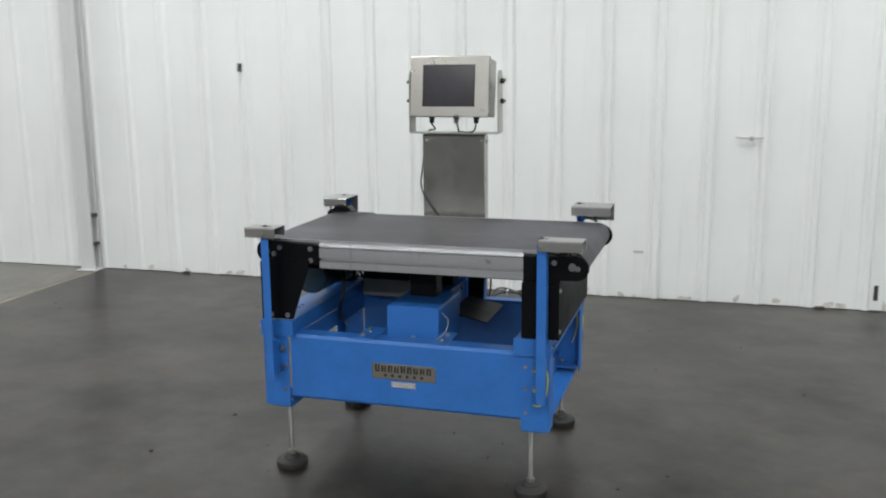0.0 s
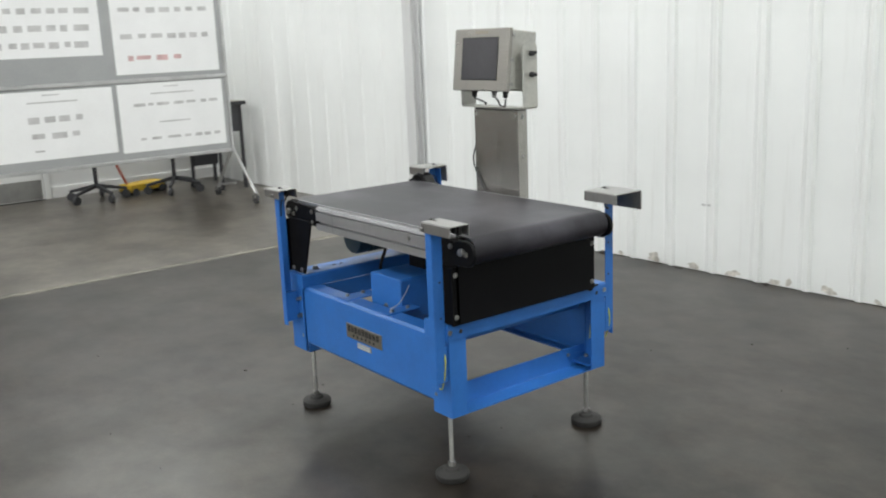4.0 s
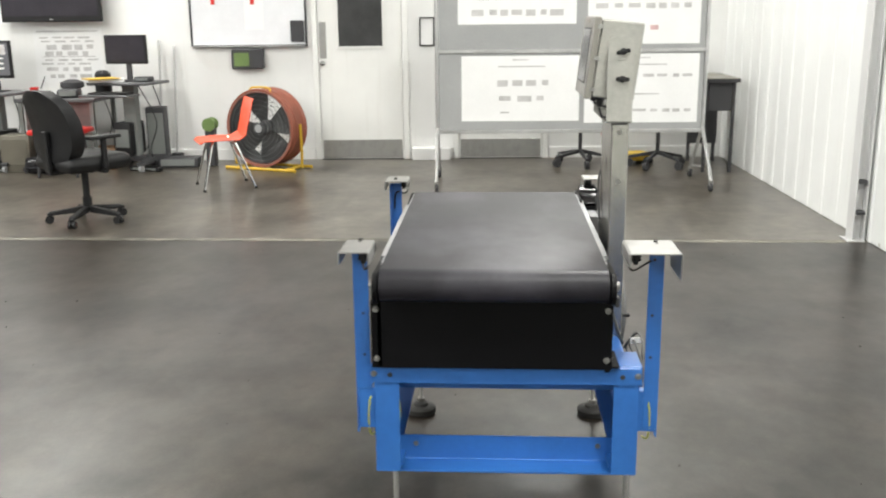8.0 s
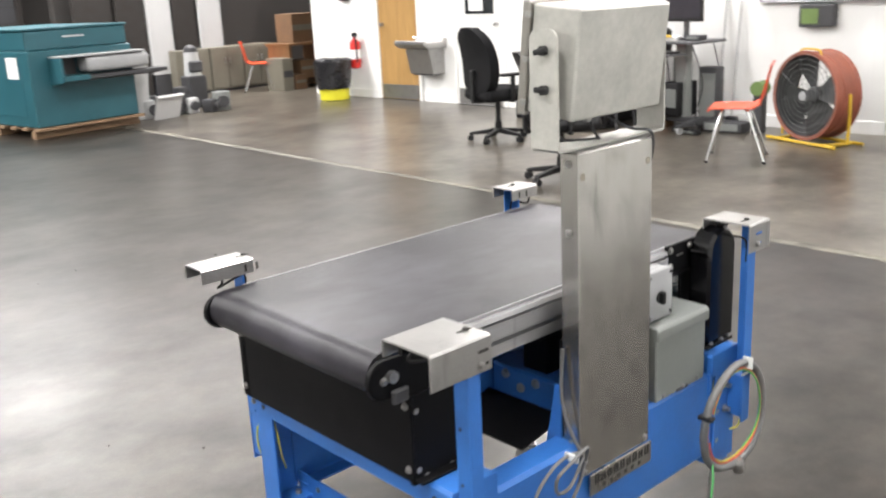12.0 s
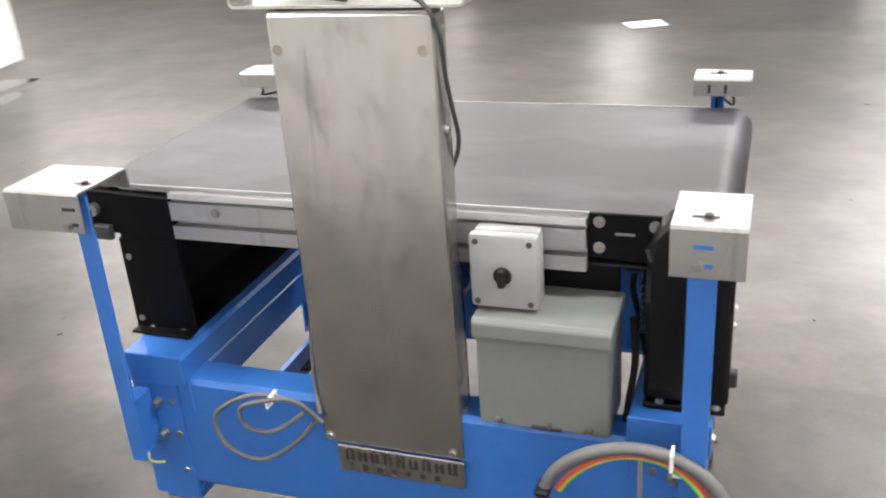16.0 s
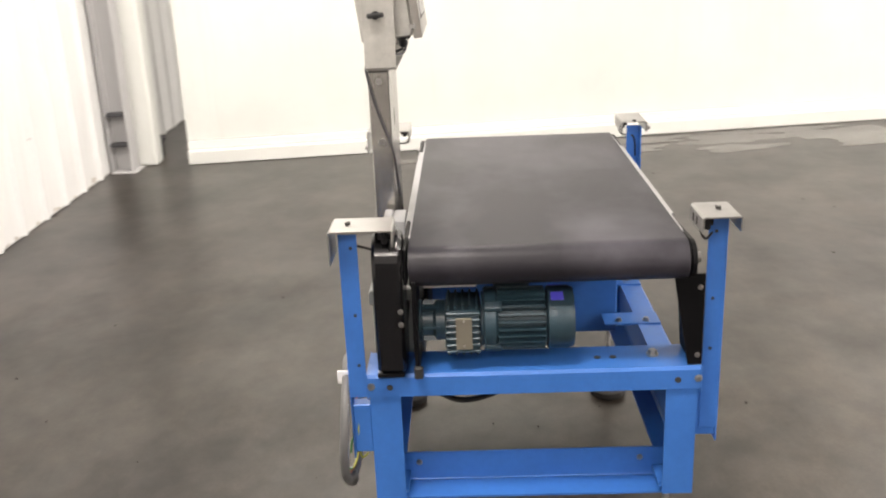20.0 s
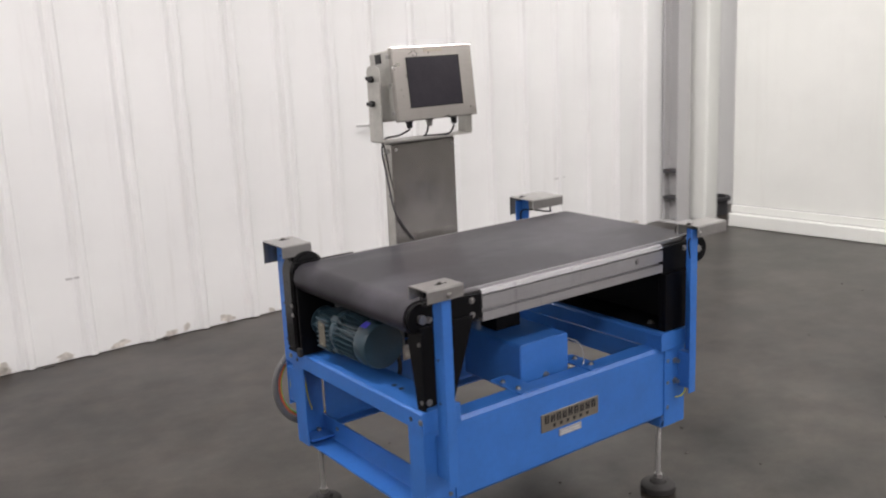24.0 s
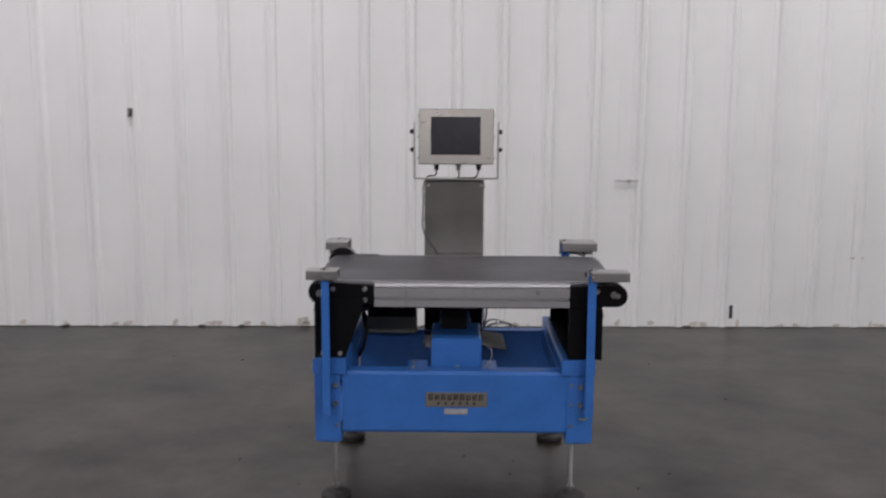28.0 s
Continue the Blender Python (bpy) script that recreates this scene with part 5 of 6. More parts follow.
ext = thing("fire_extinguisher", "red fire extinguisher hung on the wall", "extinguisher", on_left(-9.50, 0.10))
part("cylinder", lathe(bm_new(), [(0.05, 0.42), (0.075, 0.44), (0.078, 0.76), (0.06, 0.82), (0.025, 0.85), (0.022, 0.87)], 20), "red", ext, smooth=True)
part("valve", box(bm_new(), -0.02, 0.03, -0.03, 0.05, 0.87, 0.93, 0.006), "cable_black", ext)
part("hose", tube(bm_new(), [(0.02, 0.04, 0.89), (0.06, 0.10, 0.84), (0.05, 0.095, 0.66), (0.04, 0.085, 0.52)], 0.012), "cable_black", ext)
part("label", lathe(bm_new(), [(0.0785, 0.56), (0.0792, 0.565), (0.0792, 0.69), (0.0785, 0.695)], 20), "white", ext, "white label band", smooth=True)
part("bracket", box(bm_new(), -0.099, -0.079, -0.03, 0.03, 0.5, 0.8), "steel_cap", ext)

bin_t = thing("waste_bin", "yellow drum bin with black liner bag", "bin", pose(-6.50, -9.62, 0))
part("drum", lathe(bm_new(), [(0.20, 0), (0.215, 0.01), (0.235, 0.50), (0.22, 0.505), (0.20, 0.02)], 24), "yellow_bin", bin_t, smooth=True)
bg = lathe(bm_new(), [(0.243, 0.17), (0.252, 0.22), (0.262, 0.36), (0.27, 0.50), (0.275, 0.56), (0.25, 0.585), (0.20, 0.56), (0.19, 0.45)], 30)
rb = random.Random(8)
for v in bg.verts:
    v.co += Vector((rb.uniform(-1, 1), rb.uniform(-1, 1), rb.uniform(-1, 1))) * 0.012
part("liner_bag", bg, "bag", bin_t, "crumpled black liner", smooth=True)

solid("safety_sign", box(bm_new(), 0.001, 0.004, -8.03, -7.75, 1.42, 1.68, 0.001), "green", "small green safety notice on the wall", "sign", LW)
chart = thing("wall_chart", "large white ruled chart on the wall", "chart", on_left(0))
part("sheet", box(bm_new(), 0.001, 0.004, -6.56, -5.72, 1.0, 1.92, 0.001), "paper", chart)
pb = bm_new()
for k in range(14):
    box(pb, 0.0042, 0.005, -6.50, -5.78, 1.05 + 0.06 * k, 1.054 + 0.06 * k)
pieces("ruled_line", pb, "print", chart)
box_s = thing("junction_case", "small grey switch case on the wall", "switch", on_left(-9.75, 0.0, 1.38))
part("case", box(bm_new(), 0.001, 0.08, -0.09, 0.09, 0, 0.2, 0.01), "charcoal", box_s)

poster = thing("notice_poster", "white notice sheet with dark printed rows", "poster", on_left(0))
part("sheet", box(bm_new(), 0.001, 0.004, -5.00, -4.26, 0.86, 1.43, 0.001), "paper", poster)
pp = bm_new()
print_rows(pp, 0.0042, -4.95, -4.31, (1.335, 1.295, 1.10, 1.06), 3, 0.010)
print_rows(pp, 0.0042, -4.90, -4.36, (1.235, 1.165), 5, 0.026)
print_rows(pp, 0.0042, -4.90, -4.36, (1.000, 0.925), 8, 0.022)
box(pp, 0.0042, 0.005, -4.96, -4.30, 1.395, 1.408)
box(pp, 0.0042, 0.005, -4.92, -4.34, 1.130, 1.138)
pieces("printed_word", pp, "print", poster)

tv = thing("wall_television", "black flat television on a wall bracket", "television", on_left(-4.71, 0.14, 1.50))
part("casing", box(bm_new(), -0.03, 0.03, -0.53, 0.53, 0.0, 0.64, 0.008), "cable_black", tv)
part("screen", box(bm_new(), 0.031, 0.034, -0.50, 0.50, 0.06, 0.61), "screen", tv, "dark screen")
part("bracket", box(bm_new(), -0.138, -0.03, -0.12, 0.12, 0.2, 0.45), "charcoal", tv)
part("stand_light", box(bm_new(), 0.031, 0.034, -0.02, 0.02, 0.02, 0.03), "column", tv)

wbd = thing("whiteboard", "white dry-wipe board with tray and papers", "whiteboard", on_left(0))
part("panel", box(bm_new(), 0.001, 0.018, -3.27, -2.06, 1.24, 2.15, 0.002), "whiteboard", wbd)
fb = bm_new()
for q in ((-3.29, -3.27, 1.22, 2.17), (-2.06, -2.04, 1.22, 2.17), (-3.27, -2.06, 1.22, 1.24), (-3.27, -2.06, 2.15, 2.17)):
    box(fb, 0.001, 0.026, *q, 0.002)
part("frame", fb, "charcoal", wbd, "dark frame")
part("tray", box(bm_new(), 0.026, 0.075, -3.27, -2.06, 1.222, 1.232, 0.002), "frame_alu", wbd)
part("pinned_sheet", box(bm_new(), 0.0185, 0.0195, -2.70, -2.50, 1.40, 1.70), "paper", wbd, "white sheet")
for s in (-3.03, -2.61):
    part("magnet", box(bm_new(), 0.0196, 0.03, s - 0.02, s + 0.02, 1.66, 1.73, 0.004), "red", wbd, "red clip")
part("timer", box(bm_new(), 0.019, 0.06, -2.21, -2.07, 1.27, 1.49, 0.008), "charcoal", wbd, "dark holder")
org = thing("wall_organiser", "dark wall pocket with green papers", "organiser", on_left(-2.68, 0.0, 0.99))
part("pocket", box(bm_new(), 0.001, 0.10, -0.17, 0.17, 0.0, 0.21, 0.012), "charcoal", org)
part("paper_sheet", box(bm_new(), 0.101, 0.105, -0.14, 0.02, 0.03, 0.17), "green_soft", org, "green sheet")
picf = thing("picture_frame", "thin black frame with a white notice", "frame", on_left(-0.76, 0.0, 1.21))
fb = bm_new()
for q in ((-0.08, -0.068, 0.0, 0.30), (0.068, 0.08, 0.0, 0.30), (-0.068, 0.068, 0.0, 0.012), (-0.068, 0.068, 0.288, 0.30)):
    box(fb, 0.001, 0.02, *q, 0.002)
part("border", fb, "cable_black", picf)
part("sheet", box(bm_new(), 0.001, 0.008, -0.068, 0.068, 0.012, 0.288), "paper", picf)
for s, h in ((-3.66, 1.30), (-3.50, 1.24)):
    br = thing("broom", "broom leaning upright against the wall", "broom", on_left(s, 0.05), "brooms by the desks")
    part("handle", cyl(bm_new(), (0.06, 0, 0.10), (-0.03, 0.02, h), 0.012, seg=10), "column", br, "grey handle")
    part("brush", box(bm_new(), 0.02, 0.10, -0.06, 0.06, 0.0, 0.10, 0.01), "charcoal", br)


# ---- chairs ----
def office_chair(name, m, fabric, label, back_h, arms_mat="cable_black"):
    c = thing(name, label, "office chair", m, "office chairs by the desks")
    st = bm_new()
    box(st, -0.265, 0.265, -0.26, 0.27, 0.41, 0.535, 0.06, seg=3)
    part("seat", st, fabric, c, smooth=True)
    bk = bm_new()
    n = 13
    rows = []
    for i in range(n):
        t = i / (n - 1)
        z = 0.50 + (back_h + 0.07) * t
        w = (0.20 + 0.085 * math.sin(math.pi * min(1, 0.12 + t * 0.85)) ** 0.8) * (1 - max(0, (t - 0.78) / 0.22) ** 2.2 * 0.62) * (1 - max(0, (0.15 - t) / 0.15) ** 2 * 0.3)
        y = -0.225 - 0.10 * t + 0.055 * math.sin(math.pi * t)
        rows.append((z, w, y))
    fr, rr = [], []
    for z, w, y in rows:
        fr.append([bk.verts.new((w * u, y + 0.05 - 0.05 * (1 - u * u) + 0.03, z)) for u in (-1, -0.5, 0, 0.5, 1)])
        rr.append([bk.verts.new((w * u, y - 0.05 + 0.03 * u * u, z)) for u in (-1, -0.5, 0, 0.5, 1)])
    for i in range(n - 1):
        for k in range(4):
            bk.faces.new((fr[i][k], fr[i][k + 1], fr[i + 1][k + 1], fr[i + 1][k]))
            bk.faces.new((rr[i][k + 1], rr[i][k], rr[i + 1][k], rr[i + 1][k + 1]))
        bk.faces.new((rr[i][0], fr[i][0], fr[i + 1][0], rr[i + 1][0]))
        bk.faces.new((fr[i][4], rr[i][4], rr[i + 1][4], fr[i + 1][4]))
    for row, flip in ((0, 1), (n - 1, 0)):
        loop = fr[row] + rr[row][::-1]
        bk.faces.new(loop if flip == 0 else loop[::-1])
    bmesh.ops.recalc_face_normals(bk, faces=bk.faces)
    part("backrest", bk, fabric, c, smooth=True)
    part("back_bar", box(bm_new(), -0.035, 0.035, -0.30, -0.262, 0.42, 0.72, 0.008), "cable_black", c)
    part("back_link", box(bm_new(), -0.035, 0.035, -0.29, 0.0, 0.395, 0.428, 0.006), "cable_black", c)
    for sx in (-1, 1):
        arm = bm_new()
        box(arm, sx * 0.29 - 0.02, sx * 0.29 + 0.02, -0.01, 0.03, 0.44, 0.66, 0.008)
        box(arm, min(sx * 0.20, sx * 0.30), max(sx * 0.20, sx * 0.30), -0.01, 0.03, 0.405, 0.435, 0.006)
        part("arm_post", arm, "cable_black", c)
        part("arm_pad", box(bm_new(), sx * 0.29 - 0.045, sx * 0.29 + 0.045, -0.12, 0.14, 0.66, 0.69, 0.012, seg=2), arms_mat, c, smooth=True)
    part("gas_column", lathe(bm_new(), [(0.05, 0.43), (0.045, 0.40), (0.026, 0.39), (0.026, 0.20), (0.035, 0.19), (0.035, 0.085)], 16), "cable_black", c, smooth=True)
    for k in range(5):
        a = 2 * math.pi * k / 5 + 0.3
        sp = bm_new()
        prism(sp, [(0.03, 0.075), (0.03, 0.125), (0.28, 0.090), (0.30, 0.075), (0.30, 0.062), (0.26, 0.062)], "y", -0.022, 0.022, 0.004)
        leg = part("base_arm", sp, "cable_black", c, m=Matrix.Rotation(a, 4, "Z"))
        w = bm_new()
        cyl(w, (0.285, -0.026, 0.030), (0.285, -0.006, 0.030), 0.030, seg=16)
        cyl(w, (0.285, 0.006, 0.030), (0.285, 0.026, 0.030), 0.030, seg=16)
        cyl(w, (0.285, 0, 0.03), (0.285, 0, 0.066), 0.008, seg=8)
        part("castor", w, "cable_black", leg)
    return c


office_chair("office_chair", pose(-3.97, -3.16, 0, 0, 0, 54), "fabric_grey", "charcoal vinyl office chair on castors", 0.45)
office_chair("office_chair", pose(-5.13, -4.97, 0, 0, 0, 74), "fabric", "tall black fabric office chair on castors", 0.56)


def shell_chair(m, group):
    c = thing("plastic_chair", "orange plastic shell chair with chrome legs", "chair", m, group)
    sh = bm_new()
    prof = [(0.23, 0.425), (0.20, 0.445), (0.05, 0.435), (-0.12, 0.43), (-0.18, 0.46), (-0.215, 0.55), (-0.24, 0.68), (-0.265, 0.80), (-0.275, 0.81)]
    rows = []
    for i, (y, z) in enumerate(prof):
        w = (0.20, 0.215, 0.225, 0.22, 0.20, 0.19, 0.215, 0.20, 0.17)[i]
        lift = (0.0, 0.006, 0.02, 0.025, 0.03, 0.02, 0.012, 0.008, 0.0)[i]
        d = Vector((0, 1, 0)) if i > 4 else Vector((0, 0, 1))
        rows.append([Vector((w * u, y, z)) + d * (lift * u * u) for u in (-1, -0.6, 0, 0.6, 1)])
    th = 0.006
    top = [[sh.verts.new(p) for p in r] for r in rows]
    bot = [[sh.verts.new(p + Vector((0, -th, -th))) for p in r] for r in rows]
    for i in range(len(rows) - 1):
        for k in range(4):
            sh.faces.new((top[i][k], top[i][k + 1], top[i + 1][k + 1], top[i + 1][k]))
            sh.faces.new((bot[i][k + 1], bot[i][k], bot[i + 1][k], bot[i + 1][k + 1]))
        sh.faces.new((bot[i][0], top[i][0], top[i + 1][0], bot[i + 1][0]))
        sh.faces.new((top[i][4], bot[i][4], bot[i + 1][4], top[i + 1][4]))
    for k in range(4):
        sh.faces.new((top[0][k + 1], top[0][k], bot[0][k], bot[0][k + 1]))
        sh.faces.new((top[-1][k], top[-1][k + 1], bot[-1][k + 1], bot[-1][k]))
    bmesh.ops.recalc_face_normals(sh, faces=sh.faces)
    part("seat_shell", sh, "orange", c, smooth=True)
    for sx in (-1, 1):
        for y0, y1 in ((0.12, 0.22), (-0.10, -0.24)):
            lg = part("leg", tube(bm_new(), [(sx * 0.12, y0 * 0.8, 0.425), (sx * 0.16, y0, 0.40), (sx * 0.225, y1, 0.012)], 0.011, 8, 4), "chrome", c, "chrome tube leg", smooth=True)
            part("glide", cyl(bm_new(), (sx * 0.225, y1, 0.0), (sx * 0.2255, y1, 0.02), 0.015, seg=10), "cable_black", lg)
    part("stretcher", tube(bm_new(), [(-0.16, -0.09, 0.395), (0.16, -0.09, 0.395)], 0.009, 8, 2), "chrome", c)
    return c


shell_chair(pose(-5.50, -2.53, 0, 0, 0, 206), "orange chairs")
shell_chair(pose(-6.68, -11.92, 0, 0, 0, 55), "orange chairs")

# ---- drum fan ----
fan = thing("drum_fan", "worn orange-red drum fan on yellow stand", "fan", pose(-6.56, -2.37, 0, 0, 0, -20) @ Matrix.Diagonal((0.74, 1, 1, 1)))
FZ = 0.43
drum = bm_new()
FR = 0.375
prof = [(FR + 0.02, 0.19), (FR + 0.025, 0.17), (FR, 0.15), (FR, 0.06), (FR + 0.012, 0.05), (FR + 0.012, 0.03), (FR, 0.02), (FR, -0.15), (FR + 0.025, -0.17), (FR + 0.02, -0.19), (FR - 0.012, -0.185), (FR - 0.014, 0.0), (FR - 0.012, 0.185)]
rings = []
for r, h in prof:
    rings.append([drum.verts.new((h, r * math.cos(2 * math.pi * i / 40), FZ + r * math.sin(2 * math.pi * i / 40))) for i in range(40)])
for a, b in zip(rings, rings[1:] + rings[:1]):
    for i in range(40):
        drum.faces.new((a[i], a[(i + 1) % 40], b[(i + 1) % 40], b[i]))
bmesh.ops.recalc_face_normals(drum, faces=drum.faces)
part("drum", drum, "fan_red", fan, "worn orange-red drum", smooth=True)
# Charcoal lining added so that the drum looks shaded inside.
liner = bm_new()
ra = [[liner.verts.new((h, (FR - 0.016) * math.cos(2 * math.pi * i / 40), FZ + (FR - 0.016) * math.sin(2 * math.pi * i / 40))) for i in range(40)] for h in (-0.18, 0.18)]
for i in range(40):
    liner.faces.new((ra[0][i], ra[0][(i + 1) % 40], ra[1][(i + 1) % 40], ra[1][i]))
part("liner", liner, "charcoal", fan, "dark lining for the shaded inside of the drum", smooth=True)
for side in (1, -1):
    gd = part("guard_hub", lathe(bm_new(), [(0.055, side * 0.200), (0.055, side * 0.205), (0.02, side * 0.207)], 16, (0, 0, FZ), "x"), "charcoal", fan, "dark hub plate of the wire guard")
    for k in range(1, 9):
        r = 0.044 * k + 0.02
        part("guard_ring", tube(bm_new(), [(side * (0.185 + 0.02 * (1 - k / 9)), r * math.cos(a), FZ + r * math.sin(a)) for a in [2 * math.pi * i / 28 for i in range(29)]], 0.0022, 5, 0), "grey_box", fan, "thin grey guard ring")
    for k in range(4):
        a = math.pi * k / 4 + 0.2
        part("guard_spoke", tube(bm_new(), [(side * 0.187, -0.37 * math.cos(a), FZ - 0.37 * math.sin(a)), (side * 0.199, 0, FZ), (side * 0.187, 0.37 * math.cos(a), FZ + 0.37 * math.sin(a))], 0.0022, 5, 3), "charcoal", fan)
    if side > 0:
        part("badge", lathe(bm_new(), [(0.042, 0.205), (0.042, 0.212), (0.025, 0.216)], 20, (0, 0, FZ), "x"), "light_plastic", gd, "round pale badge", smooth=True)
part("hub", lathe(bm_new(), [(0.06, -0.08), (0.075, -0.06), (0.075, 0.05), (0.05, 0.07)], 20, (0, 0, FZ), "x"), "charcoal", fan, smooth=True)
for k in range(4):
    bl = bm_new()
    vs = []
    for r, w, tw in ((0.06, 0.07, 32), (0.16, 0.13, 25), (0.27, 0.175, 18), (0.345, 0.16, 15)):
        for sgn in (-1, 1):
            vs.append(bl.verts.new((sgn * w * math.sin(radians(tw)), sgn * w * math.cos(radians(tw)), r)))
    for i in range(3):
        bl.faces.new((vs[2 * i], vs[2 * i + 1], vs[2 * i + 3], vs[2 * i + 2]))
    ext_g = bmesh.ops.solidify(bl, geom=bl.faces[:], thickness=0.006)
    part("blade", bl, "desk", fan, "dark grey fan blade", m=Matrix.Translation((0, 0, FZ)) @ Matrix.Rotation(radians(90 * k + 20), 4, "X"))
for sy in (-1, 1):
    part("stand_tube", tube(bm_new(), [(0.22, sy * 0.30, 0.018), (-0.22, sy * 0.30, 0.018)], 0.016, 8, 2), "yellow", fan, "yellow tube")
    part("stand_tube", tube(bm_new(), [(0.0, sy * 0.40, 0.03), (0.0, sy * 0.405, 0.25), (0.0, sy * 0.40, 0.47)], 0.016, 8, 4), "yellow", fan, "yellow tube")
for x in (-0.22, 0.22):
    part("stand_tube", tube(bm_new(), [(x, -0.42, 0.018), (x, 0.42, 0.018)], 0.016, 8, 2), "yellow", fan, "yellow tube")
part("handle", tube(bm_new(), [(0.12, -0.12, FZ + FR - 0.02), (0.12, -0.1, FZ + FR + 0.03), (0.12, 0.1, FZ + FR + 0.03), (0.12, 0.12, FZ + FR - 0.02)], 0.010, 8, 4), "yellow", fan)
reel = thing("hose_reel", "green hose reel on the floor by the wall", "hose reel", pose(-6.75, -3.02, 0))
part("drum", lathe(bm_new(), [(0.07, -0.07), (0.07, -0.055), (0.05, -0.05), (0.05, 0.05), (0.07, 0.055), (0.07, 0.07)], 20, (0, 0, 0.44), "x"), "green_soft", reel, smooth=True)
part("stand", box(bm_new(), -0.05, 0.05, -0.05, 0.05, 0.0, 0.40, 0.01), "charcoal", reel)


# ---- desks and carts ----
def workstation(m, label, mon_w, mon_h, mon_z, desk_z, desk_w, lit):
    w = thing("computer_cart", label, "computer cart", m, "computer carts")
    part("desktop", box(bm_new(), -0.25, 0.26, -desk_w / 2, desk_w / 2, desk_z - 0.03, desk_z, 0.008), "desk", w)
    part("keyboard_tray", box(bm_new(), 0.20, 0.48, -desk_w * 0.45, desk_w * 0.35, desk_z - 0.13, desk_z - 0.11, 0.006), "desk", w)
    part("keyboard", box(bm_new(), 0.27, 0.42, -0.22, 0.20, desk_z - 0.109, desk_z - 0.088, 0.004), "cable_black", w)
    part("lift_column", box(bm_new(), -0.06, 0.04, -0.07, 0.07, 0.10, desk_z - 0.03, 0.008), "grey_box", w)
    bs = bm_new()
    for sy in (-1, 1):
        prism(bs, [(-0.30, 0.07), (-0.30, 0.11), (0.0, 0.14), (0.32, 0.10), (0.32, 0.07)], "y", sy * 0.22 - 0.04, sy * 0.22 + 0.04, 0.006)
    box(bs, -0.08, 0.06, -0.22, 0.22, 0.08, 0.135, 0.006)
    part("base", bs, "charcoal", w)
    for sx in (-0.27, 0.29):
        for sy in (-0.22, 0.22):
            cs = bm_new()
            cyl(cs, (sx, sy - 0.018, 0.036), (sx, sy + 0.018, 0.036), 0.036, seg=16)
            cyl(cs, (sx, sy, 0.05), (sx, sy, 0.08), 0.010, seg=8)
            part("castor", cs, "light_plastic" if sx > 0 else "charcoal", w)
    mo = part("monitor", box(bm_new(), -0.02, 0.02, -mon_w / 2, mon_w / 2, mon_z - mon_h / 2, mon_z + mon_h / 2, 0.006), "cable_black", w, "black flat monitor")
    part("monitor_screen", box(bm_new(), 0.0205, 0.0225, -mon_w / 2 + 0.02, mon_w / 2 - 0.02, mon_z - mon_h / 2 + 0.03, mon_z + mon_h / 2 - 0.02), "screen_on" if lit else "screen", mo, "lit screen" if lit else "dark screen")
    part("monitor_stand", box(bm_new(), -0.045, -0.021, -0.03, 0.03, desk_z + 0.012, mon_z, 0.004), "charcoal", mo)
    part("monitor_foot", box(bm_new(), -0.12, 0.08, -0.11, 0.11, desk_z, desk_z + 0.012, 0.003), "charcoal", mo)
    if lit:
        tx = bm_new()
        print_rows(tx, 0.0226, -mon_w / 2 + 0.05, mon_w / 2 - 0.08, (mon_z - 0.04, mon_z - 0.09, mon_z + 0.01), 6, 0.009)
        part("screen_text", tx, "white", mo)
        part("screen_window", box(bm_new(), 0.0226, 0.0234, -mon_w / 2 + 0.04, mon_w / 2 - 0.05, mon_z + 0.05, mon_z + 0.15), "print", mo, "pale window on the screen")
    return w


workstation(pose(-6.62, -5.24, 0, 0, 0, -6), "grey computer cart with black monitor and lit screen", 0.48, 0.38, 1.13, 0.80, 0.62, True)
workstation(pose(-6.62, -3.80, 0, 0, 0, -8), "grey computer cart with wide black monitor", 0.46, 0.29, 1.22, 0.90, 0.66, False)
table = thing("work_table", "grey work table between the computer carts", "table", pose(-6.75, -4.40, 0))
part("tabletop", box(bm_new(), -0.30, 0.32, -0.55, 0.30, 0.70, 0.735, 0.006), "desk", table)
for x in (-0.26, 0.28):
    for y in (-0.5, 0.25):
        part("leg", box(bm_new(), x - 0.02, x + 0.02, y - 0.02, y + 0.02, 0, 0.70, 0.003), "grey_box", table)
part("modesty_panel", box(bm_new(), 0.22, 0.24, -0.48, 0.23, 0.36, 0.70, 0.003), "mauve", table, "dull mauve-brown front panel")
for name, lab, x, y, z, prof, mat in (("red_cup", "red plastic cup on the table", -6.60, -4.80, 0.735, [(0.032, 0), (0.045, 0.11), (0.041, 0.11), (0.03, 0.01)], "red"), ("desk_fan", "small black desk fan on the table", -6.75, -4.46, 0.735, [(0.09, 0), (0.09, 0.02), (0.03, 0.03), (0.03, 0.06), (0.12, 0.10), (0.12, 0.15), (0.05, 0.18)], "charcoal"),
                                          ("coffee_maker", "black coffee maker with a handle on the cart", -6.74, -4.12, 0.735, [(0.08, 0), (0.085, 0.10), (0.08, 0.24), (0.05, 0.27)], "cable_black")):
    solid(name, lathe(bm_new(), prof, 20), mat, lab, name.replace("_", " "), pose(x, y, z), smooth=True)
solid("paper_stack", box(bm_new(), -0.13, 0.13, -0.17, 0.17, 0, 0.035, 0.004), "paper", "loose stack of white papers on the cart", "papers", pose(-6.50, -3.98, 0.90, 0, 0, 20))
solid("folder", box(bm_new(), -0.12, 0.12, -0.16, 0.16, 0, 0.012, 0.002), "yellow", "yellow folder on the cart", "folder", pose(-6.40, -4.0, 0.936, 0, 0, 40))
stool = thing("stool", "low stool with a flat red seat", "stool", pose(-6.15, -4.35, 0))
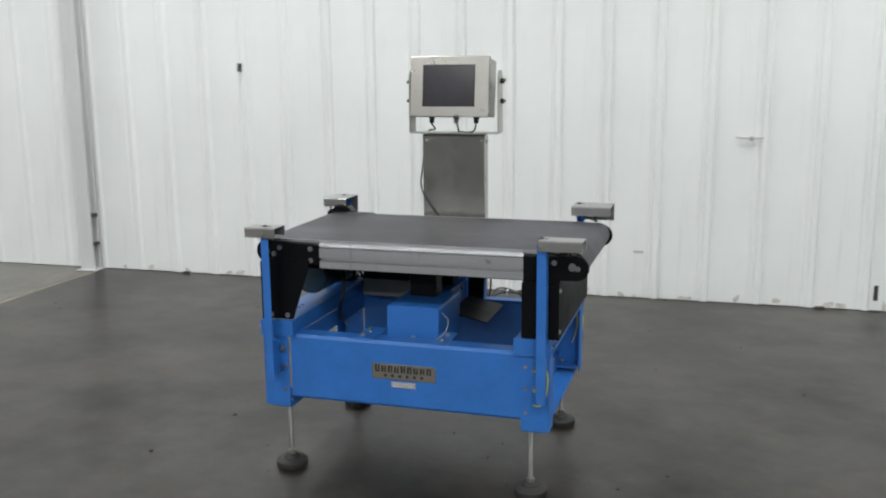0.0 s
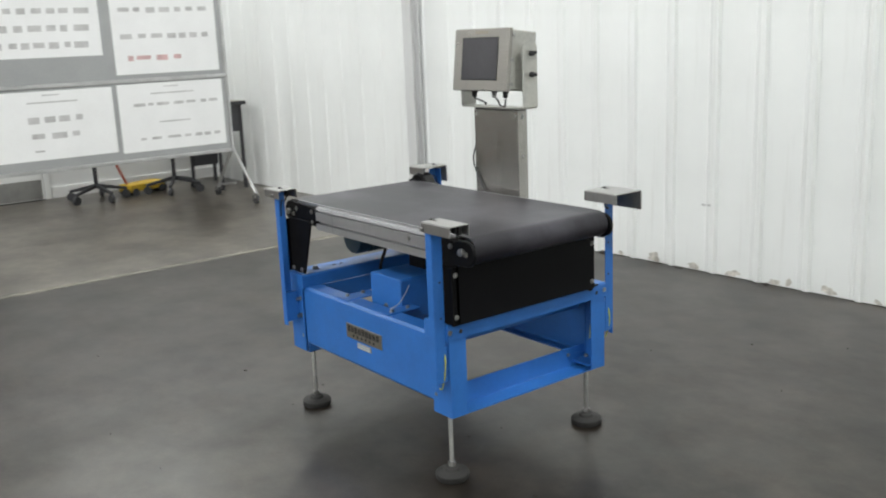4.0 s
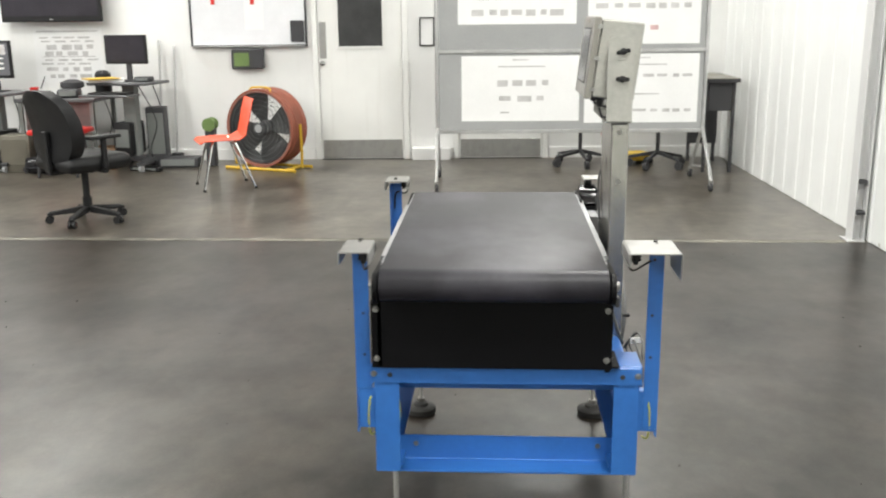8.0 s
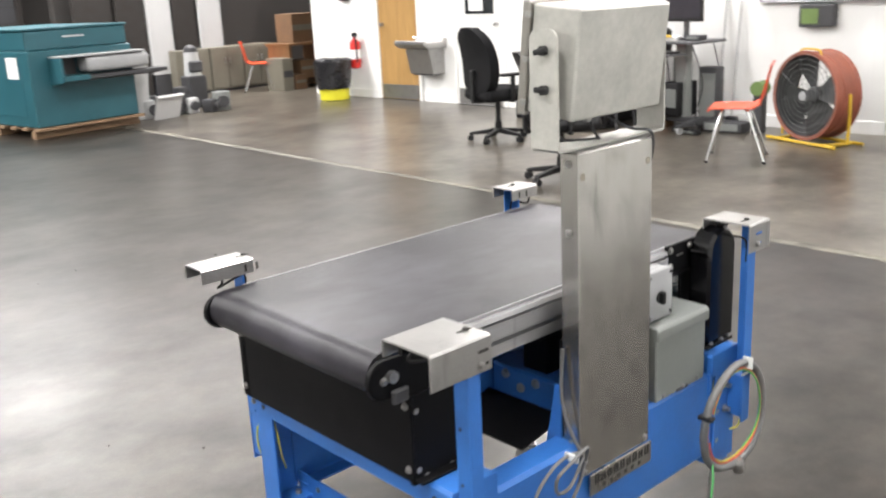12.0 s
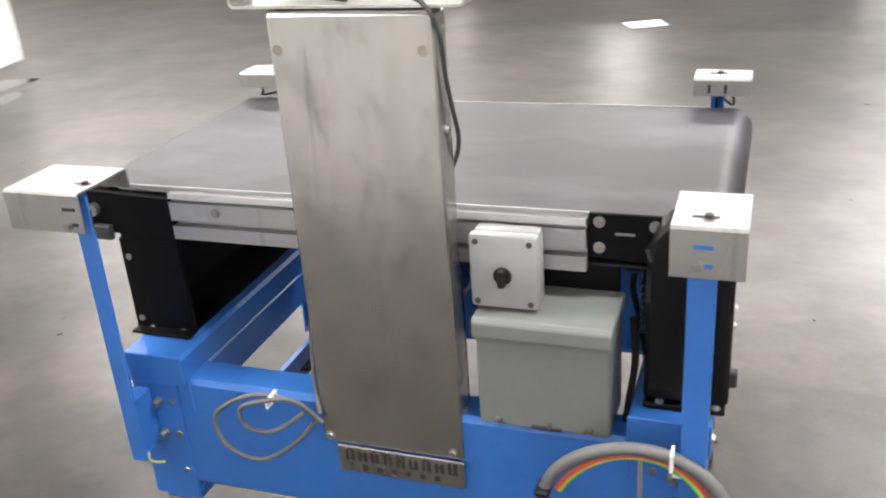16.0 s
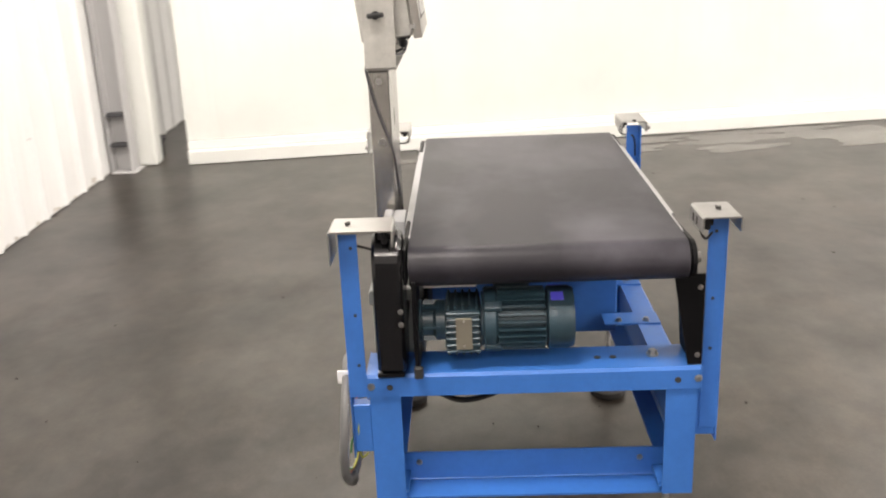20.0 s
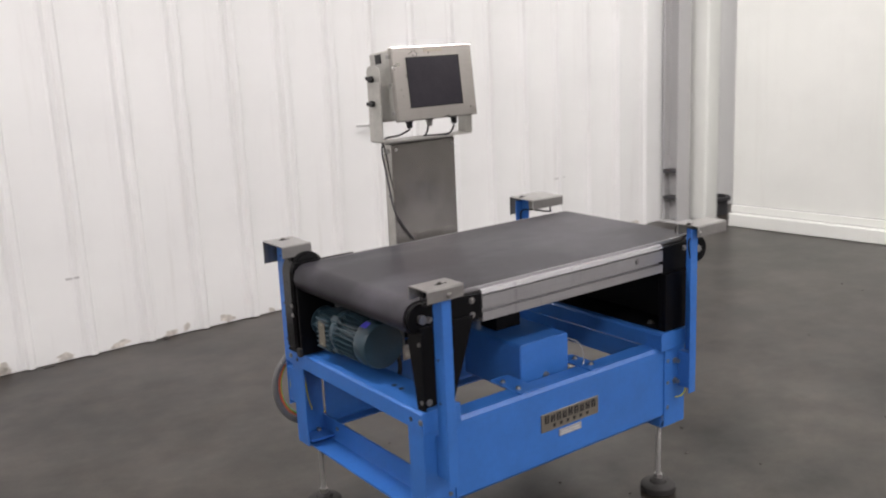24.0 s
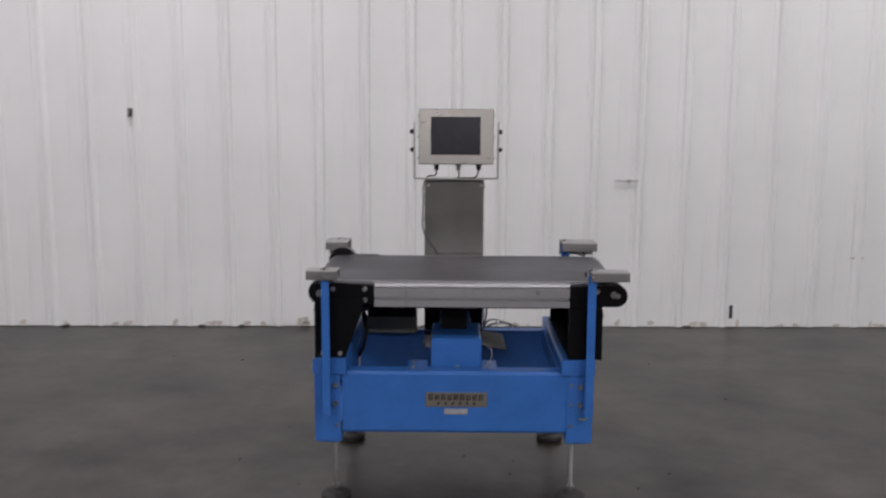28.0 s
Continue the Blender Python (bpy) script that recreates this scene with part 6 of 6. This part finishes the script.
part("seat", box(bm_new(), -0.20, 0.20, -0.26, 0.26, 0.42, 0.47, 0.018, seg=2), "red", stool, "red seat pad", smooth=True)
for x in (-0.16, 0.16):
    for y in (-0.2, 0.2):
        part("leg", cyl(bm_new(), (x * 0.8, y * 0.8, 0.42), (x, y, 0), 0.014, seg=10), "charcoal", stool)
for name, lab, x, y, sx, sy, sz, mat, cat in (
        ("computer_case", "black computer case on the floor", -6.85, -4.75, 0.40, 0.18, 0.42, "cable_black", "computer"), ("waste_box", "beige waste box on the floor under the table", -6.45, -4.95, 0.26, 0.30, 0.38, "beige", "box"),
        ("power_unit", "flat black power unit on the floor", -6.72, -3.36, 0.22, 0.42, 0.10, "charcoal", "power unit"), ("small_printer", "grey small printer on the cart", -6.80, -5.50, 0.26, 0.20, 0.13, "charcoal", "printer"),
        ("tool_case", "black tool case on the floor", -6.55, -5.75, 0.30, 0.34, 0.22, "cable_black", "case"), ("parts_bin", "red parts bin on the floor", -6.85, -3.62, 0.16, 0.2, 0.62, "charcoal", "bin")):
    t = thing(name, lab, cat, pose(x, y, 0.80 if name == "small_printer" else 0, 0, 0, 5))
    part("body", box(bm_new(), -sx / 2, sx / 2, -sy / 2, sy / 2, 0, sz, 0.012, seg=2), mat, t, smooth=True)
    part("front_panel", box(bm_new(), sx / 2, sx / 2 + 0.006, -sy * 0.42, sy * 0.42, sz * 0.2, sz * 0.9, 0.002), "grey_box" if mat != "beige" else "beige", t)
for pts in ([(-7.2, -4.95, 1.5), (-7.18, -5.0, 1.2), (-7.15, -4.9, 1.05), (-7.05, -4.95, 0.80)], [(-7.0, -3.7, 0.85), (-6.95, -3.6, 0.5), (-6.9, -3.75, 0.2), (-6.8, -3.9, 0.06)], [(-6.9, -4.2, 0.70), (-6.8, -4.1, 0.4), (-6.7, -4.3, 0.1), (-6.5, -4.2, 0.02)]):
    solid("desk_cable", tube(bm_new(), pts, 0.006), "cable_black", "loose dark cable by the desks", "cable")

CLUTTER = [("black_bag", "slumped black bag on the floor by the carts", "bag", -6.45, -5.55, 0, 0.34, 0.30, 0.24, 0.09, "bag", 20), ("black_bag", "slumped black bag on the floor by the carts", "bag", -6.30, -4.62, 0, 0.28, 0.34, 0.17, 0.07, "bag", -12),
           ("power_strip", "black power strip on the floor", "power strip", -6.35, -5.16, 0, 0.07, 0.40, 0.045, 0.01, "cable_black", 8), ("power_strip", "black power strip on the floor", "power strip", -6.42, -3.62, 0, 0.07, 0.36, 0.045, 0.01, "cable_black", -15),
           ("label_printer", "small black label printer on the cart", "printer", -6.60, -5.30, 0.802, 0.20, 0.22, 0.12, 0.03, "cable_black", 5), ("desk_phone", "silver and black desk phone on the table", "phone", -6.62, -4.44, 0.737, 0.20, 0.22, 0.09, 0.03, "charcoal", 12),
           ("parcel", "white parcel on the lower shelf", "box", -6.40, -5.42, 0, 0.26, 0.30, 0.12, 0.01, "paper", 14), ("drive_case", "black drive case on the cart base", "computer", -6.66, -3.86, 0.142, 0.30, 0.20, 0.34, 0.015, "cable_black", -8),
           ("drive_case", "black drive case on the cart base", "computer", -6.66, -5.24, 0.142, 0.30, 0.20, 0.26, 0.015, "cable_black", -6), ("router", "small grey box on a cart ledge", "router", -6.52, -3.60, 0.902, 0.14, 0.16, 0.05, 0.008, "charcoal", 0),
           ("carton", "small brown carton under the table", "box", -6.62, -4.12, 0, 0.30, 0.26, 0.22, 0.005, "card", 10)]
for name, lab, cat, x, y, z, sx, sy, sz, bev, mat, rz in CLUTTER:
    t = thing(name, lab, cat, pose(x, y, z, 0, 0, rz))
    bb2 = box(bm_new(), -sx / 2, sx / 2, -sy / 2, sy / 2, 0, sz, bev, seg=3)
    if mat == "bag":
        rg = random.Random(int(-y * 100))
        for v in bb2.verts:
            if v.co.z > 0.03:
                v.co += Vector((rg.uniform(-1, 1), rg.uniform(-1, 1), rg.uniform(-1, 0.5))) * 0.03
    part("body", bb2, mat, t, smooth=True)
    if mat == "bag":
        part("strap", tube(bm_new(), [(0.0, -sy * 0.3, sz * 0.9), (0.04, -sy * 0.1, sz + 0.05), (0.03, sy * 0.15, sz + 0.04), (0.0, sy * 0.3, sz * 0.85)], 0.008), "cable_black", t)
    else:
        part("front_panel", box(bm_new(), sx / 2, sx / 2 + 0.004, -sy * 0.38, sy * 0.38, sz * 0.25, sz * 0.8, 0.001), "grey_box" if mat != "card" else "paper", t)
for pts in ([(-7.24, -5.05, 1.42), (-7.23, -5.16, 1.22), (-7.22, -5.08, 1.10), (-7.22, -4.98, 1.14), (-7.2, -5.0, 0.9)], [(-6.9, -5.2, 0.78), (-6.7, -5.05, 0.45), (-6.5, -5.1, 0.15), (-6.36, -5.0, 0.03)],
            [(-6.6, -3.7, 0.86), (-6.5, -3.5, 0.5), (-6.55, -3.6, 0.2), (-6.45, -3.5, 0.03)], [(-6.8, -4.7, 0.7), (-6.6, -4.75, 0.4), (-6.5, -4.6, 0.2), (-6.3, -4.8, 0.03)]):
    solid("desk_cable", tube(bm_new(), pts, 0.006), "cable_black", "loose dark cable by the desks", "cable")

# ---- wheeled notice board ----
mb = thing("mobile_board", "grey wheeled notice board with large printed sheets", "notice board", pose(-5.62, 0.66, 0, 0, 0, 1.5))
part("panel", box(bm_new(), -0.012, 0.012, -1.19, 1.17, 0.50, 2.30, 0.002), "board", mb, "grey panel")
for z in (0.49, 1.205, 2.31):
    part("rail", box(bm_new(), -0.022, 0.024, -1.20, 1.18, z - 0.016, z + 0.016, 0.003), "frame_alu", mb, "pale aluminium rail")
for y in (-1.21, 1.19):
    part("upright", cyl(bm_new(), (0, y, 0.46), (0, y, 2.34), 0.018, seg=12), "frame_alu", mb)
    for x in (-0.38, 0.42):
        lg = part("leg", cyl(bm_new(), (0, y, 0.52), (x, y, 0.09), 0.016, seg=10), "frame_alu", mb)
        cs = bm_new()
        cyl(cs, (x - 0.02, y - 0.014, 0.045), (x - 0.02, y + 0.014, 0.045), 0.045, seg=18)
        part("castor", cs, "charcoal", lg, "dark castor wheel")
        part("fork", box(bm_new(), x - 0.03, x + 0.01, y - 0.02, y + 0.02, 0.05, 0.10, 0.003), "zinc", lg)
    part("foot_bar", cyl(bm_new(), (-0.38, y, 0.11), (0.0, y, 0.16), 0.010, seg=8), "frame_alu", mb)
SHEETS = [(-1.02, 0.03, 1.44, 2.15, 1), (0.13, 1.12, 1.26, 2.15, 2), (-0.99, 0.07, 0.585, 1.165, 3), (0.115, 1.13, 0.565, 1.175, 4)]
for y0, y1, z0, z1, k in SHEETS:
    ps = part("sheet", box(bm_new(), 0.0125, 0.0145, y0, y1, z0, z1), "paper", mb, "white printed sheet")
    tb = bm_new()
    cy = (y0 + y1) / 2
    if k >= 3:
        box(tb, 0.0147, 0.0155, cy - 0.07, cy + 0.07, z1 - 0.04, z1 - 0.03)
        box(tb, 0.0147, 0.0155, cy - 0.20, cy + 0.22, z1 - 0.10, z1 - 0.088)
    if k == 3:
        print_rows(tb, 0.0147, y0 + 0.30, y1 - 0.28, (z0 + 0.34, z0 + 0.20), 11, 0.026)
        box(tb, 0.0147, 0.0155, cy - 0.18, cy - 0.10, z0 + 0.07, z0 + 0.085)
    elif k == 4:
        print_rows(tb, 0.0147, y0 + 0.10, y1 - 0.06, (z0 + 0.42, z0 + 0.11), 12, 0.014)
        box(tb, 0.0147, 0.0155, cy - 0.14, cy + 0.16, z0 + 0.25, z0 + 0.262)
    elif k == 1:
        print_rows(tb, 0.0147, y0 + 0.10, y1 - 0.06, (z0 + 0.10, z0 + 0.24, z0 + 0.38, z0 + 0.52), 13, 0.026)
    else:
        print_rows(tb, 0.0147, y0 + 0.06, y1 - 0.08, (z0 + 0.33, z0 + 0.56), 14, 0.022)
        pr = bm_new()
        print_rows(pr, 0.0147, y0 + 0.06, y1 - 0.30, (z0 + 0.14,), 15, 0.022)
        pieces("printed_word", pr, "print_red", ps, "faded red word")
    pieces("printed_word", tb, "print", ps)


def castor_stand(m, label):
    c = thing("castor_stand", label, "castor stand", m, "castor stands behind the board")
    part("column", cyl(bm_new(), (0, 0, 0.16), (0, 0, 0.62), 0.02, seg=12), "charcoal", c)
    part("seat", lathe(bm_new(), [(0.05, 0.60), (0.18, 0.62), (0.185, 0.66), (0.15, 0.68)], 20), "charcoal", c, smooth=True)
    for k in range(5):
        lg = part("base_arm", prism(bm_new(), [(0.02, 0.13), (0.02, 0.17), (0.29, 0.11), (0.29, 0.085)], "y", -0.016, 0.016, 0.003), "charcoal", c, m=Matrix.Rotation(2 * math.pi * k / 5, 4, "Z"))
        w = bm_new()
        cyl(w, (0.28, -0.018, 0.042), (0.28, 0.018, 0.042), 0.042, seg=16)
        cyl(w, (0.28, 0, 0.05), (0.28, 0, 0.10), 0.009, seg=8)
        part("castor", w, "charcoal", lg)
    return c


castor_stand(pose(-6.75, 0.85, 0, 0, 0, 10), "dark castor stand on five wheels")
castor_stand(pose(-6.62, 1.62, 0, 0, 0, 40), "dark castor stand on five wheels")
jack = thing("floor_jack", "yellow low floor jack by the wall", "floor jack", pose(-6.85, 1.35, 0, 0, 0, 20))
part("body", box(bm_new(), -0.10, 0.10, -0.22, 0.22, 0.04, 0.12, 0.01), "yellow", jack)
part("handle", cyl(bm_new(), (0, -0.18, 0.10), (0.02, -0.35, 0.42), 0.012, seg=10), "wire_orange", jack)
for y in (-0.17, 0.17):
    part("wheel", cyl(bm_new(), (-0.11, y, 0.04), (0.11, y, 0.04), 0.04, seg=16), "charcoal", jack)
stand = thing("tall_table", "narrow tall table with a dark-edged top in the corner", "table")
part("tabletop", box(bm_new(), -7.12, -6.23, 1.97, 2.31, 0.878, 0.915, 0.004), "bench_top", stand, "dull grey-brown top")
part("edge_band", box(bm_new(), -6.2295, -6.224, 1.968, 2.312, 0.876, 0.910, 0.001), "charcoal", stand, "dark edge band")
# Dark panel and front sheet stand for the shade under the tabletop.
part("shade_panel", box(bm_new(), -6.98, -6.96, 2.0, 2.28, 0.20, 0.8775, 0.002), "charcoal", stand, "dark panel standing for shade under the table")
part("shade_apron", box(bm_new(), -6.30, -6.28, 2.03, 2.25, 0.60, 0.8775, 0.002), "charcoal", stand, "dark front sheet standing for shade under the table")
for x in (-7.05, -6.30):
    for y in (1.995, 2.255):
        part("leg", box(bm_new(), x - 0.018, x + 0.018, y, y + 0.03, 0.0, 0.8775, 0.003), "charcoal", stand)

# ---- far side of the hall ----
tm = thing("teal_machine", "teal painted machine with a roller shelf on a pallet", "machine", pose(-2.80, -10.78, 0, 0, 0, 9))
body = bm_new()
box(body, -0.70, 0.68, -0.95, 0.95, 0.13, 1.02, 0.012)
part("body", body, "teal", tm)
part("hood", box(bm_new(), -0.68, 0.66, -0.93, 0.90, 1.021, 1.25, 0.012), "teal", tm)
part("hood_rim", box(bm_new(), -0.70, 0.68, -0.95, 0.92, 1.251, 1.275, 0.004), "teal", tm, "worn rim")
part("shelf_top", box(bm_new(), -0.72, 0.44, 0.951, 1.22, 0.925, 0.945, 0.004), "light_plastic", tm, "pale worn shelf top")
part("tray_cheek", prism(bm_new(), [(0.951, 0.60), (1.22, 0.64), (1.22, 0.925), (0.951, 0.925)], "x", 0.40, 0.44, 0.004), "teal", tm, "teal end plate of the tray")
part("opening", box(bm_new(), 0.10, 0.395, 0.951, 0.965, 0.72, 0.92), "charcoal", tm, "dark slot under the shelf")
part("feed_roller", box(bm_new(), -0.78, 0.09, 0.96, 1.21, 0.735, 0.918, 0.05, seg=3), "light_plastic", tm, "pale grey roller cover", smooth=True)
part("tray", prism(bm_new(), [(0.951, 0.62), (1.24, 0.66), (1.24, 0.705), (0.951, 0.70)], "x", -1.0, 0.395, 0.004), "charcoal", tm, "dark sloping tray")
part("tray_lip", prism(bm_new(), [(1.241, 0.655), (1.262, 0.655), (1.262, 0.72), (1.241, 0.72)], "x", 0.10, 0.44, 0.003), "teal", tm, "teal tray lip")
part("name_strip", box(bm_new(), -0.10, 0.18, 0.901, 0.905, 1.15, 1.17), "column", tm)
part("side_panel", box(bm_new(), 0.681, 0.686, -0.8, 0.75, 0.25, 0.95, 0.003), "teal", tm)
part("warning_tag", box(bm_new(), 0.687, 0.689, 0.45, 0.70, 0.70, 0.95), "white", tm)
pal = thing("pallet", "raw wooden pallet under the teal machine", "pallet", pose(-2.80, -10.78, 0, 0, 0, 9))
for y in (-0.85, 0, 0.85):
    part("bearer", box(bm_new(), -0.72, 0.70, y - 0.05, y + 0.05, 0.0, 0.095, 0.003), "pallet", pal)
for k in range(8):
    y = -0.95 + 1.9 * k / 7
    part("plank", box(bm_new(), -0.74, 0.72, y - 0.06, y + 0.06, 0.096, 0.128, 0.003), "pallet", pal)
tm2 = thing("teal_cabinet", "lower teal machine cabinet behind", "machine", pose(-0.85, -12.3, 0))
part("body", box(bm_new(), -0.75, 0.75, -0.5, 0.5, 0.0, 1.22, 0.012), "teal", tm2)
part("door_panel", box(bm_new(), -0.6, 0.1, 0.501, 0.508, 0.2, 1.0, 0.004), "teal", tm2)
part("top_rim", box(bm_new(), -0.77, 0.77, -0.52, 0.52, 1.221, 1.25, 0.004), "column", tm2)
for x, y, w, h, mat, rx, lab in ((-3.75, -10.25, 0.36, 0.86, "column", -7, "grey sheet panel leaning by the machine"), (-4.05, -10.05, 0.42, 0.34, "column", -20, "bent grey sheet on the floor")):
    lp = thing("sheet_panel", lab, "panel", pose(x, y, 0, rx, 0, 12))
    part("sheet", box(bm_new(), -w / 2, w / 2, -0.012, 0.012, 0.004, h, 0.003), mat, lp)
    part("fold", box(bm_new(), -w / 2, w / 2, 0.0125, 0.05, h - 0.02, h, 0.003), mat, lp)
rj = random.Random(21)
for k in range(7):
    x, y = -3.95 - 0.16 * k + rj.uniform(-0.05, 0.05), -10.35 + rj.uniform(-0.12, 0.2)
    w, h = rj.uniform(0.16, 0.3), rj.uniform(0.14, 0.36)
    t = thing("machine_part", "loose grey and dark machine part on the floor", "machine part", pose(x, y, 0, 0, 0, rj.uniform(-40, 40)), "loose parts by the machine")
    part("casting", box(bm_new(), -w / 2, w / 2, -w * 0.4, w * 0.4, 0, h, 0.02, seg=2), ("column", "charcoal", "grey_box", "charcoal")[k % 4], t, smooth=True)
    part("boss", cyl(bm_new(), (0, w * 0.4, h * 0.5), (0, w * 0.4 + 0.05, h * 0.5), h * 0.3, seg=16), "charcoal", t)
pump = thing("floor_pump", "tall narrow machine head with pale and dark covers", "pump", pose(-4.95, -10.9, 0))
part("pedestal", box(bm_new(), -0.14, 0.14, -0.14, 0.14, 0, 0.45, 0.02), "charcoal", pump)
part("motor", cyl(bm_new(), (0, 0, 0.45), (0, 0, 0.78), 0.12, 0.10, seg=18), "column", pump, smooth=True)
part("guard", box(bm_new(), -0.10, 0.10, 0.06, 0.14, 0.50, 0.66, 0.02), "charcoal", pump)
part("cap", lathe(bm_new(), [(0.10, 0.781), (0.09, 0.84), (0.04, 0.88)], 16), "charcoal", pump, smooth=True)

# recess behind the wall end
# The gloom of the recess is in this wall's colour.
solid("wall_recess", box(bm_new(), -9.5, -3.9, -13.2, -13.0, 0, 5.6), "dim", "recess back wall, its dimness put into the dark colour", "wall", kind="structure")
for k, (x, w, h, mat, lab) in enumerate(((-4.35, 0.62, 2.3, "dark_goods", "tall charcoal panel"), (-4.95, 0.48, 2.3, "dark_goods", "tall charcoal panel"), (-5.42, 0.42, 2.3, "column", "tall white panel"), (-5.86, 0.40, 2.3, "dark_goods", "tall charcoal panel"), (-6.32, 0.42, 2.3, "column", "tall white panel"))):
    t = thing("standing_panel", lab + " standing against the wall", "panel", pose(x, -12.72, 0, 0, 0, 4), "standing panels")
    part("sheet", box(bm_new(), -w / 2, w / 2, -0.03, 0.03, 0.36 if mat == "column" else 0.0, h, 0.005), mat, t)
    part("stand", box(bm_new(), -w / 2 + 0.02, w / 2 - 0.02, -0.12, 0.12, 0, 0.05, 0.004) if mat != "column" else box(bm_new(), -w / 2 + 0.02, w / 2 - 0.02, -0.10, 0.028, 0, 0.355, 0.004), "charcoal", t)
for k in range(3):
    t = thing("low_cabinet", "beige low steel cabinet along the wall", "cabinet", pose(-6.45 - 0.30 + 0.62 * k - 0.3, -12.72, 0), "low cabinets in the recess")
    part("body", box(bm_new(), -0.30, 0.30, -0.24, 0.24, 0.04, 0.72, 0.006), "beige", t)
    part("plinth", box(bm_new(), -0.28, 0.28, -0.22, 0.22, 0, 0.039), "charcoal", t)
    for sx in (-1, 1):
        dr = part("door", box(bm_new(), min(sx * 0.01, sx * 0.29), max(sx * 0.01, sx * 0.29), 0.241, 0.255, 0.07, 0.69, 0.003), "beige", t)
        part("handle", box(bm_new(), sx * 0.04 - 0.008, sx * 0.04 + 0.008, 0.256, 0.272, 0.45, 0.56, 0.003), "zinc", dr)
bench = thing("wooden_bench", "brown wooden bench in the corner", "bench", pose(-7.35, -11.75, 0, 0, 0, 10))
part("top", box(bm_new(), -0.45, 0.45, -0.28, 0.28, 0.70, 0.74, 0.004), "bench_wood", bench)
for x in (-0.4, 0.4):
    part("end_panel", box(bm_new(), x - 0.03, x + 0.03, -0.25, 0.25, 0, 0.70, 0.004), "bench_wood", bench)
part("lower_shelf", box(bm_new(), -0.369, 0.369, -0.25, 0.25, 0.16, 0.19, 0.004), "bench_wood", bench)
for x, y, z, w, h, mat in ((-7.38, -11.75, 0.74, 0.58, 0.46, "old_card"), (-6.84, -11.55, 0.0, 0.22, 0.52, "beige"), (-7.12, -11.60, 0.0, 0.24, 0.24, "old_card"), (-7.35, -11.70, 0.19, 0.34, 0.26, "old_card")):
    t = thing("storage_box", "brown cardboard box in the bench corner" if mat == "old_card" else "tall beige box on the floor by the bench", "box", pose(x, y, z, 0, 0, 8))
    part("carton", box(bm_new(), -w / 2, w / 2, -0.20, 0.20, 0, h, 0.004), mat, t)
    part("tape", box(bm_new(), -w / 2 + 0.01, w / 2 - 0.01, 0.2005, 0.2015, h * 0.42, h * 0.62), "beige" if mat == "old_card" else "charcoal", t, "label band")
# storage rack behind the teal machine; the second is added to darken the hall
for rack_x in (-1.6, 3.3):
    rack = thing("storage_rack", "dark steel storage rack filled with goods", "rack", pose(rack_x, -14.6, 0))
    for x in (-2.2, -0.7, 0.8, 2.3):
        for y in (-0.4, 0.4):
            part("upright", box(bm_new(), x - 0.04, x + 0.04, y - 0.04, y + 0.04, 0, 3.2, 0.004), "dark_goods", rack)
    for z in (0.12, 1.2, 2.3):
        part("shelf", box(bm_new(), -2.25, 2.35, -0.45, 0.45, z, z + 0.06, 0.004), "dark_goods", rack)
    for k in range(22):
        w, h = rj.uniform(0.3, 0.6), rj.uniform(0.3, 0.8)
        x, z = -2.0 + 0.62 * (k % 7) + rj.uniform(-0.05, 0.05), (0.18, 1.26, 2.36)[k // 8]
        t = thing("stored_box", "dull stored box on the rack", "box", pose(rack_x + x, -14.5 + rj.uniform(-0.1, 0.1), z, 0, 0, rj.uniform(-6, 6)), "goods on the rack")
        part("carton", box(bm_new(), -w / 2, w / 2, -0.25, 0.25, 0, h, 0.006), ("dark_goods", "dark_goods", "charcoal", "dark_goods")[k % 4], t)
        part("flap_line", box(bm_new(), -w / 2 + 0.02, w / 2 - 0.02, 0.2505, 0.252, h * 0.5, h * 0.52), "ink", t)
# pallets far beyond the partition
for k, (x, y) in enumerate(((10.6, -9.0), (12.2, -9.4), (11.2, -11.2))):
    t = thing("pallet_stack", "stack of pale wooden pallets on the far floor", "pallets", pose(x, y, 0, 0, 0, 12 * k), "far pallets")
    for j in range(3):
        part("deck", box(bm_new(), -0.6, 0.6, -0.5, 0.5, 0.15 * j + 0.10, 0.15 * j + 0.14, 0.004), "pallet", t)
        for y2 in (-0.45, 0, 0.45):
            part("bearer", box(bm_new(), -0.6, 0.6, y2 - 0.04, y2 + 0.04, 0.15 * j, 0.15 * j + 0.0995, 0.004), "pallet", t)

# papers and specks on the floor
solid("floor_paper", box(bm_new(), -0.14, 0.14, -0.11, 0.11, 0.001, 0.004, 0.001), "paper", "white sheet of paper lying on the floor", "paper", pose(0.34, -5.55, 0, 0, 0, 25))
spk = bm_new()
rk = random.Random(4)
for k in range(60):
    a, r = rk.uniform(0, 2 * math.pi), rk.uniform(0.2, 3.6)
    x, y, w = r * math.cos(a), r * math.sin(a) - 0.4, rk.uniform(0.002, 0.007)
    if y > 2.3:
        continue
    box(spk, x - w, x + w, y - w * 0.7, y + w * 0.7, 0.0005, 0.004)
solid("floor_debris", spk, "stain", "small dark crumbs scattered on the concrete", "debris", kind="stuff")
